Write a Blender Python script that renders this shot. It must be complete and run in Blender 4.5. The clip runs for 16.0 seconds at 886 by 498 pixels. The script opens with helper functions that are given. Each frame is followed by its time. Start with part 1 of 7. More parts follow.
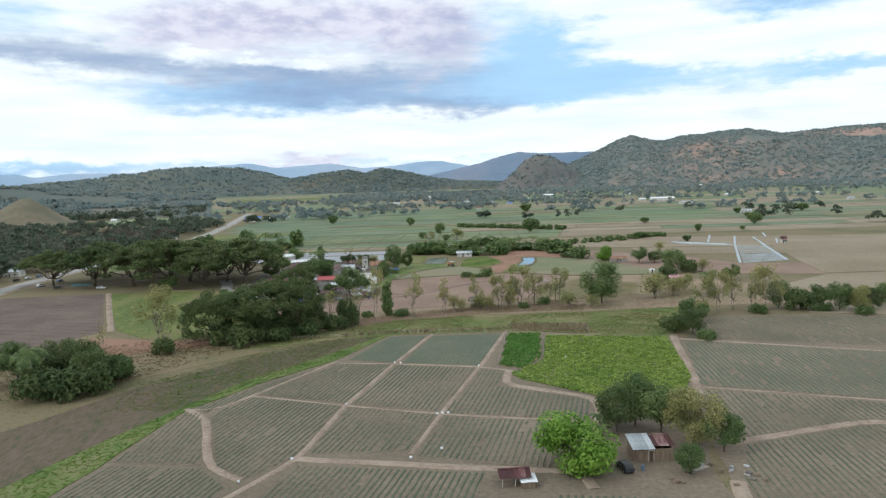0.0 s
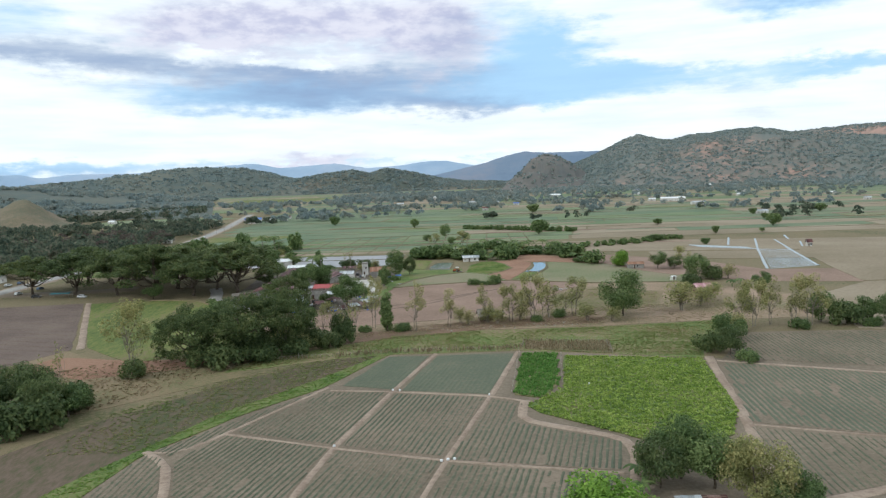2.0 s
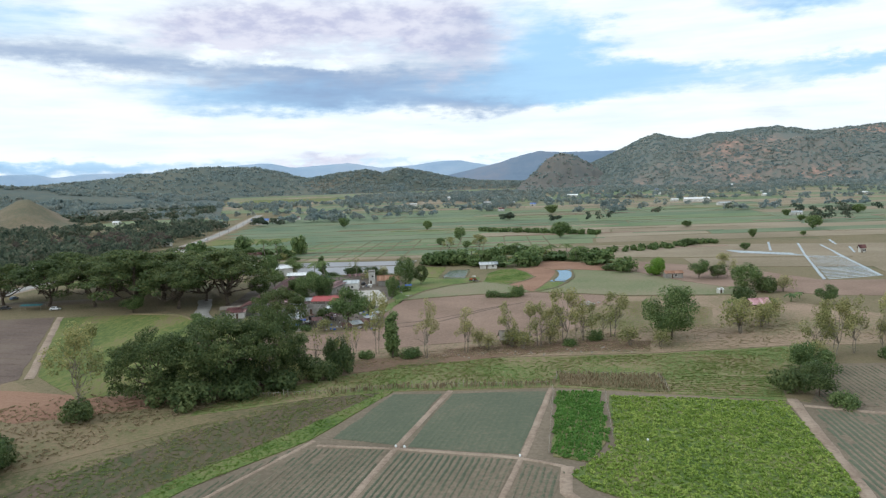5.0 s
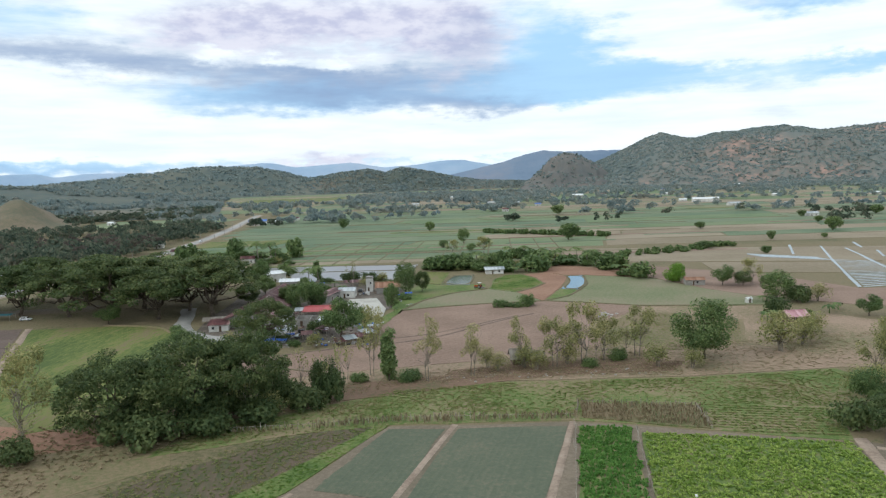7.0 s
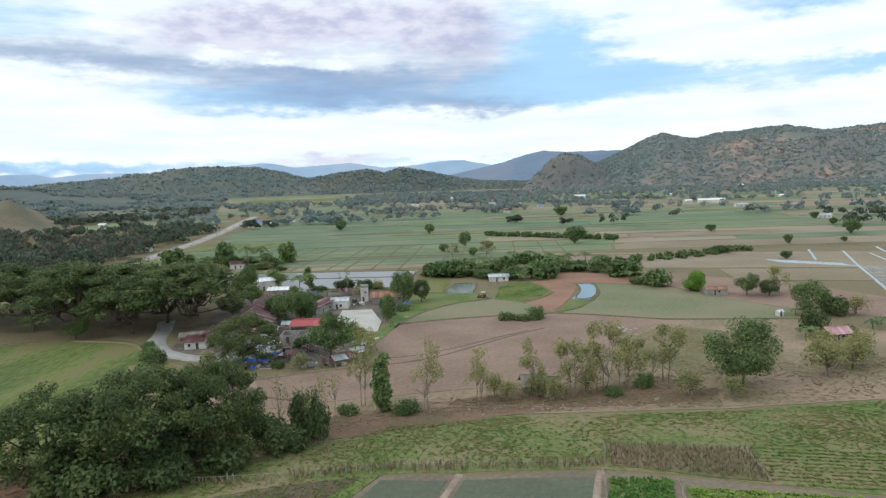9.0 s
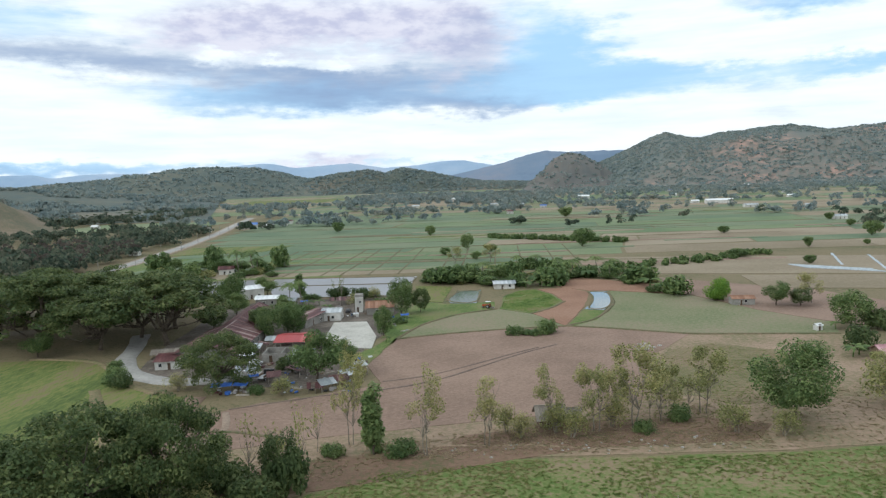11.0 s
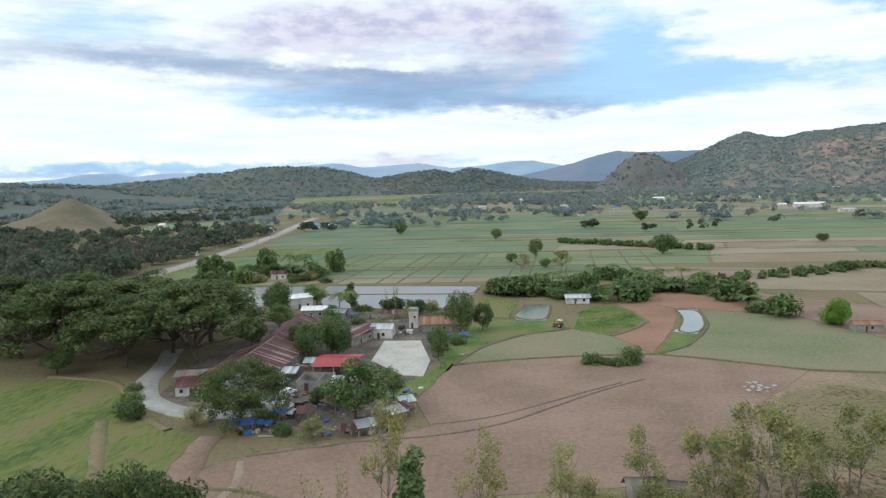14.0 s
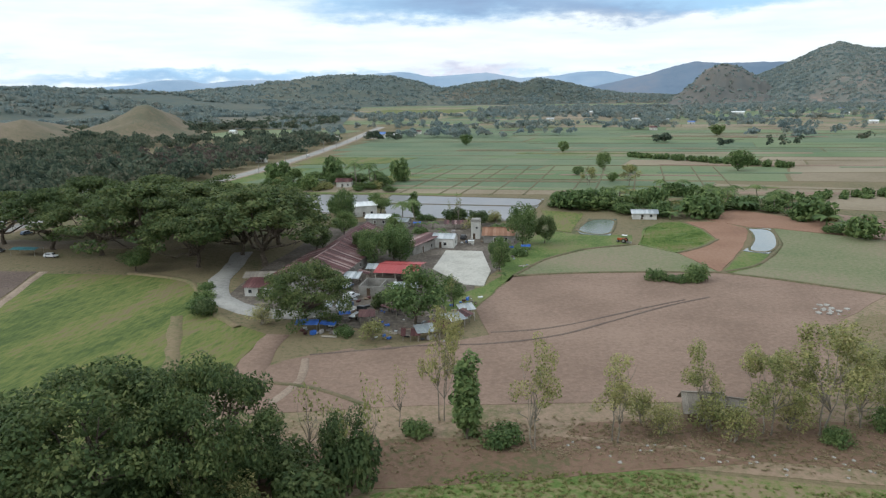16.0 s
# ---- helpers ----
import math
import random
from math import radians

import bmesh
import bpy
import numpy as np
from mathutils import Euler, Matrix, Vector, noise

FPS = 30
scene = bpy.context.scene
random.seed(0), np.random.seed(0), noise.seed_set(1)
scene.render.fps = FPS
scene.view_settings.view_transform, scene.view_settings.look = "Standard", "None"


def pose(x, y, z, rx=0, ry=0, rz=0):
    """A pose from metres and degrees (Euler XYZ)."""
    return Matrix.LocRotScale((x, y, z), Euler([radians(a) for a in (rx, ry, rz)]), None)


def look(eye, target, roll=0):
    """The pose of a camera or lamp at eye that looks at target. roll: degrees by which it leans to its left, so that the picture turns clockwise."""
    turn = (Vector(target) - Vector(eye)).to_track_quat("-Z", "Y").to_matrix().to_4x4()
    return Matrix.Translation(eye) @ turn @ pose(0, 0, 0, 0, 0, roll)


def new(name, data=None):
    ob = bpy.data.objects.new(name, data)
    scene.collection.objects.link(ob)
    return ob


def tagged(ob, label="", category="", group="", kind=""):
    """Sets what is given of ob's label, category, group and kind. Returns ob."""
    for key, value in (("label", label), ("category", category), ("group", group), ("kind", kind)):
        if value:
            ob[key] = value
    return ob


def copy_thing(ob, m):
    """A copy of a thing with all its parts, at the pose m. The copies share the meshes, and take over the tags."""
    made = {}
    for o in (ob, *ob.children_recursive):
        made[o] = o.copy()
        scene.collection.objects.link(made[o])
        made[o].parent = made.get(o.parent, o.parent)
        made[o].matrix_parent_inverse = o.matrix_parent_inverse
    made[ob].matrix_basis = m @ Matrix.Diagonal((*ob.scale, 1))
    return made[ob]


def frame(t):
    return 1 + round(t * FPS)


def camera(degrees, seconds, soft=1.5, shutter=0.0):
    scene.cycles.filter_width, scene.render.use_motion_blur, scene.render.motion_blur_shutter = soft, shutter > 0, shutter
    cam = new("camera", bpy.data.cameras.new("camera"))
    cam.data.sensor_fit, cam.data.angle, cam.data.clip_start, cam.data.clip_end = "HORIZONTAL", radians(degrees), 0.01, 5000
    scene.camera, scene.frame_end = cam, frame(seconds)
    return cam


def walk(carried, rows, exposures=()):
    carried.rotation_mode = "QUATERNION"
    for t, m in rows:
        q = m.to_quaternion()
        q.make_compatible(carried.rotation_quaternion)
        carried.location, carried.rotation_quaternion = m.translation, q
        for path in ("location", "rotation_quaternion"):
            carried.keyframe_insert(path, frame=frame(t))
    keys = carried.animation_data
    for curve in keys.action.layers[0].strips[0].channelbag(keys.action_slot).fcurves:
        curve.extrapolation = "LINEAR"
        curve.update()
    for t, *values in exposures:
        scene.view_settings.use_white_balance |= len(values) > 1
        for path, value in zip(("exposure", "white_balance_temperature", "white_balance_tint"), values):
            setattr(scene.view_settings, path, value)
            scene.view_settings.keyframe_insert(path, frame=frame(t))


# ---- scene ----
# ---------------------------------------------------------------- camera
cam = camera(64.55, 16.0, soft=1.3)
walk(cam, [
    (0, look((0.190, 2.210, 51.781), (0.229, 4.199, 51.574), -1.68)),
    (0.5, look((0.387, 8.310, 51.866), (0.426, 10.299, 51.658), -1.72)),
    (1, look((0.481, 14.571, 51.856), (0.521, 16.560, 51.649), -1.76)),
    (1.5, look((0.608, 20.949, 51.872), (0.648, 22.938, 51.665), -1.80)),
    (2, look((0.800, 27.279, 51.915), (0.824, 29.268, 51.708), -1.80)),
    (2.5, look((1.053, 33.556, 51.931), (1.052, 35.545, 51.723), -1.77)),
    (3, look((1.245, 39.877, 51.860), (1.238, 41.866, 51.651), -1.75)),
    (3.5, look((1.241, 46.204, 51.681), (1.231, 48.193, 51.473), -1.75)),
    (4, look((1.126, 52.500, 51.498), (1.113, 54.490, 51.292), -1.76)),
    (6.5, look((0.177, 83.122, 51.224), (0.159, 85.111, 51.017), -1.77)),
    (7, look((0.425, 88.978, 51.112), (0.402, 90.967, 50.905), -1.78)),
    (7.5, look((0.509, 94.866, 51.090), (0.486, 96.856, 50.885), -1.79)),
    (8, look((0.387, 100.849, 51.199), (0.365, 102.838, 50.992), -1.77)),
    (8.5, look((0.101, 106.830, 51.268), (0.079, 108.819, 51.061), -1.74)),
    (9, look((-0.239, 112.776, 51.240), (-0.261, 114.765, 51.034), -1.75)),
    (11.5, look((-0.469, 142.361, 50.936), (-0.496, 144.350, 50.731), -1.87)),
    (12, look((-0.290, 148.398, 51.178), (-0.319, 150.387, 50.972), -1.93)),
    (12.5, look((-0.227, 154.303, 51.391), (-0.259, 156.292, 51.184), -1.98)),
    (13, look((-0.432, 159.660, 51.449), (-0.464, 161.649, 51.242), -1.98)),
    (13.5, look((-0.595, 164.283, 51.258), (-0.666, 166.271, 51.053), -1.83)),
    (14, look((-0.517, 167.886, 50.888), (-0.732, 169.864, 50.689), -1.53)),
    (14.5, look((-0.440, 169.989, 50.526), (-0.757, 171.954, 50.331), -1.21)),
    (15, look((-0.348, 170.616, 50.256), (-0.714, 172.573, 50.064), -0.98)),
    (15.5, look((-0.198, 170.047, 50.109), (-0.586, 171.987, 49.814), -0.88)),
    (16, look((-0.190, 168.854, 50.075), (-0.584, 170.765, 49.634), -0.85)),
], exposures=[(0.0, 0.0, 5900, 3), (16.0, 0.0, 5900, 3)])

# ---------------------------------------------------------------- world, sun
SUN_AZ, SUN_EL = radians(-118), radians(34)      # to the right of +y; behind the left shoulder


def build_world():
    w = bpy.data.worlds.new("world")
    scene.world = w
    w.use_nodes = True
    nt = w.node_tree
    nt.nodes.clear()
    N = nt.nodes.new

    def math_node(op, a, b=None, c=None, clamp=False):
        n = N("ShaderNodeMath")
        n.operation, n.use_clamp = op, clamp
        for i, v in enumerate((a, b, c)):
            if v is None:
                continue
            if isinstance(v, (int, float)):
                n.inputs[i].default_value = v
            else:
                nt.links.new(v, n.inputs[i])
        return n.outputs[0]

    def mix(fac, a, b, mode="MIX"):
        n = N("ShaderNodeMix")
        n.data_type, n.blend_type = "RGBA", mode
        for i, v in ((0, fac), (6, a), (7, b)):
            if isinstance(v, (int, float)):
                n.inputs[i].default_value = v
            elif isinstance(v, tuple):
                n.inputs[i].default_value = (*v, 1)
            else:
                nt.links.new(v, n.inputs[i])
        return n.outputs[2]

    tc = N("ShaderNodeTexCoord")
    sep = N("ShaderNodeSeparateXYZ")
    nt.links.new(tc.outputs["Generated"], sep.inputs[0])
    X, Y, Z = sep.outputs
    az = math_node("MULTIPLY", math_node("ARCTAN2", X, Y), 57.2958)
    el = math_node("MULTIPLY", math_node("ARCSINE", Z), 57.2958)

    def noise_at(su, sv, off, detail=7.0, rough=0.55):
        cb = N("ShaderNodeCombineXYZ")
        nt.links.new(math_node("MULTIPLY", az, su), cb.inputs[0])
        nt.links.new(math_node("MULTIPLY", el, sv), cb.inputs[1])
        cb.inputs[2].default_value = off
        n = N("ShaderNodeTexNoise")
        n.inputs["Scale"].default_value = 1.0
        n.inputs["Detail"].default_value = detail
        n.inputs["Roughness"].default_value = rough
        nt.links.new(cb.outputs[0], n.inputs["Vector"])
        return n.outputs[0]

    n_big = noise_at(0.07, 0.22, 3.1)
    n_mid = noise_at(0.16, 0.5, 9.7, 8.0, 0.6)
    n_puff = noise_at(0.42, 1.0, 21.3, 8.0, 0.6)
    n_streak = noise_at(0.11, 0.85, 33.0, 7.0, 0.58)
    # cloud edges are frayed by bending the coordinates
    u = math_node("ADD", az, math_node("MULTIPLY", math_node("SUBTRACT", n_mid, 0.5), 9.0))
    v = math_node("ADD", el, math_node("ADD", math_node("MULTIPLY", math_node("SUBTRACT", n_mid, 0.5), 2.6),
                                       math_node("MULTIPLY", math_node("SUBTRACT", n_puff, 0.5), 2.2)))

    def blob(u0, v0, ru, rv, amp):
        a = math_node("POWER", math_node("ABSOLUTE", math_node("DIVIDE", math_node("SUBTRACT", u, u0), ru)), 2.0)
        b = math_node("POWER", math_node("ABSOLUTE", math_node("DIVIDE", math_node("SUBTRACT", v, v0), rv)), 2.0)
        return math_node("MULTIPLY", math_node("EXPONENT", math_node("MULTIPLY", math_node("ADD", a, b), -1.0)), amp)

    def total(blobs, start):
        s = start
        for bl in blobs:
            s = math_node("ADD", s, blob(*bl))
        return s

    def swing(n, k):
        return math_node("MULTIPLY", math_node("SUBTRACT", n, 0.5), k)

    # blue gaps, shaded undersides, the lilac bank of cloud and the white masses
    veil = total([(10, 9.8, 6.5, 4.0, 0.95), (7, 6.6, 6, 1.6, 0.6), (21, 6.8, 8, 1.1, 0.6), (27, 11.6, 6, 1.6, 0.8), (31, 6.9, 5, 0.9, 0.6), (24.5, 4.3, 4, 1.2, 0.35),
                  (-12, 6.6, 15, 1.7, 0.85), (-31, 11.6, 7, 1.6, 0.5), (-31, 1.1, 14, 0.7, 0.75), (0, 1.1, 14, 0.4, 0.4), (-43, 2.9, 6, 0.7, 0.6)], swing(n_streak, 0.6))
    shade = total([(-33, 9.6, 8, 1.1, 0.5), (-24, 9.1, 9, 1.2, 0.6), (-13, 8.3, 9, 1.3, 0.6), (-4, 7.9, 8, 1.3, 0.6), (2.5, 10.8, 3.4, 2.4, 0.4), (-9, 6.2, 12, 1.1, 0.62), (3.5, 5.4, 6, 0.9, 0.8),
                   (24.5, 4.0, 3.5, 1.2, 0.5), (27, 12.0, 5, 1.0, 0.55), (-28, 12.9, 8, 0.6, 0.3), (-8, 1.9, 10, 0.35, 0.35), (-33, 0.9, 10, 0.5, 0.4)], math_node("ADD", swing(n_streak, 0.7), swing(n_puff, 0.5)))
    lilac = total([(-9, 12.0, 10, 2.1, 1.0), (-19, 11.4, 7, 1.6, 0.75), (0.5, 10.6, 4.5, 2.8, 0.9), (-8, 2.4, 12, 0.6, 0.35), (-9.5, 1.6, 5, 0.6, 0.8), (8, 5.3, 3, 0.6, 0.5), (-30, 2.2, 12, 0.7, 0.3)],
                  math_node("ADD", swing(n_mid, 0.6), swing(n_puff, 0.6)))
    bright = total([(-29, 6.4, 7, 1.5, 0.7), (-24, 12.6, 3.5, 1.2, 0.5), (-18, 3.4, 22, 1.2, 1.1), (13, 4.0, 9, 1.4, 1.2), (30.5, 4.6, 4, 1.1, 1.1), (14, 12.2, 4.5, 1.9, 1.0), (20, 9.3, 6, 1.1, 1.0), (30.5, 9.2, 4.5, 1.3, 1.0),
                    (-17, 9.9, 1.6, 0.6, 0.8), (-12.5, 9.3, 1.5, 0.4, 0.6), (-8, 9.1, 2, 0.4, 0.6), (4, 2.6, 14, 0.9, 0.9), (-42, 5.0, 8, 1.6, 0.8)], swing(n_puff, 0.35))

    sky = N("ShaderNodeTexSky")
    sky.sky_type = "NISHITA"
    sky.sun_disc = False
    sky.sun_elevation, sky.sun_rotation = SUN_EL, SUN_AZ
    sky_dim = N("ShaderNodeVectorMath")
    sky_dim.operation = "SCALE"
    nt.links.new(sky.outputs[0], sky_dim.inputs[0])
    sky_dim.inputs["Scale"].default_value = 0.10

    def ramped(value, lo, hi):
        n = N("ShaderNodeMapRange")
        n.interpolation_type = "SMOOTHSTEP"
        nt.links.new(value, n.inputs[0])
        n.inputs[1].default_value, n.inputs[2].default_value = lo, hi
        return n.outputs[0]

    blue = mix(0.12, (0.46, 0.72, 1.0), sky_dim.outputs[0])
    white = mix(ramped(n_streak, 0.35, 0.7), (1.10, 1.08, 1.06), (0.95, 0.965, 1.0))
    less = math_node("MULTIPLY", bright, 0.8)
    col = mix(math_node("MULTIPLY", ramped(math_node("SUBTRACT", veil, less), 0.05, 0.8), 0.9), white, blue)
    lilac_f = ramped(math_node("SUBTRACT", lilac, math_node("MULTIPLY", bright, 0.4)), 0.1, 0.9)
    col = mix(math_node("MULTIPLY", lilac_f, 0.9), col, mix(ramped(n_puff, 0.35, 0.65), (0.58, 0.55, 0.71), (0.86, 0.79, 0.87)))
    shade_f = ramped(math_node("SUBTRACT", shade, less), -0.05, 1.15)
    col = mix(math_node("MULTIPLY", shade_f, 0.95), col, (0.31, 0.39, 0.57))
    bg = N("ShaderNodeBackground")
    bg.inputs[1].default_value = 1.0
    nt.links.new(col, bg.inputs[0])
    out = N("ShaderNodeOutputWorld")
    nt.links.new(bg.outputs[0], out.inputs[0])


build_world()
sun = new("sun", bpy.data.lights.new("sun", "SUN"))
sun.data.energy, sun.data.angle, sun.data.color = 1.1, radians(14), (1.0, 0.93, 0.84)
sun.matrix_world = look((0, 0, 0), (-math.sin(SUN_AZ) * math.cos(SUN_EL), -math.cos(SUN_AZ) * math.cos(SUN_EL), -math.sin(SUN_EL)))

# ---------------------------------------------------------------- materials


def material(name, colours, scale=1.0, rough=0.9, bump=0.0, fine=8.0, per_object=0.0, per_island=0.0, metal=0.0, space="Object",
             stretch=(1, 1, 1), turn=0.0, spec=0.3, wave=None, speck=1.15):
    """Noise between two to four colours at a large and a fine scale (in features per metre), with relief."""
    m = bpy.data.materials.new(name)
    m.use_nodes = True
    nt = m.node_tree
    N, L = nt.nodes.new, nt.links.new
    bsdf = nt.nodes["Principled BSDF"]
    tc = N("ShaderNodeTexCoord")
    mp = N("ShaderNodeMapping")
    mp.inputs["Scale"].default_value = stretch
    mp.inputs["Rotation"].default_value = (0, 0, turn)
    if space == "World":
        geo = N("ShaderNodeNewGeometry")
        L(geo.outputs["Position"], mp.inputs[0])
    else:
        L(tc.outputs["Object"], mp.inputs[0])
    big = N("ShaderNodeTexNoise")
    big.inputs["Scale"].default_value = scale
    big.inputs["Detail"].default_value = 5
    L(mp.outputs[0], big.inputs["Vector"])
    small = N("ShaderNodeTexNoise")
    small.inputs["Scale"].default_value = scale * fine
    small.inputs["Detail"].default_value = 6
    small.inputs["Roughness"].default_value = 0.65
    L(mp.outputs[0], small.inputs["Vector"])
    add = N("ShaderNodeMath")
    add.operation = "MULTIPLY_ADD"
    L(small.outputs[0], add.inputs[0])
    add.inputs[1].default_value = 0.6
    sub = N("ShaderNodeMath")
    sub.operation = "SUBTRACT"
    L(big.outputs[0], sub.inputs[0])
    sub.inputs[1].default_value = 0.3
    L(sub.outputs[0], add.inputs[2])
    value = add.outputs[0]
    if space == "World" and speck:
        grit = N("ShaderNodeTexNoise")
        grit.inputs["Scale"].default_value = 0.9
        grit.inputs["Detail"].default_value = 5
        grit.inputs["Roughness"].default_value = 0.75
        L(mp.outputs[0], grit.inputs["Vector"])
        g1 = N("ShaderNodeMath")
        g1.operation = "SUBTRACT"
        L(grit.outputs[0], g1.inputs[0])
        g1.inputs[1].default_value = 0.5
        g2 = N("ShaderNodeMath")
        g2.operation = "MULTIPLY_ADD"
        L(g1.outputs[0], g2.inputs[0])
        g2.inputs[1].default_value = speck
        L(value, g2.inputs[2])
        value = g2.outputs[0]
    if wave:
        wv = N("ShaderNodeTexWave")
        wv.bands_direction = "X"
        wv.inputs["Scale"].default_value = wave[0] / 20
        wv.inputs["Distortion"].default_value = wave[2] if len(wave) > 2 else 1.0
        wv.inputs["Detail Scale"].default_value = 1.0
        L(mp.outputs[0], wv.inputs["Vector"])
        ad = N("ShaderNodeMath")
        ad.operation = "MULTIPLY_ADD"
        L(wv.outputs["Fac"], ad.inputs[0])
        ad.inputs[1].default_value = wave[1]
        s2 = N("ShaderNodeMath")
        s2.operation = "SUBTRACT"
        L(value, s2.inputs[0])
        s2.inputs[1].default_value = wave[1] / 2
        L(s2.outputs[0], ad.inputs[2])
        value = ad.outputs[0]
    if per_object or per_island:
        src = N("ShaderNodeObjectInfo").outputs["Random"] if per_object else N("ShaderNodeNewGeometry").outputs["Random Per Island"]
        ad = N("ShaderNodeMath")
        ad.operation = "MULTIPLY_ADD"
        L(src, ad.inputs[0])
        k = per_object or per_island
        ad.inputs[1].default_value = k
        s2 = N("ShaderNodeMath")
        s2.operation = "SUBTRACT"
        L(value, s2.inputs[0])
        s2.inputs[1].default_value = k / 2
        L(s2.outputs[0], ad.inputs[2])
        value = ad.outputs[0]
    if per_object and per_island:
        ad = N("ShaderNodeMath")
        ad.operation = "MULTIPLY_ADD"
        L(N("ShaderNodeNewGeometry").outputs["Random Per Island"], ad.inputs[0])
        ad.inputs[1].default_value = per_island
        s2 = N("ShaderNodeMath")
        s2.operation = "SUBTRACT"
        L(value, s2.inputs[0])
        s2.inputs[1].default_value = per_island / 2
        L(s2.outputs[0], ad.inputs[2])
        value = ad.outputs[0]
    ramp = N("ShaderNodeValToRGB")
    els = ramp.color_ramp.elements
    n = len(colours)
    lo, hi = 0.28, 0.72
    els[0].position, els[0].color = lo, (*colours[0], 1)
    els[1].position, els[1].color = hi, (*colours[-1], 1)
    for i in range(1, n - 1):
        e = els.new(lo + (hi - lo) * i / (n - 1))
        e.color = (*colours[i], 1)
    L(value, ramp.inputs[0])
    L(ramp.outputs[0], bsdf.inputs["Base Color"])
    bsdf.inputs["Roughness"].default_value = rough
    bsdf.inputs["Metallic"].default_value = metal
    bsdf.inputs["Specular IOR Level"].default_value = spec
    if bump:
        bp = N("ShaderNodeBump")
        bp.inputs["Strength"].default_value = 0.8
        bp.inputs["Distance"].default_value = bump
        L(small.outputs[0], bp.inputs["Height"])
        L(bp.outputs[0], bsdf.inputs["Normal"])
    return m


M = {}
M["ground"] = material("dry_grassland", [(0.085, 0.092, 0.04), (0.15, 0.13, 0.07), (0.20, 0.155, 0.095), (0.11, 0.115, 0.05)], 0.02, 0.95, 0.25, 25, space="World")
M["soil"] = material("tilled_soil", [(0.19, 0.13, 0.098), (0.235, 0.163, 0.125), (0.28, 0.198, 0.152)], 0.05, 0.95, 0.12, 30, space="World")
M["red_soil"] = material("red_soil", [(0.21, 0.118, 0.08), (0.26, 0.15, 0.10), (0.29, 0.18, 0.125)], 0.05, 0.95, 0.12, 30, space="World")
M["dark_soil"] = material("dark_soil", [(0.10, 0.075, 0.062), (0.135, 0.10, 0.085), (0.16, 0.125, 0.10)], 0.06, 0.95, 0.12, 30, space="World")
M["plot_soil"] = material("plot_soil", [(0.135, 0.112, 0.08), (0.172, 0.14, 0.103), (0.225, 0.18, 0.135)], 0.04, 0.95, 0.1, 40, space="World")
M["path_soil"] = material("path_soil", [(0.22, 0.165, 0.125), (0.29, 0.225, 0.175), (0.35, 0.28, 0.22)], 0.15, 0.95, 0.05, 14, space="World")
M["onion"] = material("onion_leaves", [(0.075, 0.094, 0.06), (0.105, 0.114, 0.074), (0.18, 0.15, 0.108)], 0.045, 0.85, 0.0, 30, space="World")
M["onion_dark"] = material("onion_leaves_dark", [(0.08, 0.098, 0.064), (0.10, 0.115, 0.075), (0.14, 0.135, 0.092)], 0.05, 0.8, 0.05, 50, space="World")
M["grass"] = material("green_grass", [(0.085, 0.135, 0.03), (0.125, 0.165, 0.048), (0.19, 0.175, 0.08), (0.235, 0.18, 0.115)], 0.045, 0.9, 0.15, 10, space="World")
M["lush"] = material("lush_grass", [(0.06, 0.10, 0.022), (0.095, 0.145, 0.034), (0.14, 0.17, 0.052), (0.17, 0.16, 0.075)], 0.08, 0.9, 0.15, 20, space="World")
M["dry_grass"] = material("dry_grass", [(0.105, 0.12, 0.045), (0.155, 0.14, 0.07), (0.20, 0.155, 0.09), (0.225, 0.17, 0.11)], 0.035, 0.9, 0.15, 30, space="World")
M["flat_grass"] = material("river_flat_grass", [(0.056, 0.072, 0.028), (0.09, 0.08, 0.045), (0.115, 0.086, 0.06), (0.135, 0.10, 0.074)], 0.05, 0.9, 0.12, 9, space="World", stretch=(1.0, 0.35, 1), turn=0.45)
M["dry_slope"] = material("dry_slope", [(0.15, 0.145, 0.07), (0.215, 0.17, 0.105), (0.275, 0.20, 0.14), (0.31, 0.225, 0.165)], 0.04, 0.9, 0.12, 16, space="World")
M["pasture"] = material("thin_pasture", [(0.12, 0.148, 0.068), (0.165, 0.178, 0.092), (0.205, 0.19, 0.118), (0.24, 0.192, 0.135)], 0.025, 0.9, 0.1, 40, space="World")
M["far_green"] = material("far_green_crop", [(0.10, 0.15, 0.072), (0.135, 0.185, 0.09), (0.18, 0.205, 0.115)], 0.02, 0.9, 0.0, 20, space="World", per_object=0.25)
M["far_bluegreen"] = material("far_bluegreen_crop", [(0.098, 0.145, 0.085), (0.13, 0.175, 0.10), (0.175, 0.195, 0.12)], 0.02, 0.9, 0.0, 20, space="World", per_object=0.25)
M["far_brown"] = material("far_brown_field", [(0.19, 0.155, 0.10), (0.24, 0.195, 0.135), (0.28, 0.235, 0.17)], 0.02, 0.9, 0.0, 20, space="World", per_object=0.25)
M["yellow_crop"] = material("yellow_green_crop", [(0.06, 0.092, 0.022), (0.10, 0.132, 0.032), (0.15, 0.165, 0.045), (0.17, 0.135, 0.075)], 0.07, 0.9, 0.1, 14, space="World", stretch=(1.0, 0.25, 1), turn=-0.44)
M["tobacco"] = material("tobacco_leaves", [(0.17, 0.26, 0.045), (0.28, 0.39, 0.075), (0.42, 0.50, 0.14)], 0.4, 0.6, 0.0, 4, space="World", per_island=0.35)
M["corn"] = material("corn_leaves", [(0.09, 0.21, 0.045), (0.15, 0.30, 0.065), (0.21, 0.37, 0.095)], 0.4, 0.6, 0.0, 4, space="World", per_island=0.3)
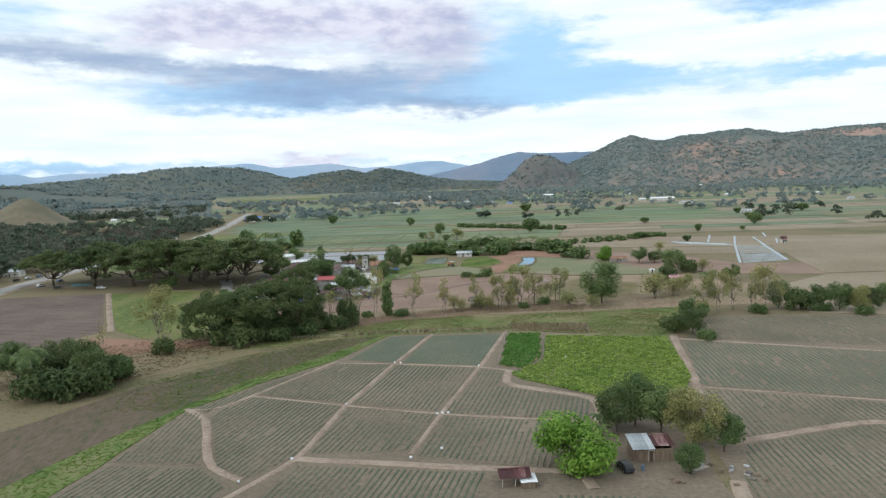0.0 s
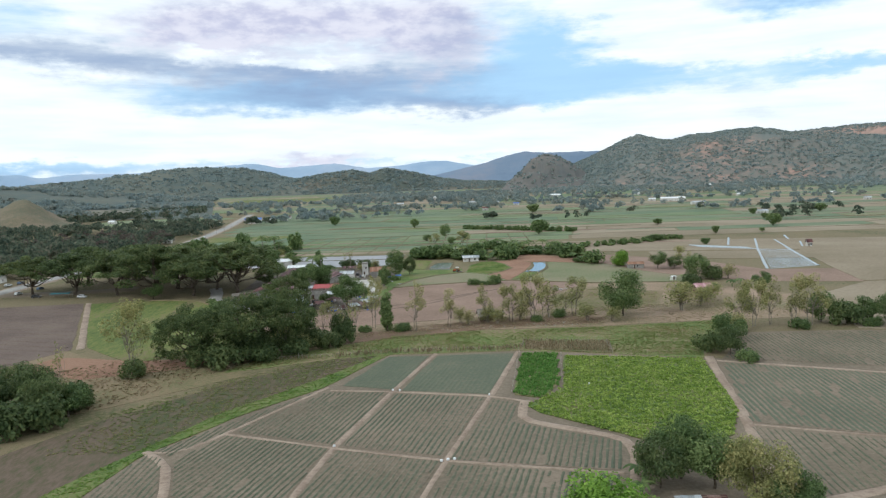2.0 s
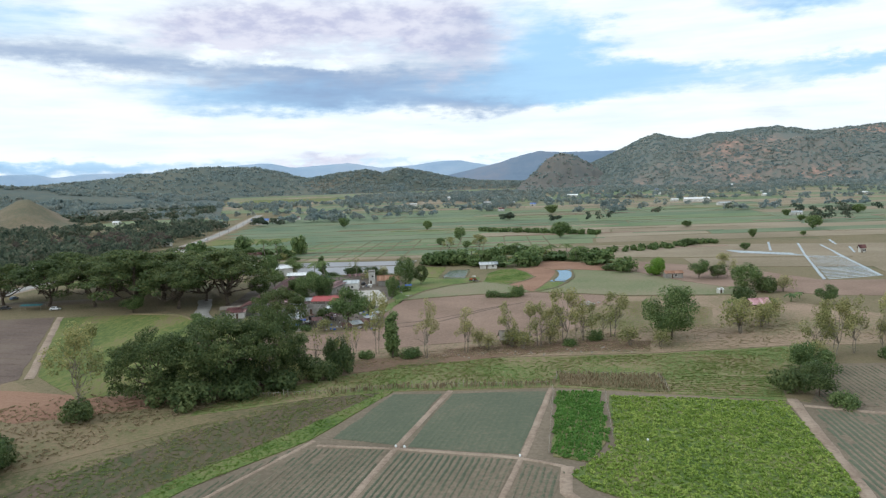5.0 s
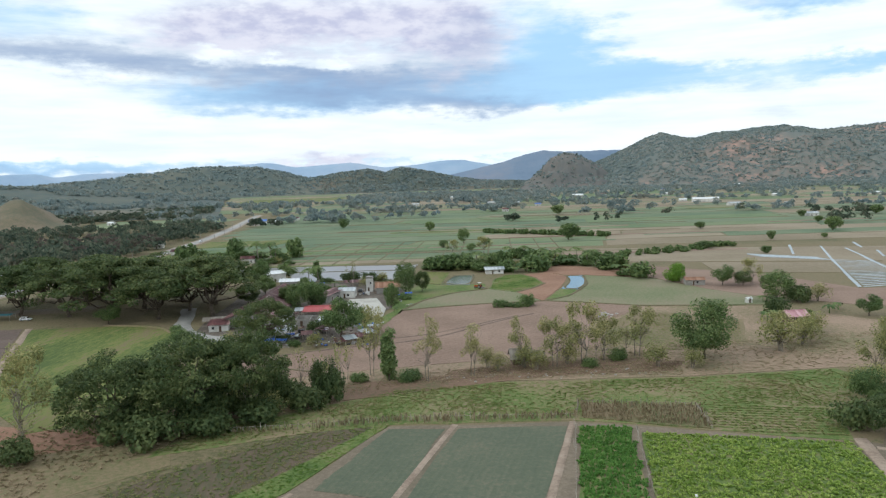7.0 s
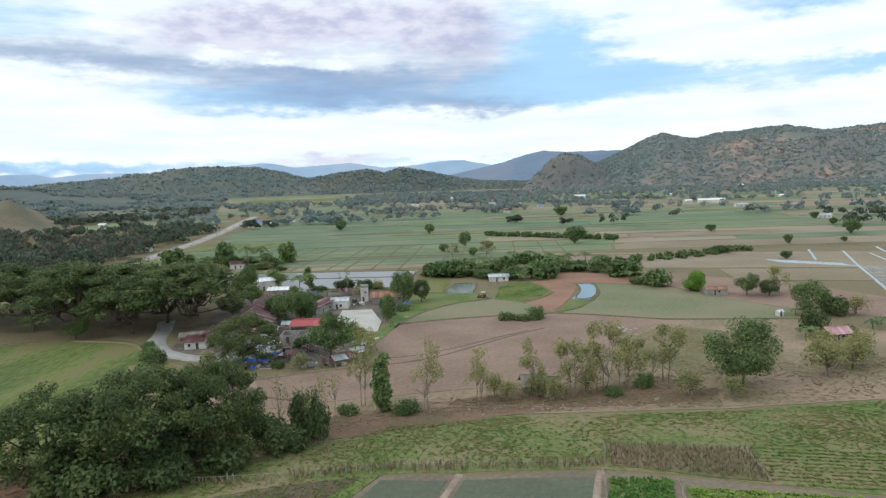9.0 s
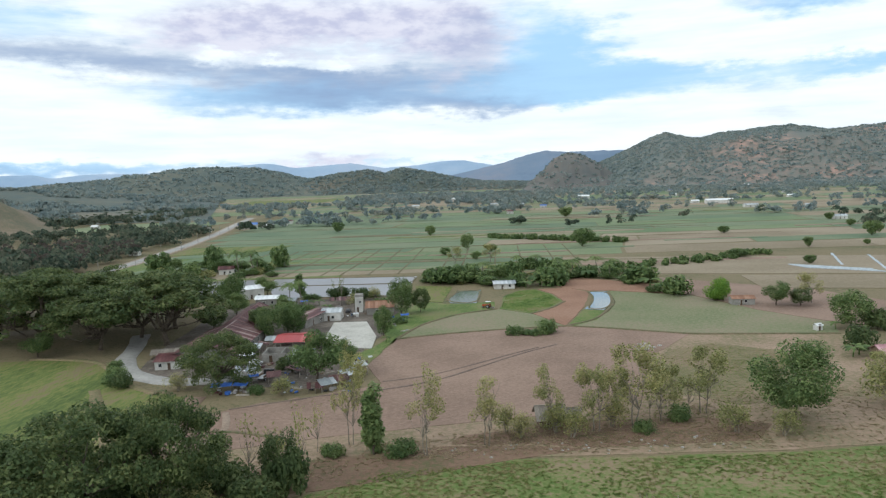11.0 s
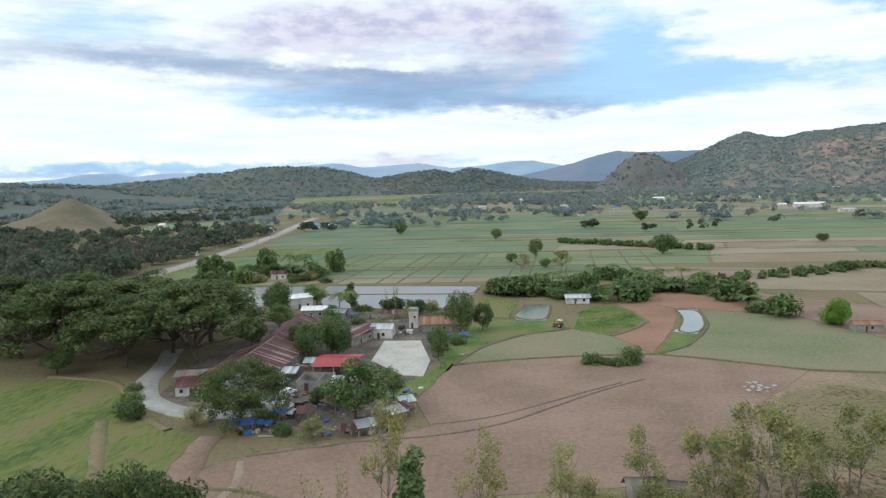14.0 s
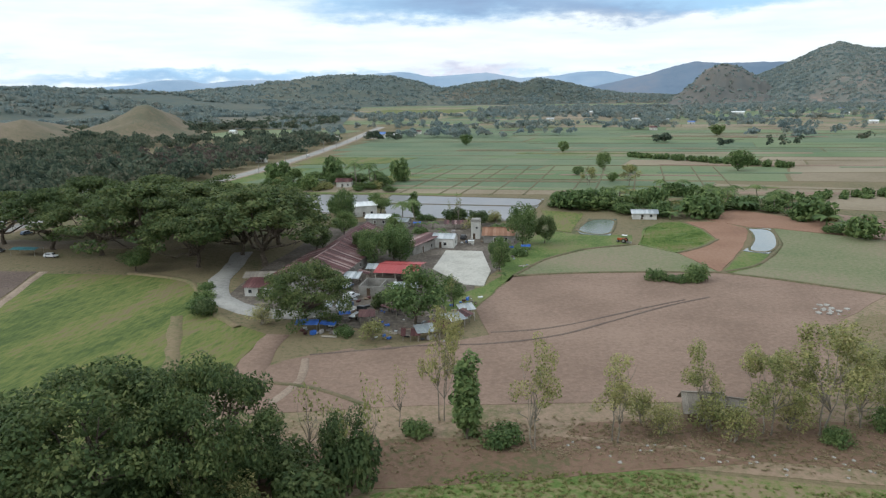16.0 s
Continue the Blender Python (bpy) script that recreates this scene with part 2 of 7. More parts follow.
M["asphalt"] = material("road_concrete", [(0.26, 0.25, 0.235), (0.33, 0.32, 0.30), (0.38, 0.37, 0.345)], 0.1, 0.9, 0.01, 20, space="World")
M["concrete"] = material("concrete_slab", [(0.36, 0.345, 0.31), (0.44, 0.425, 0.385), (0.50, 0.485, 0.44)], 0.15, 0.85, 0.01, 12, space="World")


def leafy(m, share=0.35):
    """Lets light pass through the leaves."""
    nt = m.node_tree
    bsdf, out = nt.nodes["Principled BSDF"], nt.nodes["Material Output"]
    tr = nt.nodes.new("ShaderNodeBsdfTranslucent")
    mx = nt.nodes.new("ShaderNodeMixShader")
    mx.inputs[0].default_value = share
    colour = bsdf.inputs["Base Color"].links[0].from_socket
    nt.links.new(colour, tr.inputs[0])
    nt.links.new(bsdf.outputs[0], mx.inputs[1])
    nt.links.new(tr.outputs[0], mx.inputs[2])
    nt.links.new(mx.outputs[0], out.inputs[0])
    return m


def leaf_material(name, dark, mid, light, spread=0.4):
    k = 2.45
    cols = [tuple(min(c * k, 0.5) for c in col) for col in (dark, mid, light)]
    return leafy(material(name, cols, 0.25, 0.6, 0.0, 6, per_object=0.22, per_island=spread, spec=0.2))


M["leaf_dark"] = leaf_material("leaves_dark", (0.022, 0.035, 0.014), (0.037, 0.053, 0.02), (0.064, 0.078, 0.03))
M["leaf_rain"] = leaf_material("leaves_rain_tree", (0.023, 0.036, 0.014), (0.039, 0.055, 0.02), (0.068, 0.079, 0.029))
M["leaf_mango"] = leaf_material("leaves_mango", (0.045, 0.085, 0.012), (0.075, 0.13, 0.02), (0.115, 0.175, 0.03))
M["leaf_olive"] = leaf_material("leaves_olive", (0.066, 0.075, 0.028), (0.115, 0.116, 0.045), (0.165, 0.152, 0.066))
M["leaf_mid"] = leaf_material("leaves_green", (0.03, 0.05, 0.018), (0.052, 0.076, 0.027), (0.088, 0.112, 0.042))
M["bark"] = material("bark", [(0.05, 0.04, 0.03), (0.10, 0.08, 0.06), (0.15, 0.125, 0.10)], 1.5, 0.95, 0.02, 8)
M["bark_pale"] = material("bark_pale", [(0.16, 0.14, 0.11), (0.24, 0.21, 0.17), (0.31, 0.28, 0.23)], 1.5, 0.95, 0.02, 8)

# ---------------------------------------------------------------- helpers for meshes


def mesh_object(name, verts, faces, mat, parent=None, label="", smooth=False):
    me = bpy.data.meshes.new(name)
    me.from_pydata([tuple(v) for v in verts], [], [tuple(f) for f in faces])
    me.update()
    if smooth:
        me.polygons.foreach_set("use_smooth", [True] * len(me.polygons))
    me.materials.append(mat)
    ob = new(name, me)
    if parent:
        ob.parent = parent
    return tagged(ob, label)


def part(name, bm, mat, parent=None, label=""):
    me = bpy.data.meshes.new(name)
    bm.to_mesh(me)
    bm.free()
    me.materials.append(mat)
    ob = new(name, me)
    if parent:
        ob.parent = parent
    return tagged(ob, label)


def thing(name, x, y, z=0.0, turn=0.0, label="", category="", group="", kind=""):
    e = new(name)
    e.empty_display_size = 0.5
    e.matrix_world = pose(x, y, z, 0, 0, turn)
    return tagged(e, label, category, group, kind)


def box(sx, sy, sz, x=0, y=0, z=0, bevel=0.0, turn=0.0):
    """A box on z with its centre at x, y; bevelled."""
    bm = bmesh.new()
    bmesh.ops.create_cube(bm, size=1.0)
    bmesh.ops.scale(bm, vec=(sx, sy, sz), verts=bm.verts)
    if bevel:
        bmesh.ops.bevel(bm, geom=bm.edges[:], offset=bevel, segments=1, affect="EDGES", clamp_overlap=True)
    if turn:
        bmesh.ops.rotate(bm, verts=bm.verts, cent=(0, 0, 0), matrix=Matrix.Rotation(radians(turn), 3, "Z"))
    bmesh.ops.translate(bm, vec=(x, y, z + sz / 2), verts=bm.verts)
    return bm


def tube(points, radii, sides=6):
    """Verts and faces of a tapered tube along points."""
    vs, fs = [], []
    for i, p in enumerate(points):
        p = Vector(p)
        a = Vector(points[min(i + 1, len(points) - 1)]) - Vector(points[max(i - 1, 0)])
        a.normalize()
        s = a.orthogonal().normalized()
        t = a.cross(s)
        for k in range(sides):
            c = 2 * math.pi * k / sides
            vs.append(p + (s * math.cos(c) + t * math.sin(c)) * radii[i])
    for i in range(len(points) - 1):
        for k in range(sides):
            fs.append((i * sides + k, i * sides + (k + 1) % sides, (i + 1) * sides + (k + 1) % sides, (i + 1) * sides + k))
    fs.append(tuple(range(len(vs) - sides, len(vs))))
    return vs, fs


def join(chunks):
    vs, fs = [], []
    for v, f in chunks:
        o = len(vs)
        vs.extend(v)
        fs.extend([tuple(i + o for i in q) for q in f])
    return vs, fs


def leaves(rng, centres, radii, count, size, flat=1.0, outward=0.75, fold=0.25):
    """Folded leaf sprays strewn over the shells of ellipsoidal clumps. Returns verts, faces."""
    centres, radii = np.asarray(centres, float), np.asarray(radii, float)
    if radii.ndim == 1:
        radii = np.repeat(radii[:, None], 3, 1)
    area = (radii[:, 0] * radii[:, 1]) + radii[:, 2] * radii[:, 0]
    pick = rng.choice(len(centres), count, p=area / area.sum())
    d = rng.normal(size=(count, 3))
    d /= np.linalg.norm(d, axis=1)[:, None]
    r = 1 - 0.45 * rng.random(count) ** 2
    pos = centres[pick] + d * radii[pick] * r[:, None]
    nrm = outward * d + (1 - outward) * np.array([0, 0, 1]) + rng.normal(size=(count, 3)) * 0.45
    nrm[:, 2] += 0.25
    nrm /= np.linalg.norm(nrm, axis=1)[:, None]
    a = np.cross(nrm, rng.normal(size=(count, 3)))
    a /= np.linalg.norm(a, axis=1)[:, None]
    b = np.cross(nrm, a)
    s = size * (0.55 + 0.9 * rng.random(count))[:, None]
    w = s * (0.45 + 0.3 * rng.random(count))[:, None]
    lift = nrm * s * fold
    v = np.stack([pos - a * s, pos - b * w - lift, pos + a * s, pos + b * w - lift], 1).reshape(-1, 3)
    i = np.arange(count)[:, None] * 4
    f = np.concatenate([i + np.array([[0, 1, 2]]), i + np.array([[0, 2, 3]])], 0)
    return v, f


def leaf_object(name, v, f, mat, parent):
    me = bpy.data.meshes.new(name)
    me.vertices.add(len(v))
    me.vertices.foreach_set("co", v.astype(np.float32).ravel())
    me.loops.add(len(f) * 3)
    me.loops.foreach_set("vertex_index", f.astype(np.int32).ravel())
    me.polygons.add(len(f))
    me.polygons.foreach_set("loop_start", np.arange(len(f), dtype=np.int32) * 3)
    me.update(calc_edges=True)
    me.materials.append(mat)
    ob = new(name, me)
    if parent:
        ob.parent = parent
    return ob


# ---------------------------------------------------------------- ground, hills
def ground_sheet():
    n = 80
    xs = np.sign(np.linspace(-1, 1, n)) * np.abs(np.linspace(-1, 1, n)) ** 2 * 4900
    vs = [(x, y, 0) for y in xs for x in xs]
    fs = [(j * n + i, j * n + i + 1, (j + 1) * n + i + 1, (j + 1) * n + i) for j in range(n - 1) for i in range(n - 1)]
    return tagged(mesh_object("ground", vs, fs, M["ground"]), "flat valley floor of dry grass and bare earth", "ground", kind="structure")


ground_sheet()

# a grey-blue haze tint is mixed into the mountain and rock colours
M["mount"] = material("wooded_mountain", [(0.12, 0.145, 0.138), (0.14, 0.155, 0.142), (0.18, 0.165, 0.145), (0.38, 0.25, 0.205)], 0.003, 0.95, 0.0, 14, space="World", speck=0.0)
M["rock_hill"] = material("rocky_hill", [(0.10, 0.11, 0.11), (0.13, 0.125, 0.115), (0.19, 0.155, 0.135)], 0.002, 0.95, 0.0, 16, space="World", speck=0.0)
# distance haze painted in: pale blue base colours for the farthest ranges
M["haze_ridge"] = material("distant_ridge", [(0.13, 0.185, 0.265), (0.155, 0.21, 0.29), (0.20, 0.225, 0.285)], 0.002, 0.95, 0.0, 10, space="World", speck=0.0)
M["haze_mount"] = material("haze_tinted_mountains", [(0.26, 0.36, 0.50), (0.31, 0.41, 0.54), (0.38, 0.45, 0.56)], 0.0015, 1.0, 0.0, 6, space="World", speck=0.0)
# wooded hills: weaker haze tint, also mixed into the base colours
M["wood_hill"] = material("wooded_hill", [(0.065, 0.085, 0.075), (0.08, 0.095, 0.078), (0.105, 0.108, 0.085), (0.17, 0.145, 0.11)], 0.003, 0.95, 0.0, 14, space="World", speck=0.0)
M["left_hill"] = material("haze_tinted_hill", [(0.07, 0.098, 0.098), (0.085, 0.11, 0.102), (0.11, 0.122, 0.10), (0.16, 0.148, 0.115)], 0.003, 0.95, 0.0, 12, space="World", speck=0.0)
M["bare_hill"] = material("bare_grass_hill", [(0.10, 0.105, 0.07), (0.15, 0.13, 0.085), (0.21, 0.165, 0.12)], 0.014, 0.95, 0.0, 10, space="World")


def height_at(profile, az):
    return np.interp(az, [p[0] for p in profile], [p[1] for p in profile])


def hill_range(name, profile, near, top, mat, label, rough=0.16, wave=260.0, steps=(160, 22), back=0.35):
    """A range seen from the valley: its crest follows azimuth and height, with spurs and gullies."""
    az0, az1 = profile[0][0], profile[-1][0]
    na, nr = steps
    vs = []
    for j in range(nr + 1):
        s = j / nr
        for i in range(na + 1):
            az = az0 + (az1 - az0) * i / na
            h = max(height_at(profile, az), 0.0)
            far = min(top * (1 + back), 4920)
            if s < 0.7:
                q = s / 0.7
                r = near + (top - near) * q
                z = h * (0.25 * q + 0.75 * q * q * (3 - 2 * q))
            else:
                q = (s - 0.7) / 0.3
                r = top + (far - top) * q
                z = h * (1 - 0.6 * q)
            x, y = r * math.sin(radians(az)), r * math.cos(radians(az))
            n1 = noise.fractal(Vector((x / wave, y / wave, 3.7)), 0.9, 2.1, 5)
            mid = 4 * (min(s, 0.7) / 0.7) * (1 - min(s, 0.7) / 0.7)
            bend = n1 * h * rough * (0.12 + 1.5 * mid)
            z += min(bend, 0.02 * h) if s > 0.33 else bend
            crest = noise.noise(Vector((az * 3.1, 1.3, 0.2))) * h * 0.02
            vs.append((x, y, max(z + crest, -2.0) if j else -3.0))
    w = na + 1
    fs = [(j * w + i, j * w + i + 1, (j + 1) * w + i + 1, (j + 1) * w + i) for j in range(nr) for i in range(na)]
    ob = mesh_object(name, vs, fs, mat, smooth=True)
    return tagged(ob, label, "hills", kind="structure")


MOUNTAIN = [(5.5, 0), (7.4, 22), (9.1, 39), (11.7, 94), (13.8, 148), (15.1, 185), (16.2, 209), (17.5, 186), (18.6, 173), (19.9, 191), (21.4, 196),
            (22.9, 206), (24.7, 214), (25.8, 203), (26.9, 191), (28.6, 196), (30.8, 203), (34, 206), (40, 190), (48, 150), (60, 90)]
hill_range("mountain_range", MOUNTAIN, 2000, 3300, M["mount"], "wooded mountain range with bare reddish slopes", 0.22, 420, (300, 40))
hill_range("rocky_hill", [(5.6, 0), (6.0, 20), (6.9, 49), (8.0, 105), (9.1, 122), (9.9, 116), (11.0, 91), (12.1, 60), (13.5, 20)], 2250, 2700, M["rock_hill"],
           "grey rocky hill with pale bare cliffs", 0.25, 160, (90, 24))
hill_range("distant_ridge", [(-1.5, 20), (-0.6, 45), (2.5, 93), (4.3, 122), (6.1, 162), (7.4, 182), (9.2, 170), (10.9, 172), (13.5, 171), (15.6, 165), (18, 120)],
           3700, 4300, M["haze_ridge"], "ridge behind the wooded hills, tinted blue for haze", 0.12, 420, (120, 20), 0.1)
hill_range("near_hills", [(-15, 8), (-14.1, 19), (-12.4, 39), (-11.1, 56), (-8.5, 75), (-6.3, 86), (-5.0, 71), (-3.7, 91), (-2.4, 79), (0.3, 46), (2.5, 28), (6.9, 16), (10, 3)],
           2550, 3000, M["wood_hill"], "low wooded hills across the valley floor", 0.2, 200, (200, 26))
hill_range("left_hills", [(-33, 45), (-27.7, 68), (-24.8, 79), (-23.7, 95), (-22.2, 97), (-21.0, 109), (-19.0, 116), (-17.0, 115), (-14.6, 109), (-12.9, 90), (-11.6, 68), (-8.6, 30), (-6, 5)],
           2500, 3100, M["left_hill"], "broad wooded hill with haze tinted into its colour", 0.14, 300, (160, 24))
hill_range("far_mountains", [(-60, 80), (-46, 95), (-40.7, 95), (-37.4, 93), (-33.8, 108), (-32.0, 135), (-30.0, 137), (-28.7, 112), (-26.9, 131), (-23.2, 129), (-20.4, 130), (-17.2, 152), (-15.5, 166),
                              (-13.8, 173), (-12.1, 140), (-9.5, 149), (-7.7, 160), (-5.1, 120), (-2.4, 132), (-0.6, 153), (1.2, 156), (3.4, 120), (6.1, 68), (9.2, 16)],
           4400, 4700, M["haze_mount"], "mountains under low cloud, coloured pale blue for haze", 0.1, 500, (200, 14), 0.04)
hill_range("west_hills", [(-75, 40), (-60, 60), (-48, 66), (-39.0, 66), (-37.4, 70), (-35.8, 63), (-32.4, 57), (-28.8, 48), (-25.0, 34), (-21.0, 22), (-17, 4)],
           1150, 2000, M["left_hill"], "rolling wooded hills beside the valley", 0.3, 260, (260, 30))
hill_range("bare_hill", [(-34.5, 0), (-33.4, 7), (-31.4, 19), (-29.7, 37), (-29.1, 38), (-28.2, 26), (-27.2, 10), (-25.8, 0)], 1000, 1130, M["bare_hill"], "pointed bare hill of dry grass", 0.12, 90, (60, 20))
hill_range("bare_hill", [(-43, 8), (-39, 26), (-36.4, 24), (-35.5, 27), (-34.1, 14), (-32, 0)], 880, 1000, M["bare_hill"], "low bare hill of dry grass", 0.12, 90, (60, 20))

# ---------------------------------------------------------------- fields and roads


def area_patch(corners):
    """Corners, with edges cut into short uneven pieces."""
    rng = random.Random(len(corners) * 31 + int(corners[0][0] * 7))
    out = []
    for i, p in enumerate(corners):
        q = corners[(i + 1) % len(corners)]
        d = math.dist(p, q)
        n = max(1, int(d / 6))
        for k in range(n):
            f = k / n
            j = 0.0 if k == 0 else min(0.35, d * 0.02)
            out.append((p[0] + (q[0] - p[0]) * f + rng.uniform(-j, j), p[1] + (q[1] - p[1]) * f + rng.uniform(-j, j)))
    return out


LIFT = [0]


def field(name, corners, mat, label, z=0.06, kind="structure", even=False):
    LIFT[0] += 1
    z += 0.0004 * LIFT[0]
    pts = corners if even else area_patch(corners)
    bm = bmesh.new()
    top = [bm.verts.new((x, y, z)) for x, y in pts]
    low = [bm.verts.new((x * 1.0002 + 0.02, y + 0.02, -0.3)) for x, y in pts]
    f = bm.faces.new(top)
    n = len(pts)
    for i in range(n):
        bm.faces.new((top[i], low[i], low[(i + 1) % n], top[(i + 1) % n]))
    bmesh.ops.triangulate(bm, faces=[f])
    bmesh.ops.recalc_face_normals(bm, faces=bm.faces[:])
    ob = part(name, bm, mat, None, label)
    return tagged(ob, label, "field", kind=kind)


def inside_spans(corners, direction, spacing, margin=0.5):
    """Parallel lines at a spacing, clipped to a polygon: pairs of end points."""
    d = Vector(direction).normalized()
    nrm = Vector((-d.y, d.x))
    ss = [Vector(c).dot(nrm) for c in corners]
    s = min(ss) + spacing * 0.5
    spans = []
    while s < max(ss):
        hits = []
        for i, p in enumerate(corners):
            q = corners[(i + 1) % len(corners)]
            a, b = Vector(p).dot(nrm) - s, Vector(q).dot(nrm) - s
            if (a < 0) != (b < 0):
                k = a / (a - b)
                hits.append((Vector(p) + (Vector(q) - Vector(p)) * k).dot(d))
        hits.sort()
        for a, b in zip(hits[::2], hits[1::2]):
            if b - a > 2 * margin + 1:
                spans.append((d * (a + margin) + nrm * s, d * (b - margin) + nrm * s, nrm))
        s += spacing
    return spans


def ridge_rows(name, corners, mat, direction, spacing, width, height, label, step=2.2, gaps=0.04, z=0.06, seed=1):
    """Low planted ridges running across a plot, uneven in width and height."""
    rng = random.Random(seed)
    vs, fs = [], []
    for a, b, nrm in inside_spans(corners, direction, spacing):
        n = max(2, int((b - a).length / step))
        prev = None
        for k in range(n + 1):
            p = a + (b - a) * (k / n) + nrm * rng.uniform(-0.08, 0.08)
            if rng.random() < gaps:
                prev = None
                continue
            w, h = width * rng.uniform(0.65, 1.2), height * rng.uniform(0.6, 1.3)
            o = len(vs)
            vs += [(p.x - nrm.x * w / 2, p.y - nrm.y * w / 2, z), (p.x + nrm.x * rng.uniform(-.1, .1), p.y, z + h), (p.x + nrm.x * w / 2, p.y + nrm.y * w / 2, z)]
            if prev is not None:
                fs += [(prev, o, o + 1, prev + 1), (prev + 1, o + 1, o + 2, prev + 2)]
            prev = o
    ob = mesh_object(name, vs, fs, mat)
    return tagged(ob, label, "crop", kind="stuff")


def ribbon(name, points, width, mat, label, z=0.1, category="path", uneven=0.15, seed=3):
    """A worn strip of ground along points."""
    rng = random.Random(seed + int(points[0][0]))
    fine = []
    for p, q in zip(points, points[1:]):
        n = max(1, int(math.dist(p, q) / 4))
        fine += [(p[0] + (q[0] - p[0]) * k / n, p[1] + (q[1] - p[1]) * k / n) for k in range(n)]
    fine.append(points[-1])
    for _ in range(2):
        fine = [fine[0]] + [tuple((fine[i - 1][c] + 2 * fine[i][c] + fine[i + 1][c]) / 4 for c in (0, 1)) for i in range(1, len(fine) - 1)] + [fine[-1]]
    vs, fs = [], []
    for i, p in enumerate(fine):
        a, b = Vector(fine[max(i - 1, 0)]), Vector(fine[min(i + 1, len(fine) - 1)])
        d = (b - a).normalized()
        n = Vector((-d.y, d.x))
        w1, w2 = width / 2 * (1 + rng.uniform(-uneven, uneven)), width / 2 * (1 + rng.uniform(-uneven, uneven))
        o = len(vs)
        vs += [(p[0] + n.x * (w1 + 0.15), p[1] + n.y * (w1 + 0.15), -0.05), (p[0] + n.x * w1, p[1] + n.y * w1, z), (p[0], p[1], z + 0.02),
               (p[0] - n.x * w2, p[1] - n.y * w2, z), (p[0] - n.x * (w2 + 0.15), p[1] - n.y * (w2 + 0.15), -0.05)]
        if i:
            fs += [(o - 5 + k, o + k, o + k + 1, o - 4 + k) for k in range(4)]
    ob = mesh_object(name, vs, fs, mat, smooth=True)
    return tagged(ob, label, category, kind="structure")


def in_poly(x, y, c):
    k = False
    for i, p in enumerate(c):
        q = c[i - 1]
        if (p[1] > y) != (q[1] > y) and x < (q[0] - p[0]) * (y - p[1]) / (q[1] - p[1]) + p[0]:
            k = not k
    return k


ROWDIR = (0.27, 0.96)
# near plots: onion rows on grey brown earth between dirt paths
NEAR_BASE = [(-70, 100), (-62, 128), (-57, 157), (-45, 178), (-28, 199), (-13.5, 229), (24, 229), (36, 226), (74, 214), (66, 170), (48, 118), (46, 90), (10, 60), (-60, 60)]
field("field_floor", NEAR_BASE, M["plot_soil"], "pale worn earth between the planted plots", 0.03)
PLOTS = [
    ([(-23.5, 200), (-13.4, 227.5), (-1.9, 226.6), (-10.6, 195.6)], "onion_dark"),
    ([(0.8, 226.6), (22.8, 226.6), (12.4, 189.4), (-8.2, 194.6)], "onion_dark"),
    ([(-26.5, 195.2), (-11.8, 193.6), (-20.4, 160.4), (-42.6, 169.6)], "onion"),
    ([(-9.5, 192.2), (11.6, 187.3), (1.0, 152.6), (-18.6, 159.6)], "onion"),
    ([(-43.2, 168), (-21.2, 159.2), (-26.6, 129.8), (-33.2, 121), (-40.2, 126.5), (-50, 155.6)], "onion"),
    ([(-18.9, 158), (0.6, 151), (-5.5, 131.2), (-24.2, 131)], "onion"),
    ([(13.2, 185.6), (19.8, 181.8), (15.6, 170.6), (36, 157.2), (31.8, 144.2), (2.2, 150.8)], "onion"),
    ([(2, 149.6), (31.6, 142.6), (20.2, 120.6), (-3.4, 128)], "onion"),
    ([(-56.4, 159.2), (-52.4, 157), (-43.2, 127.6), (-60.5, 130.6)], "onion"),
    ([(-25.2, 126.2), (8.4, 120), (4, 98), (-34, 98)], "onion"),
    ([(-55.5, 160.8), (-27.6, 198.4), (-43.9, 169.7), (-51.6, 157.4)], "onion"),
    ([(-60.2, 129.2), (-42.4, 126), (-36, 118), (-44, 98), (-70, 98)], "onion"),
    ([(18, 111), (50, 106), (48, 88), (14, 92)], "onion"),
]
for i, (corners, crop) in enumerate(PLOTS):
    field("plot", corners, M["plot_soil"] if crop == "onion" else M["onion_dark"], "tilled plot of grey brown earth with young onions", 0.09)
    turn = (0.02, 1.0) if i == 8 else ROWDIR
    ridge_rows("onion_rows", corners, M[crop], turn, 1.15, 0.6 if crop == "onion" else 0.85, 0.16 if crop == "onion" else 0.07, "rows of young onion plants on low ridges", z=0.09, seed=i, gaps=0.008)
RIGHT_BASE = [(75, 216), (78, 213), (97, 243), (134, 241), (200, 225), (260, 160), (180, 60), (60, 60), (49, 112), (60, 160)]
field("field_floor", RIGHT_BASE, M["plot_soil"], "worn earth round the planted plots", 0.03)
for i, corners in enumerate([
    [(97, 240.5), (133, 239.5), (190, 222), (129, 196), (78.6, 213.5)],
    [(77, 209.5), (124.3, 189.6), (185, 165), (150, 132), (99, 150.5), (64.2, 165)],
    [(63, 162.5), (98, 148), (148, 129), (120, 105), (93.4, 139), (61, 131.5), (57.5, 143)],
    [(58.7, 128.2), (88.2, 136), (118, 103), (95, 75), (52, 90), (50.8, 113)],
]):
    green = i == 1
    field("plot", corners, M["plot_soil"], "tilled plot with rows of young onions", 0.09)
    ridge_rows("onion_rows", corners, M["onion_dark"] if green else M["onion"], (0.12, 1.0), 1.25, 0.85 if green else 0.5, 0.12 if green else 0.16, "rows of young onion plants on low ridges", z=0.09, seed=20 + i)
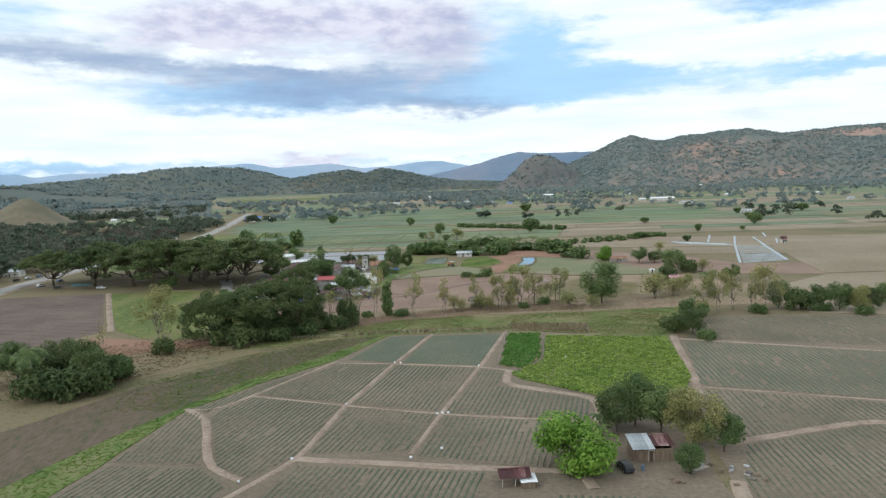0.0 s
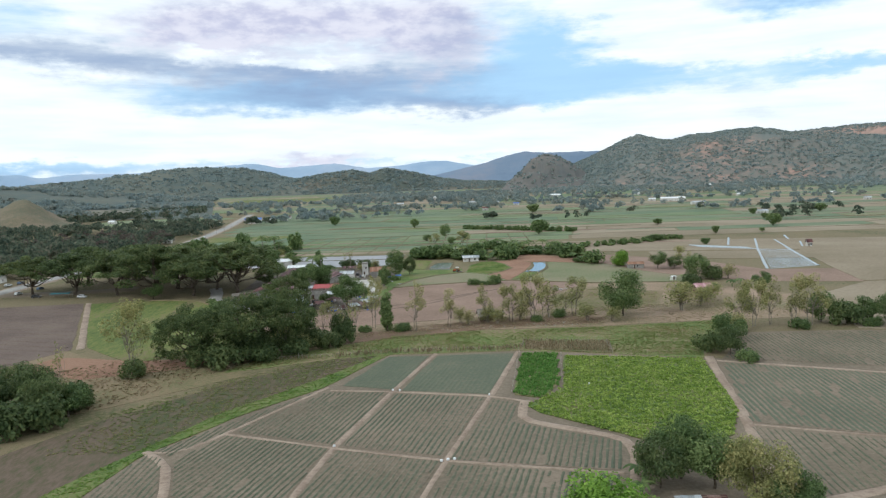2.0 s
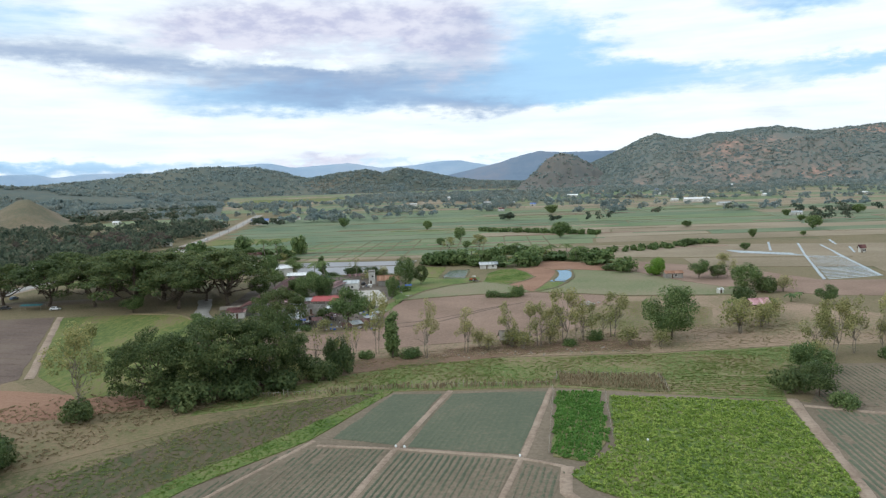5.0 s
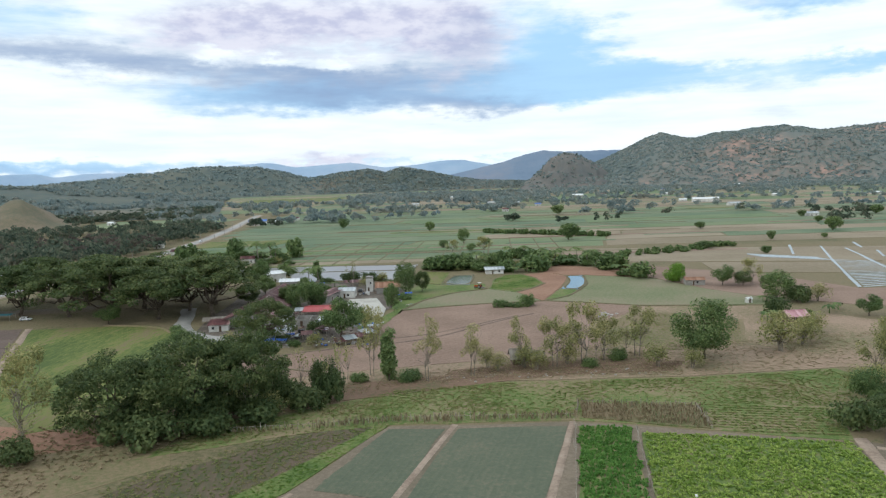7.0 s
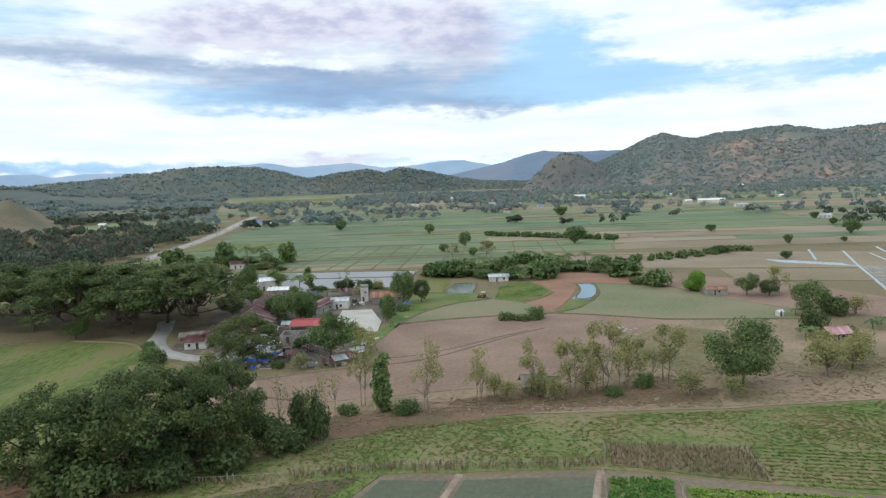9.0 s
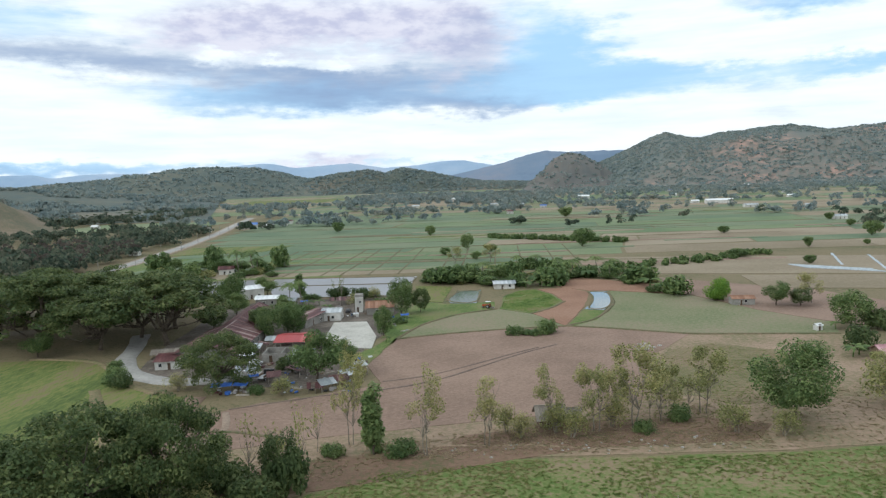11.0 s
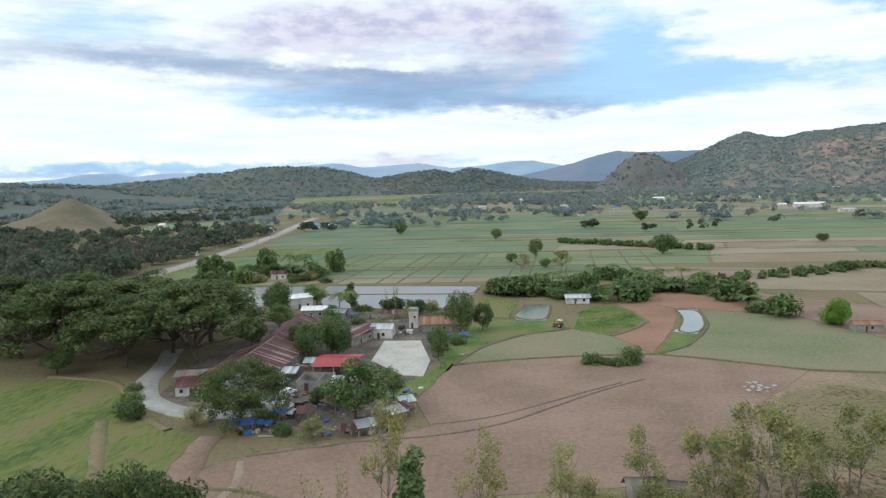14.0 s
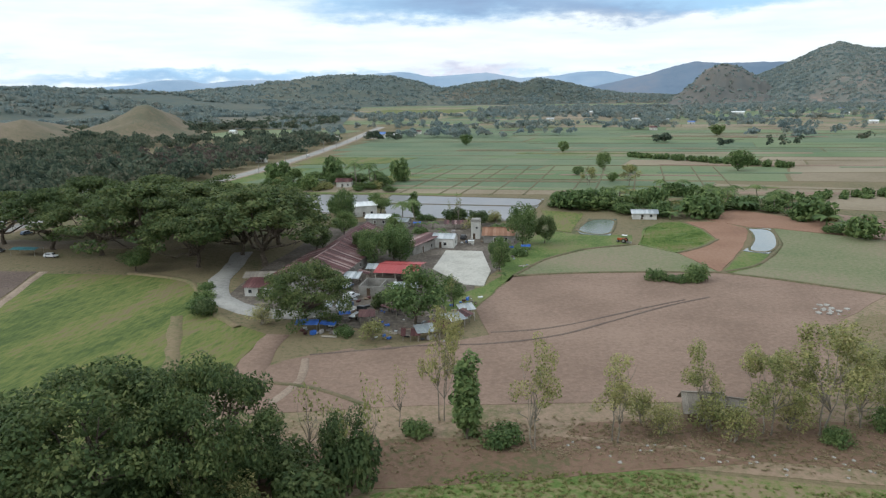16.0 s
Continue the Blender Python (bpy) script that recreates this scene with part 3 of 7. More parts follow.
DIRT = [([(0.1, 229), (-10.7, 193.5), (-20.1, 159.2), (-25.7, 128.4), (-34.6, 113.7), (-45, 95)], 1.1), ([(12.8, 188), (1.6, 151), (-4.6, 129)], 0.9),
        ([(-26, 196.5), (-10.7, 193.8), (13, 188), (20, 183.5)], 0.8), ([(24.4, 229), (13, 188)], 1.2), ([(-44, 168.8), (-20.2, 159), (1.6, 151), (32.2, 143)], 0.7),
        ([(-25.7, 129), (9.5, 121.5), (24, 119)], 1.9), ([(20.5, 183.5), (17.2, 172), (19, 170), (38, 158.5), (34.5, 142), (24, 119), (26, 112)], 2.0),
        ([(-57, 160.5), (-51, 156.3), (-41.5, 126), (-34, 120.5)], 1.6), ([(-56, 160), (-51, 157), (-43.6, 169.4), (-27, 199)], 0.7),
        ([(75.5, 216), (63, 163), (56, 140)], 2.2), ([(76, 211.5), (125, 189.5), (190, 165)], 1.3), ([(63, 164), (99, 149.6), (150, 130)], 0.6), ([(56, 129), (90, 138.5), (125, 103)], 2.0),
        ([(50, 113), (44, 90)], 2.5)]
for pts, w in DIRT:
    ribbon("dirt_path", pts, w, M["path_soil"], "narrow trodden dirt path between plots", 0.14, seed=len(pts))

M["yard_soil"] = material("yard_soil", [(0.075, 0.062, 0.05), (0.12, 0.10, 0.082), (0.19, 0.165, 0.14)], 0.12, 0.95, 0.05, 8, space="World")
# middle ground: river flat, pastures, tilled fields, ponds
field("river_flat", [(-140, 60), (-112, 120), (-92, 150), (-76, 178), (-52, 208), (-30, 226), (-14, 233), (-28, 199.5), (-45, 178.5), (-57.5, 158), (-62.5, 128), (-70, 100), (-70, 60)],
      M["flat_grass"], "flat dry grass of an old river bed", 0.05)
field("grass_bank", [(-82, 96), (-75.5, 120), (-71.5, 131), (-66, 145), (-60, 158), (-48, 183), (-31, 206), (-16, 230), (-13.6, 229.4), (-28, 199.4), (-45, 178.4), (-57.2, 157.4), (-62.2, 128), (-70.2, 96)],
      M["lush"], "green grassy bank beside the plots", 0.12)
field("meadow", [(-60, 215), (-30, 226.5), (-13.5, 230), (24, 230), (36, 227), (74, 215), (82, 235), (100, 245), (96, 262), (60, 258), (10, 258), (-14, 254), (-34, 240), (-52, 230)],
      M["grass"], "rough green meadow with yellow tufts", 0.05)
field("dry_verge", [(-62, 232), (-34, 241), (-14, 255), (10, 259), (60, 259), (98, 263), (140, 262), (150, 300), (118, 345), (72, 350), (48, 320), (40, 300), (20, 290), (-20, 282), (-58, 270), (-64, 255)],
      M["dry_slope"], "dry scrubby ground along a row of trees", 0.04)
field("tilled_field", [(-60, 262), (-20, 273), (20, 281), (44, 291), (49, 320), (72, 350), (40, 366), (17.6, 364.5), (-4, 360), (-19, 354), (-24.5, 324), (-19, 307), (-33, 297), (-52, 290), (-64, 276)],
      M["soil"], "bare brown tilled field", 0.1)
ridge_rows("furrows", [(-58, 264), (-20, 275), (20, 283), (42, 292), (47, 320), (69, 350), (40, 364), (17.6, 362), (-4, 358), (-18, 352), (-23.5, 324), (-18, 308), (-33, 299), (-52, 292), (-62, 276)], M["soil"], (0.78, 0.63), 2.4, 1.5, 0.05, "low furrows in the bare tilled field", z=0.1, seed=78, gaps=0.05, step=3)
field("pasture", [(-19, 355), (-4, 360.6), (17.6, 365.2), (36.5, 367), (28.2, 389.5), (17, 400), (0, 391), (-12, 375)], M["pasture"], "thin greenish stubble field", 0.1)
field("pasture", [(40, 367), (72, 351), (116, 346), (122, 362), (108, 384), (95, 419), (66, 434), (63, 408), (56.5, 390)], M["pasture"], "thin greenish stubble field", 0.1)
field("green_patch", [(17, 401), (21, 429), (27, 440), (35.2, 444), (41, 430), (42.8, 412), (35, 398), (28.2, 390)], M["lush"], "rounded plot of dark green crop", 0.12)
ridge_rows("crop_rows", [(17.5, 402), (21.4, 428), (27.2, 439), (35, 443), (40.6, 430), (42.2, 412), (35, 399), (28.2, 391)], M["lush"], (0.9, 0.4), 1.6, 1.0, 0.35, "rows of low dark green crop", z=0.12, seed=79)
field("red_field", [(28.5, 389.5), (35.5, 397.5), (43.5, 412), (42, 430), (37, 444), (50, 446), (57, 433), (53, 414), (47.5, 396), (36.8, 367.3)], M["red_soil"], "bare red brown field", 0.11)
field("red_field", [(46, 449), (58, 436), (67, 435), (95, 420), (92, 446), (62, 474), (48, 470)], M["red_soil"], "bare red brown field", 0.1)
field("red_field", [(96, 420), (109, 384), (123, 362), (150, 340), (190, 330), (200, 372), (168, 376), (150, 420), (96, 470), (93, 446)], M["soil"], "bare brown slope", 0.06)
field("lush_patch", [(48.3, 394.6), (55, 391.6), (49, 376), (40, 367.5), (37.4, 367.8)], M["lush"], "bright green grass below the pond", 0.13)
field("rice_plot", [(-18.5, 464), (-1, 458), (-4.8, 418), (-12, 422)], M["yellow_crop"], "small yellow green rice plot", 0.1)
field("grass_verge", [(-30, 318), (-25, 324), (-19.5, 355), (-12.5, 376), (-1, 392), (15, 401), (16, 416), (-2, 414), (-13, 420), (-22, 398), (-25, 372), (-22, 356), (-26, 343), (-34, 330)],
      M["lush"], "green grass verge beside the farmyard", 0.08)
field("farmyard", [(-88, 322), (-66, 310), (-34, 304), (-27, 318), (-28, 345), (-22, 372), (-20, 400), (-28, 432), (-78, 436), (-95, 420), (-92, 350)],
      M["yard_soil"], "trodden earth of a farmyard", 0.07)
field("yellow_field", [(-113, 252.5), (-154, 338), (-120, 341), (-101, 333), (-92, 320), (-80, 308), (-66, 300), (-62, 270), (-68, 244), (-90, 230)], M["yellow_crop"], "yellow green field of young crop", 0.09)
ridge_rows("crop_rows", [(-112, 256), (-152, 336), (-120, 339), (-101, 331), (-92, 318), (-80, 306), (-68, 298), (-64, 270), (-72, 246), (-90, 234)], M["yellow_crop"], (-0.42, 0.9), 1.6, 1.2, 0.05,
           "rows of young yellow green crop", z=0.09, seed=41, gaps=0.01)
ribbon("field_track", [(-66, 262), (-78, 284), (-92, 308)], 2.6, M["dry_grass"], "worn strip across the crop field", 0.17, uneven=0.3)
ribbon("field_track", [(-114, 250), (-155, 340)], 2.2, M["path_soil"], "dirt path between two fields", 0.12)
ribbon("dirt_bank", [(-128, 342), (-106, 338), (-97, 327), (-88, 314), (-74, 303)], 1.8, M["dry_grass"], "low earth bank along the track", 0.4)
field("dark_field", [(-117, 250), (-157, 340), (-200, 335), (-280, 300), (-260, 200), (-140, 200)], M["dark_soil"], "dark ploughed field", 0.08)
ridge_rows("furrows", [(-118, 250), (-157, 338), (-200, 333), (-278, 300), (-258, 202), (-140, 202)], M["dark_soil"], (-0.95, 0.3), 5.2, 1.2, 0.22, "low ridges in a ploughed field", z=0.08, seed=77, gaps=0.02, step=4)
field("scrub_strip", [(-62, 262), (-66, 243), (-92, 228), (-118, 249), (-142, 199), (-112, 165), (-76, 190), (-52, 212), (-60, 230)], M["dry_grass"], "dry scrub between river flat and fields", 0.035)
field("bare_patch", [(-70, 222), (-62, 236), (-84, 232), (-116, 240), (-122, 226), (-96, 214)], M["red_soil"], "bare reddish earth under the trees", 0.06)

M["bank_soil"] = material("reddish_bank_soil", [(0.10, 0.10, 0.045), (0.16, 0.105, 0.068), (0.20, 0.125, 0.09), (0.17, 0.14, 0.075)], 0.07, 0.95, 0.1, 14, space="World")
field("scrub_slope", [(46, 297), (60, 284), (86, 290), (98, 322), (76, 338), (60, 332), (51, 315)], M["dry_grass"], "olive dry grass on the slope", 0.075)
field("red_bank", [(-54, 243), (-37, 256), (-27, 260), (-2, 265), (14, 264), (24, 262), (10, 258), (-4, 253), (-14, 250), (-33, 245.5), (-46, 237)], M["bank_soil"], "bare reddish earth bank below the trees", 0.07)
field("stone_bank", [(14, 265), (-2, 266), (0, 270), (22, 276), (50, 277), (62, 272), (56, 264), (24, 262.5)], M["bank_soil"], "bare stony earth below the thin trees", 0.065)
ribbon("field_track", [(-63, 300), (-62, 286), (-56, 270)], 5.0, M["soil"], "worn brown strip across the crop field", 0.16, uneven=0.3)
ribbon("field_track", [(-52, 288), (-48, 278), (-50, 268)], 1.6, M["path_soil"], "pale trodden path at the field corner", 0.2, uneven=0.3)

M["water"] = material("pond_water", [(0.10, 0.12, 0.12), (0.13, 0.15, 0.14)], 0.05, 0.06, 0.0, 4, space="World", spec=0.9, speck=0.0)
M["wet_field"] = material("flooded_paddy", [(0.13, 0.13, 0.135), (0.165, 0.165, 0.17), (0.21, 0.205, 0.205)], 0.03, 0.3, 0.0, 10, space="World", spec=0.45, speck=0.2)
M["murky"] = material("murky_pond_water", [(0.10, 0.135, 0.11), (0.14, 0.175, 0.145)], 0.05, 0.2, 0.0, 4, space="World", spec=0.5, speck=0.0)
M["bund"] = material("field_bund", [(0.09, 0.10, 0.045), (0.14, 0.12, 0.07), (0.18, 0.14, 0.09)], 0.2, 0.95, 0.05, 10, space="World")


def pond(name, pts, mat, label, bank=0.8):
    ob = field(name, pts, mat, label, 0.16, even=True)
    tagged(ob, label, "water", kind="structure")
    ring = pts + [pts[0]]
    ribbon("pond_bank", ring, bank, M["bund"], "low earth bank round a pond", 0.3, "bank")


pond("fish_pond", [(57, 432.7), (61, 434.2), (65, 433.3), (63.8, 420), (60.5, 404), (55, 392.4), (51.5, 393.6), (48.3, 395.6), (53.5, 406), (56.8, 420)], M["water"], "small pond mirroring the pale sky", 0.7)
pond("fish_pond", [(-2.9, 422.7), (1.3, 445.5), (12, 446.5), (10.5, 430), (8.7, 414), (2, 414), (-1.8, 416)], M["murky"], "murky green pond beside a rice plot", 0.9)
pond("paddy", [(-94, 500), (-19, 495), (-20.5, 473), (-92, 475)], M["wet_field"], "flooded grey paddy field")
pond("paddy", [(-91, 474), (-20.6, 472), (-23.4, 450), (-29, 437.3), (-79.4, 439.8)], M["wet_field"], "flooded grey paddy field")
pond("paddy", [(-146, 480), (-134, 498), (-100, 500), (-95, 474), (-107, 444)], M["wet_field"], "flooded muddy paddy field")
for pts in ([(-18.8, 355.2), (-4, 360.4), (17.6, 364.9), (37, 367)], [(37, 367.2), (48, 375), (56, 391.5), (62, 405), (65.5, 433.6)], [(28, 389.6), (36, 397.6), (43.6, 412)], [(37, 366.6), (50, 362), (72, 350.6), (116, 345.6)],
            [(-19, 355), (-12, 375.6), (0, 391.6), (16, 401)]):
    ribbon("field_bund", pts, 0.9, M["bund"], "low grassy bund between fields", 0.35)
for pts in ([(-19, 308.5), (-10, 311), (0, 318), (14, 331), (24, 339)], [(-33, 298), (-16, 302), (-4, 309), (12, 326), (22, 336), (30, 342)], [(-52, 290), (-33, 298)]):
    ribbon("field_furrow", pts, 0.55, M["dark_soil"], "dark drainage furrow across the tilled field", 0.2, uneven=0.4)
ribbon("field_bund", [(-34, 270), (-46, 276), (-62, 276)], 0.9, M["bund"], "low grassy bund between fields", 0.3)

field("grass_verge", [(-204, 430), (-208, 500), (-206, 600), (-190, 640), (-60, 600), (-60, 503), (-100, 503), (-136, 501), (-150, 480), (-112, 440), (-150, 428)], M["lush"], "green grass round the flooded paddies", 0.035)
# road and yard track
ROAD = [(-196, 180), (-206, 280), (-219, 370), (-219, 440), (-213, 500), (-212, 560), (-213, 600), (-223, 720), (-243, 870), (-262, 980), (-290, 1150)]
ribbon("road_shoulder", ROAD, 13.5, M["path_soil"], "gravel shoulder of the main road", 0.08, "road", 0.1)
ribbon("road", ROAD, 9.0, M["asphalt"], "pale concrete country road", 0.16, "road", 0.01)
ribbon("yard_track", [(-108, 372), (-101, 352), (-99, 340), (-92.5, 326), (-83, 317), (-73, 313), (-60, 313), (-54, 322)], 5.5, M["asphalt"], "curving pale gravel track into the farmyard", 0.18, "track", 0.12)
ribbon("roadside_lot", [(-215, 372), (-190, 372), (-150, 380)], 14, M["plot_soil"], "bare lot under the roadside trees", 0.1, "ground", 0.1)

# far fields: long narrow parcels over the plain
rng = random.Random(5)
y = 505.0
band = 0
while y < 2550:
    depth = rng.uniform(18, 40) * (1 + (y - 500) / 700)
    x = -190 - (y - 500) * (0.12 if y < 1200 else 0.3) + rng.uniform(0, 20)
    xmax = 330 + (y - 500) * 0.75
    while x < xmax:
        w = rng.uniform(60, 190) * (1 + (y - 500) / 1500)
        if y < 700:
            names = ["far_green"] * 5 + ["far_bluegreen"] * 3 + ["far_brown"] if x < 70 else ["far_brown"] * 3 + ["far_bluegreen", "pasture", "pasture", "far_green"]
        elif y < 1000:
            names = ["far_bluegreen"] * 6 + ["pasture"] + ["far_green"] * 2 if x < 260 else ["far_brown"] * 3 + ["far_bluegreen"] * 3 + ["pasture"]
        else:
            names = ["far_green"] * 2 + ["far_brown"] * 3 + ["pasture"] * 2 + ["far_bluegreen"]
        x2 = min(x + w, xmax + 60)
        sk = rng.uniform(-6, 6)
        c = [(x, y), (x2, y + sk), (x2 + 8, y + depth + sk), (x + 8, y + depth)]
        if not (60 < x < 240 and y < 545):
            field("far_field", c, M[rng.choice(names)], "long parcel of farmland on the plain", 0.05 + 0.01 * (band % 3), even=True)
        x = x2 + rng.choice([0.5, 1.0, 3.0])
    y += depth + rng.choice([0.5, 1.5, 3.0])
    band += 1
for i in range(30):
    x0, yy = rng.uniform(-150, 500), rng.uniform(520, 1300)
    if 150 < x0 < 280 and yy < 560:
        continue
    ln, wd = rng.uniform(50, 170), rng.uniform(4, 9) * (1 + (yy - 500) / 500)
    field("crop_strip", [(x0, yy), (x0 + ln, yy + 3), (x0 + ln + 2, yy + 3 + wd), (x0 + 2, yy + wd)], M[rng.choice(["far_green", "yellow_crop", "far_brown", "soil", "far_bluegreen", "bund"])], "narrow strip of crop on the plain", 0.1, even=True)
for i in range(26):
    x0, yy = rng.uniform(-180, 420), rng.uniform(510, 1150)
    ribbon("field_bund", [(x0, yy), (x0 + rng.uniform(60, 160), yy + rng.uniform(-8, 8))], rng.uniform(0.8, 1.8), M["bund"], "low grassy bund between fields", 0.3)
for x0, yy in ((60, 520), (100, 480), (130, 430)):
    field("far_field", [(x0, yy), (300 + x0, yy - 60), (310 + x0, yy - 20), (x0 + 6, yy + 38)], M["far_brown"], "brown parcel of farmland on the plain", 0.045, even=True)
field("far_field", [(190, 225), (134, 243), (150, 300), (190, 330), (400, 330), (420, 180)], M["far_brown"], "brown parcel of farmland on the plain", 0.04)
field("far_field", [(200, 372), (190, 332), (420, 332), (520, 480), (230, 470)], M["far_brown"], "brown parcel of farmland on the plain", 0.043)

field("far_field", [(-480, 895), (-420, 915), (-300, 955), (-288, 1060), (-380, 1090), (-470, 1080)], M["far_green"], "green clearing among the woods", 0.05)
field("far_field", [(-540, 1720), (-300, 1740), (-262, 2060), (-540, 2040)], M["yellow_crop"], "bright green field before the low hills", 0.05)
field("far_field", [(-205, 636), (-140, 648), (-126, 692), (-208, 694)], M["yellow_crop"], "bright green parcel beside the road", 0.13)
for i in range(16):
    x0 = -170 + i * 16 + rng.uniform(-4, 4)
    ribbon("field_bund", [(x0, 508), (x0 + 4, 560), (x0 + 9, 640)], 0.7, M["bund"], "low grassy bund between fields", 0.3)

# nursery beds under pale net on the plain
M["net"] = material("pale_net", [(0.26, 0.30, 0.34), (0.36, 0.41, 0.45), (0.48, 0.52, 0.55)], 0.5, 0.6, 0.0, 6, space="World")
NET = [(206, 466), (222, 454), (199, 383), (170, 376)]
for i in range(20):
    f = (i + 0.5) / 20
    a = Vector(NET[0]).lerp(Vector(NET[3]), f)
    b = Vector(NET[1]).lerp(Vector(NET[2]), f)
    d = (b - a)
    bm = bmesh.new()
    n = 8
    for k in range(2):
        bed = [(0.0, 0.0), (0.18, 0.16), (0.5, 0.22), (0.82, 0.16), (1.0, 0.0)]
    w = 1.1
    nr = Vector((-d.y, d.x)).normalized()
    verts = []
    for e, p in enumerate((a + d * 0.01, b - d * 0.01)):
        verts.append([bm.verts.new((p.x + nr.x * w * (u - 0.5), p.y + nr.y * w * (u - 0.5), 0.05 + hh)) for u, hh in bed])
    for k in range(4):
        bm.faces.new((verts[0][k], verts[0][k + 1], verts[1][k + 1], verts[1][k]))
    for row in verts:
        bm.faces.new(row)
    tagged(part("nursery_bed", bm, M["net"]), "long seedling bed under pale netting", "seedbed", "seedbeds on the plain")
for i in range(22):
    f = (i + 0.5) / 22
    a = Vector((174, 498)).lerp(Vector((202, 476)), f)
    bm = box(0.7, 14, 0.4, 0, 0, 0.04, 0.1, turn=12)
    ob = part("nursery_bed", bm, M["net"])
    ob.matrix_world = pose(a.x, a.y - 7, 0)
    tagged(ob, "short seedling bed under pale netting", "seedbed", "seedbeds on the plain")
for pts in ([(218, 540), (197, 491)], [(232, 528), (206, 468), (169, 377)], [(240, 515), (221, 455)], [(250, 500), (236, 470)], [(262, 545), (250, 515)], [(225, 470), (198, 383)], [(174, 500), (203, 475)]):
    ribbon("net_edge", pts, 1.3, M["net"], "strip of pale netting on the field", 0.25, "netting", 0.2)

# ---------------------------------------------------------------- trees


def crook(rng, a, b, n=4, sway=0.08):
    a, b = np.array(a, float), np.array(b, float)
    d = np.linalg.norm(b - a)
    pts = [a + (b - a) * k / n + (rng.normal(size=3) * d * sway * (0 < k < n)) for k in range(n + 1)]
    return [tuple(p) for p in pts]


def limbs_for(rng, h, fork, tips, r0, rlimb):
    """A trunk to the fork and crooked limbs to the tips."""
    trunk = crook(rng, (0, 0, -0.4), (rng.normal() * 0.3, rng.normal() * 0.3, fork), 4, 0.03)
    chunks = [tube(trunk, [r0 * 1.35, r0, r0 * 0.88, r0 * 0.8, r0 * 0.7], 8)]
    for t in tips:
        pts = crook(rng, trunk[-1], t, 4, 0.07)
        chunks.append(tube(pts, [rlimb, rlimb * 0.75, rlimb * 0.55, rlimb * 0.35, rlimb * 0.12], 5))
        for _ in range(3):
            k = rng.integers(2, 4)
            tip = np.array(pts[k]) + rng.normal(size=3) * np.array([1.3, 1.3, 0.8]) * h * 0.06 + (0, 0, h * 0.05)
            chunks.append(tube(crook(rng, pts[k], tip, 2, 0.05), [rlimb * 0.35, rlimb * 0.22, rlimb * 0.08], 4))
    return join(chunks)


def tree_thing(name, label, group, trunk, crown, bark, leaf):
    root = thing(name, 0, 0, label=label, category="tree", group=group)
    v, f = trunk
    mesh_object("trunk", v, f, bark, root, smooth=True)
    if crown is not None:
        leaf_object("crown", crown[0], crown[1], leaf, root)
    return root


def rain_tree(seed, h=20.0, r=16.0, count=7500, skirt=0):
    rng = np.random.default_rng(seed)
    n = 60
    ang = rng.random(n) * 2 * math.pi
    rad = r * np.sqrt(rng.random(n)) * 0.88
    z = h * (0.92 - 0.46 * (rad / r) ** 2 - 0.18 * rng.random(n) ** 2 + rng.normal(size=n) * 0.04)
    c = np.stack([rad * np.cos(ang), rad * np.sin(ang), z], 1)
    rr = np.stack([rng.uniform(1.9, 3.6, n), rng.uniform(1.9, 3.6, n), rng.uniform(0.8, 1.5, n)], 1)
    tips = c[rng.choice(n, 11, replace=False)] - (0, 0, 1.2)
    if skirt:
        a2 = rng.random(skirt) * 2 * math.pi
        r2 = r * (0.35 + 0.55 * rng.random(skirt))
        c = np.concatenate([c, np.stack([r2 * np.cos(a2), r2 * np.sin(a2), h * rng.uniform(0.12, 0.55, skirt)], 1)])
        q = rng.uniform(1.4, 2.8, skirt)
        rr = np.concatenate([rr, np.stack([q, q, q * 0.6], 1)])
    return limbs_for(rng, h, h * 0.2, tips, 0.62, 0.36), leaves(rng, c, rr, count, 0.38 if count < 14000 else 0.3, outward=0.45)


def round_tree(seed, h=11.0, r=6.5, count=3600, size=0.42, low=0.12):
    rng = np.random.default_rng(seed)
    n = 26
    d = rng.normal(size=(n, 3))
    d /= np.linalg.norm(d, axis=1)[:, None]
    mid = h * (0.5 + low / 2)
    c = d * np.array([r * 0.74, r * 0.74, (h - mid) * 0.72]) + (0, 0, mid)
    c *= 1 + rng.normal(size=(n, 1)) * 0.05
    rr = rng.uniform(0.28, 0.46, n)[:, None] * np.array([r, r, r * 0.85])
    tips = c[rng.choice(n, 6, replace=False)]
    return limbs_for(rng, h, h * 0.22, tips, 0.3, 0.16), leaves(rng, c, rr, count, size)


def sparse_tree(seed, h=13.0, r=3.8, count=1000, size=0.25):
    rng = np.random.default_rng(seed)
    n = 22
    ang = rng.random(n) * 2 * math.pi
    z = h * (0.42 + 0.56 * rng.random(n))
    rad = r * (0.25 + 0.75 * rng.random(n)) * (1.15 - 0.45 * z / h)
    c = np.stack([rad * np.cos(ang), rad * np.sin(ang), z], 1)
    rr = rng.uniform(0.7, 1.5, n)
    chunks = []
    stems = rng.integers(2, 4)
    for s in range(stems):
        base = (rng.normal() * 0.3, rng.normal() * 0.3, 0)
        idx = rng.choice(n, 7, replace=False)
        v, f = limbs_for(rng, h, h * rng.uniform(0.18, 0.34), c[idx], 0.13, 0.08)
        chunks.append(([tuple(np.array(q) + base) for q in v], f))
    return join(chunks), leaves(rng, c, rr, count, size, outward=0.3)


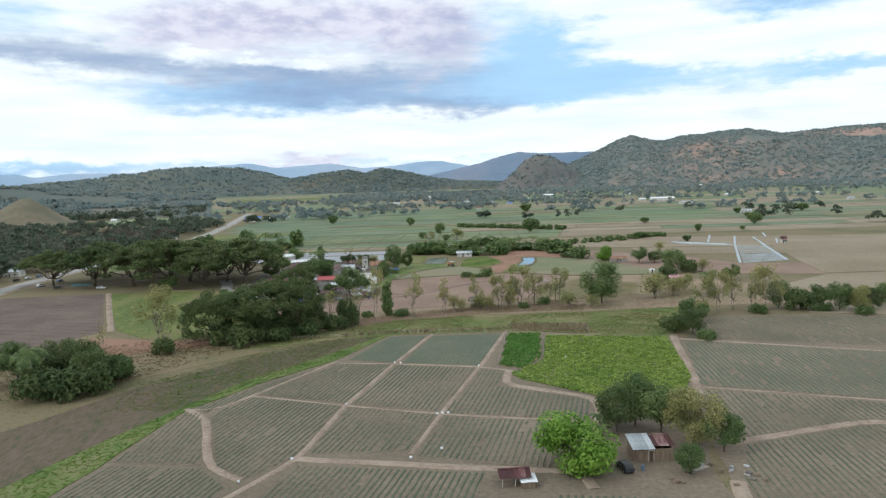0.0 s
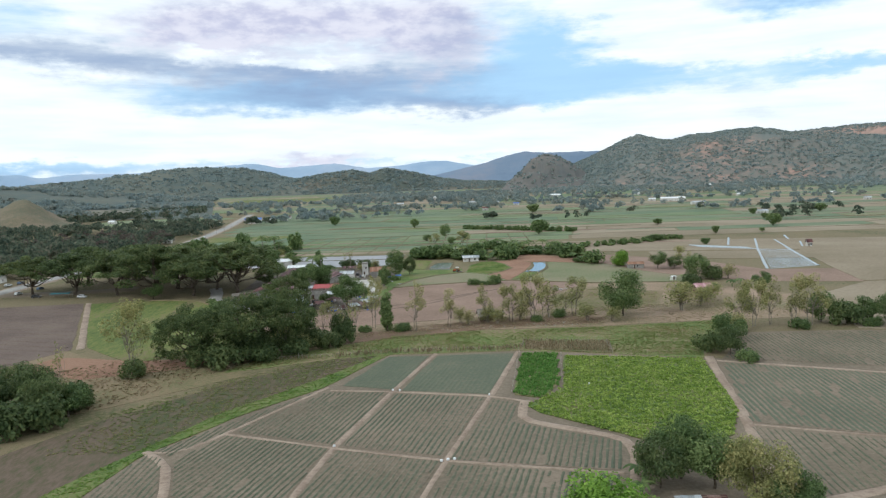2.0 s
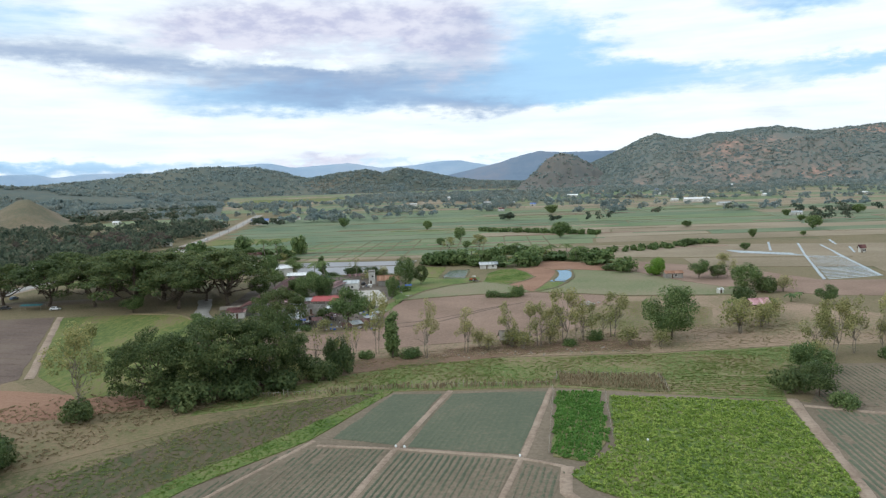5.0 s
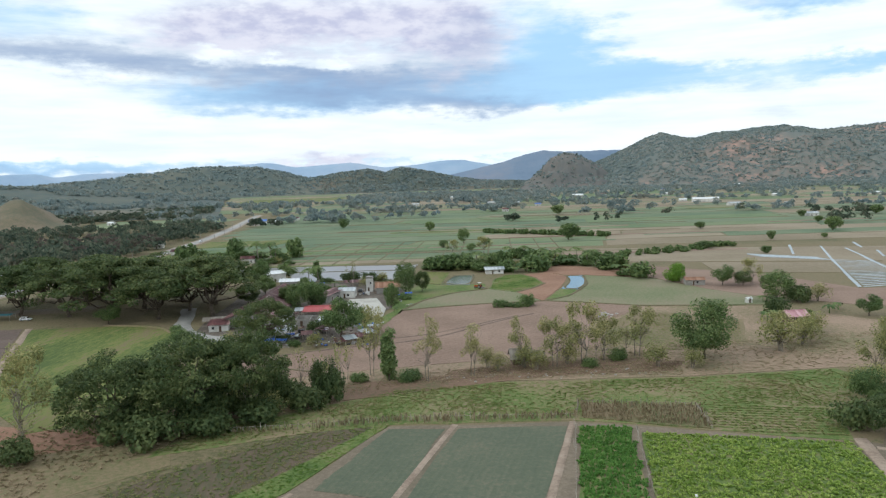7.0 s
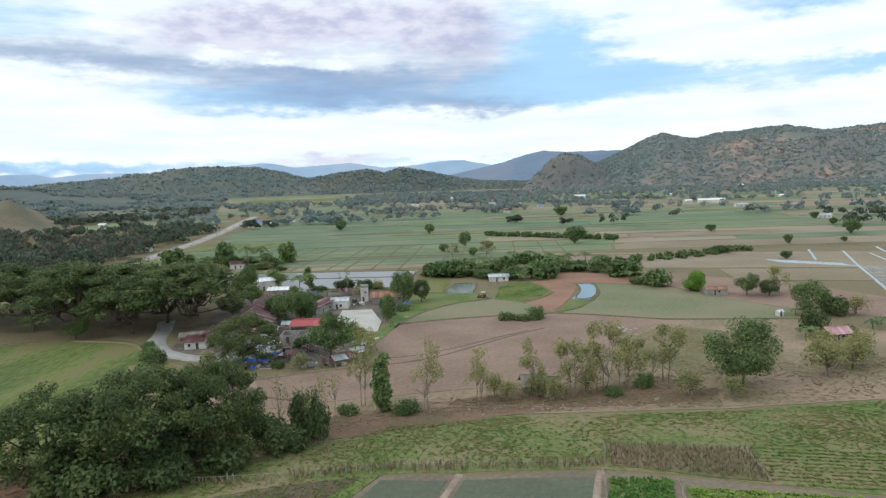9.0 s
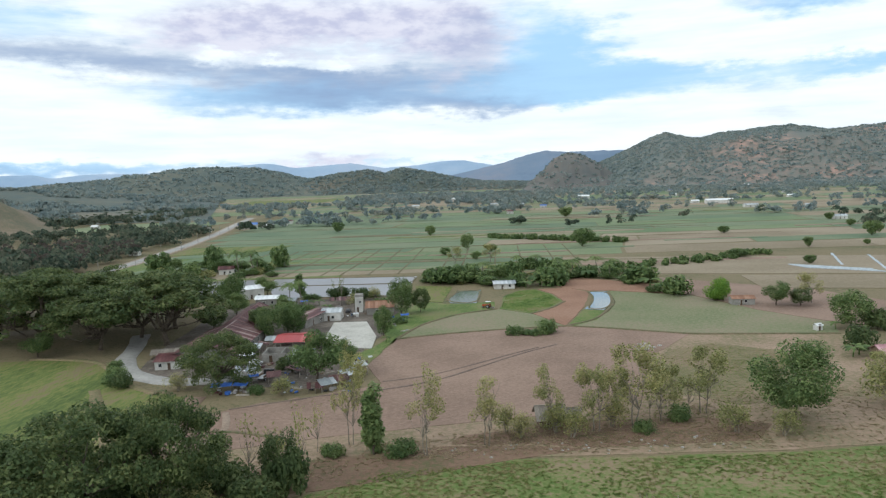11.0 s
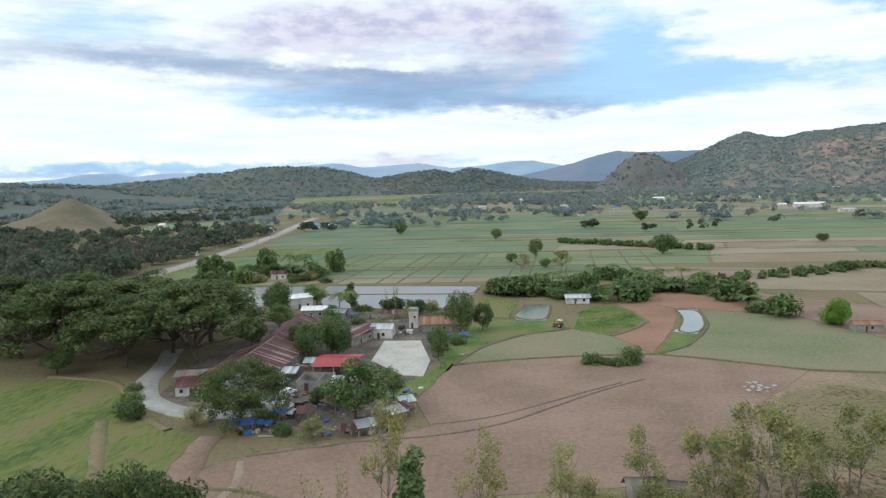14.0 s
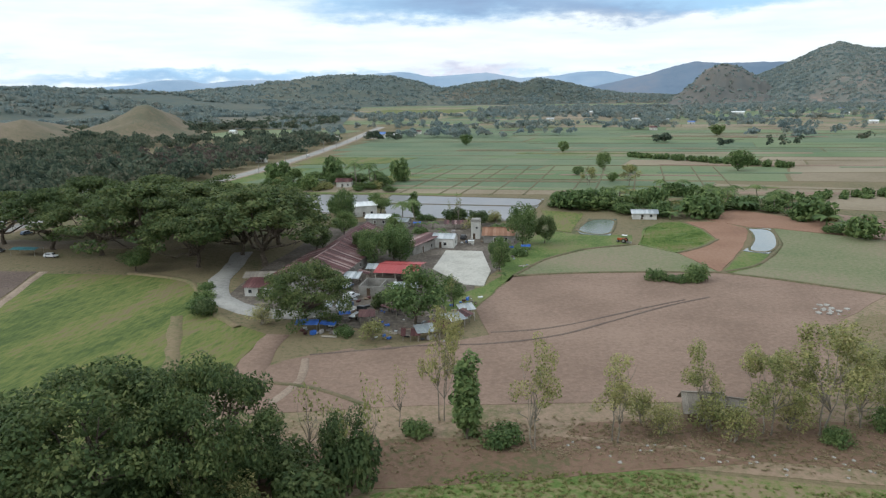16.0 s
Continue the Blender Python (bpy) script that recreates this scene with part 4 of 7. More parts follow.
def bush_shape(seed, h=4.0, r=3.5, count=1300, size=0.36):
    rng = np.random.default_rng(seed)
    n = 14
    ang = rng.random(n) * 2 * math.pi
    rad = r * 0.7 * np.sqrt(rng.random(n))
    c = np.stack([rad * np.cos(ang), rad * np.sin(ang), h * (0.25 + 0.4 * rng.random(n))], 1)
    rr = rng.uniform(0.28, 0.45, n) * min(r, h)
    return limbs_for(rng, h, h * 0.1, c[:2], 0.1, 0.06), leaves(rng, c, rr, count, size)


def column_tree(seed, h=13.0, r=2.0, count=2200):
    rng = np.random.default_rng(seed)
    n = 20
    z = h * (0.08 + 0.84 * np.linspace(0, 1, n))
    prof = 0.55 + 0.45 * np.sin(np.linspace(0.3, 3.0, n) * 1.0) + rng.normal(size=n) * 0.1
    c = np.stack([rng.normal(size=n) * r * 0.3, rng.normal(size=n) * r * 0.3, z], 1)
    return limbs_for(rng, h, h * 0.5, c[-4:], 0.2, 0.1), leaves(rng, c, r * prof * 0.75, count, 0.36)


def bare_tree(seed, h=10.0, r=4.0):
    rng = np.random.default_rng(seed)
    tips = [(rng.normal() * r * 0.5, rng.normal() * r * 0.5, h * rng.uniform(0.65, 1.0)) for _ in range(11)]
    return limbs_for(rng, h, h * 0.28, tips, 0.16, 0.09), leaves(rng, np.array(tips), np.full(11, 1.2), 160, 0.3)


def palm_shape(seed, h=9.0, fronds=16, reach=3.6):
    rng = np.random.default_rng(seed)
    pts = crook(rng, (0, 0, -0.3), (rng.normal() * 0.6, rng.normal() * 0.6, h), 6, 0.012)
    trunk = tube(pts, [0.26, 0.2, 0.18, 0.17, 0.16, 0.15, 0.14], 8)
    top = np.array(pts[-1])
    vs, fs = [], []
    for k in range(fronds):
        a = 2 * math.pi * k / fronds + rng.normal() * 0.15
        up = rng.uniform(-0.2, 1.0)
        out = np.array([math.cos(a), math.sin(a), 0])
        side = np.array([-math.sin(a), math.cos(a), 0])
        n = 7
        spine = [top + out * reach * s + np.array([0, 0, reach * (up * s - (0.75 + up * 0.5) * s * s)]) for s in np.linspace(0, 1, n)]
        for i in range(n - 1):
            w = reach * 0.17 * math.sin(math.pi * (0.12 + 0.85 * i / (n - 1)))
            for sg in (-1, 1):
                for j in range(3):
                    p = spine[i] + (spine[i + 1] - spine[i]) * j / 3
                    q = spine[i] + (spine[i + 1] - spine[i]) * (j + 0.7) / 3
                    tip = (p + q) / 2 + side * sg * w * 2.2 + out * w * 0.7 - np.array([0, 0, w * 0.9])
                    o = len(vs)
                    vs += [p, q, tip]
                    fs.append((o, o + 1, o + 2))
    return trunk, (np.array(vs), np.array(fs))


def banana_shape(seed, h=3.6, stems=1):
    rng = np.random.default_rng(seed)
    chunks, vs, fs = [], [], []
    for s in range(stems):
        b = np.array([rng.normal() * 0.9, rng.normal() * 0.9, 0])
        hh = h * rng.uniform(0.5, 0.7)
        chunks.append(tube([tuple(b), tuple(b + (0, 0, hh * 0.5)), tuple(b + (0.05, 0, hh))], [0.16, 0.13, 0.08], 6))
        for k in range(14):
            a = rng.random() * 6.28
            out, side = np.array([math.cos(a), math.sin(a), 0]), np.array([-math.sin(a), math.cos(a), 0])
            L = h * rng.uniform(0.5, 0.75)
            n = 6
            sp = [b + (0, 0, hh) + out * L * q + np.array([0, 0, L * (1.0 * q - 1.15 * q * q)]) for q in np.linspace(0, 1, n)]
            o = len(vs)
            for i, p in enumerate(sp):
                w = 0.36 * math.sin(math.pi * (0.1 + 0.86 * i / (n - 1)))
                vs += [p + side * w - (0, 0, w * 0.5), p, p - side * w - (0, 0, w * 0.5)]
            for i in range(n - 1):
                for j in (0, 1):
                    q = o + 3 * i + j
                    fs += [(q, q + 1, q + 4), (q, q + 4, q + 3)]
    return join(chunks), (np.array(vs), np.array(fs))


PROTO = {}


def proto(key, name, label, shape, bark, leaf, group=""):
    PROTO[key] = [tree_thing(name, label, group, *shape, M[bark], M[leaf]), False]


proto("rain1", "rain_tree", "tall rain tree with a spreading umbrella crown", rain_tree(1, count=10500), "bark", "leaf_rain", "rain trees beside the road")
proto("rain2", "rain_tree", "tall rain tree with a spreading umbrella crown", rain_tree(2, 19, 14, 9500), "bark", "leaf_rain", "rain trees beside the road")
proto("rain3", "rain_tree", "wide dark rain tree with low spreading branches", rain_tree(3, 17, 15, 19000, 46), "bark", "leaf_rain")
proto("mango", "mango_tree", "bright green mango tree with a dense round crown", round_tree(4, 10.5, 6.9, 8000, 0.3, 0.05), "bark", "leaf_mango")
proto("round_olive", "tree", "rounded tree with olive yellow leaves", round_tree(5, 11.5, 7.0, 9000, 0.23, 0.1), "bark", "leaf_olive")
proto("round_mid", "tree", "leafy green tree with a rounded crown", round_tree(6, 12, 6, 5600, 0.28), "bark", "leaf_mid")
proto("round_mid2", "tree", "leafy green tree with an uneven crown", round_tree(7, 11, 5.5, 5000, 0.27, 0.25), "bark", "leaf_mid")
proto("round_dark", "tree", "dark green tree with a dense crown", round_tree(8, 13, 6.5, 5600, 0.3), "bark", "leaf_dark")
proto("lone", "tree", "lone dark tree with a ragged leaning crown", round_tree(9, 14.5, 7.0, 10000, 0.24, 0.18), "bark", "leaf_mid")
proto("sparse1", "slender_tree", "slender tree with thin yellow green foliage", sparse_tree(10, count=2400, size=0.17), "bark_pale", "leaf_olive", "thin trees along the field edge")
proto("sparse2", "slender_tree", "slender tree with thin yellow green foliage", sparse_tree(11, 14, 3.6, 2400, 0.17), "bark_pale", "leaf_olive", "thin trees along the field edge")
proto("sparse3", "slender_tree", "bushy tree with thin olive foliage and pale stems", sparse_tree(12, 11, 4.6, 3200, 0.18), "bark_pale", "leaf_olive", "thin trees along the field edge")
proto("column", "ivy_tree", "tall trunk wrapped in dense dark ivy", column_tree(13), "bark", "leaf_mid")
proto("bare", "bare_tree", "nearly leafless tree with pale crooked branches", bare_tree(14), "bark_pale", "leaf_olive")
proto("bush", "bush", "low green bush at a field edge", bush_shape(15, 4.0, 3.5, 1600, 0.25), "bark", "leaf_mid")
proto("bush_d", "bush", "dense dark green bush below trees", bush_shape(16, 4.5, 4, 1900, 0.3), "bark", "leaf_dark")
proto("bush_o", "bush", "olive green scrub bush on dry ground", sparse_tree(17, 3.5, 3.1, 1500, 0.15), "bark_pale", "leaf_olive")
proto("palm", "coconut_palm", "coconut palm with drooping fronds", palm_shape(18), "bark_pale", "leaf_mid")
proto("banana", "banana_plant", "clump of banana plants with broad leaves", banana_shape(19), "leaf_mid", "leaf_mid")
proto("tree_far", "tree", "leafy green tree in a scrub belt", round_tree(23, 10, 5.5, 1700, 0.48, 0.1), "bark", "leaf_mid")
proto("bush_mid", "bush", "tangled green bush in a scrub belt", bush_shape(22, 4, 3.5, 700, 0.4), "bark", "leaf_mid")
proto("bush_olive", "bush", "tangled olive bush in a scrub belt", bush_shape(24, 4, 3.5, 700, 0.36), "bark_pale", "leaf_olive")
proto("bush_far", "bush", "green bush in a far hedge", bush_shape(21, 4, 3.5, 260, 0.7), "bark", "leaf_mid")
proto("small_round", "tree", "small round green tree on the plain", round_tree(20, 9, 5.5, 2000, 0.42, 0.2), "bark", "leaf_mid")
TREE_SIZE = {"rain1": (20, 32), "rain2": (19, 28), "rain3": (17, 30), "mango": (10.5, 13.8), "round_olive": (11.5, 14), "round_mid": (12, 12), "round_mid2": (11, 11), "round_dark": (13, 13), "lone": (14.5, 14),
             "sparse1": (13, 9), "sparse2": (14, 8.4), "sparse3": (11, 10.4), "column": (13, 4), "bare": (10, 8), "bush": (4, 7), "bush_d": (4.5, 8), "bush_o": (3.5, 7), "palm": (10, 7.2), "banana": (3.6, 5), "small_round": (9, 11), "bush_far": (4, 7), "bush_mid": (4, 7), "bush_olive": (4, 7), "tree_far": (10, 11)}
trng = random.Random(12)


def plant(key, x, y, h=None, w=None, label="", group="", z=0.0):
    """A tree of a kind at a place, scaled to its height and width."""
    h0, w0 = TREE_SIZE[key]
    sz, sx = (h / h0 if h else trng.uniform(0.85, 1.15)), (w / w0 if w else trng.uniform(0.85, 1.15))
    m = Matrix.LocRotScale((x, y, z), Euler((0, 0, trng.uniform(0, 6.28))), (sx, sx * trng.uniform(0.92, 1.08), sz))
    ob, used = PROTO[key]
    if used:
        ob = copy_thing(ob, m)
    else:
        ob.matrix_basis = m
        PROTO[key][1] = True
    tagged(ob, label, "", group)
    return ob


# beside the near shed and hut
plant("mango", 25, 119.5, 9.8, 14)
plant("round_dark", 36.5, 137, 9, 9)
plant("round_mid", 41, 140, 11, 9)
plant("round_mid2", 45, 136, 10, 9, "leafy yellow green tree beside the hut")
plant("round_olive", 49, 129, 11, 11, "rounded yellow green tree beside the hut")
plant("round_mid2", 53, 125, 8, 8, "leafy yellow green tree beside the hut")
plant("round_mid", 43.5, 116.5, 5.8, 6.5, "small green tree beside the hut")
plant("banana", 35, 141)
plant("banana", 38, 145)
plant("banana", 33.5, 134)
# hedgerow of mixed trees
for key, x, y, h, w in [("round_dark", 82, 217, 12, 13), ("bush_d", 78, 222, 6, 9), ("round_mid2", 88, 232, 10, 11), ("sparse3", 104, 250, 15, 12), ("sparse1", 110, 252, 16, 9), ("sparse2", 116, 248, 14, 9), ("round_mid", 128, 254, 11, 11),
                        ("sparse3", 122, 250, 12, 12), ("round_mid2", 139, 251, 9.5, 12), ("bush_d", 133, 249, 6, 10), ("round_mid", 146, 246, 11, 12), ("round_olive", 152, 243, 10, 11), ("round_dark", 158, 246, 12, 12), ("bush", 150, 238, 4, 7),
                        ("bush_o", 96, 244, 5, 9), ("bush", 84, 210, 4, 7), ("sparse3", 98, 248, 10, 9), ("bush_o", 90, 240, 4, 8), ("bush", 117, 246, 4, 7), ("bush", 140, 246, 4, 8), ("round_mid", 168, 252, 10, 11), ("round_dark", 180, 250, 11, 12)]:
    plant(key, x, y, h, w)
# lone tree and the thin row along the field edge
plant("lone", 67.5, 274, 15.5, 16)
for key, x, y, h, w in [("sparse3", -21, 267, 13, 7), ("column", -16, 262, 14, 4.6), ("sparse1", -6, 261, 13.5, 8), ("sparse2", 5, 265, 13.5, 8), ("sparse1", 17.5, 272, 11, 7), ("sparse3", 27, 271, 9.5, 9), ("sparse3", 35, 272, 12, 11),
                        ("bush_o", 31, 273, 3.5, 7), ("sparse3", 41, 276, 8.5, 9), ("sparse3", 51, 279, 10, 10), ("bush", 36, 270, 3, 5), ("bush", -11, 261.5, 3.6, 7), ("bush", -24, 262, 3, 5), ("bush_o", 9, 271, 3.5, 5),
                        ("bush_o", 22, 268, 3.4, 6), ("bare", -27, 264, 9, 4), ("bush_o", 90, 280, 6, 11), ("sparse3", 97, 293, 6, 8), ("sparse3", 104, 291, 5, 7), ("bush_o", 101, 287, 4, 8), ("bush_o", 53, 268, 3.5, 7), ("bush_o", 12, 268, 3, 5),
                        ("bare", 20, 275, 8, 6), ("bare", 39, 276, 10, 7), ("bare", 48, 279, 9, 7), ("bush", 45, 276, 4, 6), ("sparse3", 33, 282, 7, 8), ("bush_o", 19, 270, 3.5, 6), ("bush_o", 62, 266, 3, 6)]:
    plant(key, x, y, h, w)
# big trees at the river flat
for key, x, y, h, w in [("rain3", -58, 236, 19.2, 28), ("rain3", -46, 240, 17, 22), ("rain3", -71, 231, 15, 23), ("round_dark", -41, 245, 12, 13), ("round_dark", -53, 232, 9, 14), ("round_dark", -30, 248, 14.5, 10), ("bare", -27, 249, 15, 10), ("bare", -36, 251, 13, 9), ("bush_d", -28.5, 247, 6, 7),
                        ("round_mid2", -66, 250, 9, 10), ("sparse3", -88, 226, 14, 13), ("bare", -84, 220, 11, 9), ("bush_d", -82, 214, 4, 7), ("round_dark", -93, 187, 17, 15), ("round_dark", -102, 184, 15, 15), ("round_dark", -88, 181, 15, 13), ("bush_d", -85, 176, 6, 9), ("bush_d", -90, 172, 6, 10), ("bush_d", -98, 172, 6, 10), ("round_dark", -83, 187, 8, 9), ("round_mid2", -90, 186, 10, 12), ("bare", -92, 196, 15, 10),
                        ("round_dark", -102, 182, 11, 14), ("bush_d", -86, 190, 5, 9), ("palm", -100, 176, 13, 9), ("round_mid", -118, 180, 11, 12), 
                        ("round_mid2", -84, 184, 8, 11), ("round_dark", -104, 198, 14, 15), ("round_mid2", -112, 190, 12, 14), ("bush_d", -58, 246, 5, 10), ("bare", -45, 236, 11, 8), ("bush_o", -40, 238, 3, 7), ("bush_d", -66, 226, 5, 11), ("bush_d", -50, 228, 4, 9), ("bush_d", -60, 222, 5, 10), ("bush_d", -42, 234, 4, 9), ("bush_d", -33, 242, 4, 8), ("bush_d", -56, 236, 6, 12), ("round_dark", -46, 239, 9, 12), ("bush_d", -38, 247, 4, 8)]:
    plant(key, x, y, h, w)
# rain trees by the road
for key, x, y, h, w in [("rain1", -198, 372, 20, 36), ("rain2", -174, 367, 21, 36), ("rain1", -152, 362, 22, 33), ("rain2", -132, 355, 22.5, 32), ("rain1", -112, 352, 20.5, 31), ("rain2", -93, 356, 22, 33), ("rain1", -141, 412, 20, 34), ("rain2", -165, 415, 18, 30),
                        ("rain1", -118, 392, 21, 36), ("rain2", -128, 376, 20, 34), ("rain1", -158, 388, 20, 34), ("rain1", -106, 368, 19, 30), ("rain2", -100, 382, 19, 28), ("rain2", -184, 400, 19, 30), ("round_mid2", -128, 345, 8, 11), ("round_dark", -85, 378, 13, 14)]:
    plant(key, x, y, h, w)
# farmyard trees
for key, x, y, h, w in [("rain3", -60, 308, 13, 22), ("round_mid2", -35.5, 310, 14.5, 16.5), ("bare", -30, 322, 9, 7), ("round_mid2", -30, 325, 8.5, 8), ("round_mid", -23.5, 360, 11, 8), ("round_mid", -20, 394, 15.5, 13),
                        ("round_dark", -13, 399, 14, 10), ("round_mid", -61, 362, 12, 13), ("round_mid", -54, 366, 11.5, 12), ("round_mid2", -66, 372, 10, 10), ("round_mid", -92, 424, 15, 13), ("round_mid2", -84, 448, 10, 13), ("round_dark", -40, 428, 8.5, 13),
                        ("bare", -48, 430, 12, 10), ("column", -68, 442, 10, 4), ("palm", -64, 425, 8, 7), ("palm", -70, 430, 7, 7), ("banana", -60, 418, 4, 5), ("banana", -56, 420, 4, 5), ("banana", -76, 330, 4, 4), ("banana", -63, 322, 4, 5), ("bush", -62, 318, 3, 6), ("bush_d", -46, 322, 3, 6), ("round_mid", -57, 370, 11, 12), ("round_mid2", -64, 398, 9, 10), ("round_mid2", -84, 402, 10, 11), ("banana", -48, 400, 4, 5), ("banana", -50, 408, 4, 5), ("bush", -58, 410, 3, 6), ("bush_o", -40, 414, 3, 7), ("bush", -30, 416, 4, 8), ("round_mid2", -98, 436, 9, 12), ("bush_d", -100, 446, 5, 10), ("bush", -76, 436, 3, 7), ("bush", -62, 436, 3, 8), ("bush_d", -50, 436, 4, 9), ("bush", -36, 438, 3, 8), ("bush_o", -42, 300, 2.5, 6), ("bush", -49, 302, 2.5, 5), ("bush_o", -70, 306, 2.5, 6), ("bush", -89, 314, 3.5, 7), ("bush_d", -86, 310, 3, 6),
                        ("bush", -24, 372, 3, 5), ("bush", -20, 380, 3, 6), ("bush_o", -34, 432, 3, 6), ("bush", 29, 357, 6, 7.5, ), ("bush", 19, 357, 3.8, 6.5), ("bush", 24, 356, 2.4, 7), ("banana", -22, 352, 3, 3), ("bush", -93, 322, 3, 6), ("bush", -97, 330, 2.5, 5)]:
    plant(key, x, y, h, w)
# trees round the small huts
for key, x, y, h, w in [("mango", 102, 406, 9, 10), ("round_mid2", 118, 392, 10, 11), ("round_dark", 126, 390, 9.5, 12), ("sparse3", 132, 395, 8, 10), ("round_mid", 124, 354, 12.5, 17), ("bush_d", 130, 350, 5, 9), ("banana", 105, 318, 5, 6), ("banana", 109, 322, 4.5, 6),
                        ("banana", 131, 327, 5, 6), ("banana", 135, 334, 4, 5), ("bush_d", 112, 328, 5, 8), ("round_mid2", 140, 322, 8, 9), ("bush_o", 110, 300, 4, 8), ("bush", 118, 322, 4, 7), ("banana", 117, 352, 4, 5), ("bush_o", 138, 350, 4, 8)]:
    plant(key, x, y, h, w)
# scrub line behind the ponds
brng = random.Random(44)
for x, y, h, w in [(30, 457, 10, 13), (33, 450, 7, 9), (39, 452, 10, 13), (16, 458, 7, 9), (44, 455, 8, 12), (-1, 468, 8, 12), (6, 470, 7, 12), (13, 467, 7, 11), (19, 462, 8, 12), (50, 470, 8, 12), (58, 475, 9, 13), (66, 474, 9, 13), (74, 470, 9, 13), (80, 462, 8, 12), (84, 452, 8, 12), (86, 440, 9, 13),
                   (84, 428, 9, 12), (90, 420, 7, 10), (88, 432, 7, 10), (-9, 470, 7, 11), (28, 470, 8, 13), (40, 474, 8, 13), (-14, 474, 6, 9)]:
    plant(brng.choice(["tree_far", "bush_mid", "tree_far", "bush_mid", "banana"]), x, y, h * 0.7, w * 0.9)
BELT = [(-17, 470), (-12, 494), (20, 522), (58, 517), (88, 490), (98, 424), (87, 422), (80, 458), (55, 474), (30, 460)]
n = 0
while n < 84:
    x, y = brng.uniform(-17, 98), brng.uniform(422, 522)
    if in_poly(x, y, BELT):
        n += 1
        key = brng.choice(["bush_mid", "bush_olive", "banana", "bush_olive", "tree_far", "palm"])
        plant(key, x, y, brng.uniform(2.2, 4.2) if key != "palm" else 6, brng.uniform(5, 9), group="scrub behind the ponds")
for i in range(30):
    plant(brng.choice(["bush_mid", "bush_far", "banana"]), brng.uniform(-16, 30), brng.uniform(474, 484), brng.uniform(3, 6), brng.uniform(5, 8), group="scrub behind the ponds")
for x, y, h, w in [(10, 623, 12, 12), (1, 545, 7, 10), (22, 545, 8, 11), (14, 560, 6, 9), (-5, 590, 6, 9), (26, 600, 6, 9)]:
    plant(brng.choice(["round_mid2", "sparse3", "round_mid"]), x, y, h, w)
# bushes by the flooded paddies
for x, y, h, w in [(-125, 541, 12, 18), (-145, 552, 12, 18), (-108, 530, 11, 17), (-135, 536, 9, 14), (-158, 560, 9, 14), (-116, 520, 7, 12), (-150, 535, 8, 13), (-160, 520, 7, 12), (-98, 512, 6, 10), (-165, 545, 9, 14)]:
    plant(brng.choice(["tree_far", "tree_far", "round_mid2"]), x, y, h, w)
for i in range(26):
    plant(brng.choice(["tree_far", "bush_mid", "bush_olive", "tree_far", "palm"]), brng.uniform(-172, -100), brng.uniform(508, 562), brng.uniform(5, 10), brng.uniform(7, 11), group="bushes by the flooded paddies")
for x, y in [(-122, 530), (-112, 524), (-138, 545)]:
    plant("palm", x, y, 11, 9)
# lone trees on the plain
for x, y, h, w in [(-110, 817, 10.5, 12), (297, 634, 9.5, 12), (213, 686, 5, 9), (132, 952, 10, 15), (90, 621, 11, 14), (223, 577, 5.6, 5.5), (-19, 745, 8, 8), (430, 800, 8, 12), (185, 500, 4, 6), (164, 537, 4, 12), (262, 580, 3, 4), (330, 720, 5, 7), (350, 790, 6, 8)]:
    plant("small_round", x, y, h, w, group="lone trees on the plain")
for i in range(46):
    t = i / 45
    plant("bush_far", 30 + 95 * t + brng.uniform(-3, 3), 708 - 70 * t + brng.uniform(-4, 4), brng.uniform(3, 6), brng.uniform(5, 9), group="hedge on the plain")
for i in range(34):
    t = i / 33
    plant("bush_far", 92 + 90 * t + brng.uniform(-3, 3), 500 + 46 * t + brng.uniform(-7, 7), brng.uniform(2.5, 5), brng.uniform(5, 8), group="hedge on the plain")


# ---------------------------------------------------------------- far woods, one mesh a wood
from mathutils.bvhtree import BVHTree


def hill_tree(name):
    ob = bpy.data.objects[name]
    return BVHTree.FromPolygons([v.co for v in ob.data.vertices], [tuple(p.vertices) for p in ob.data.polygons])


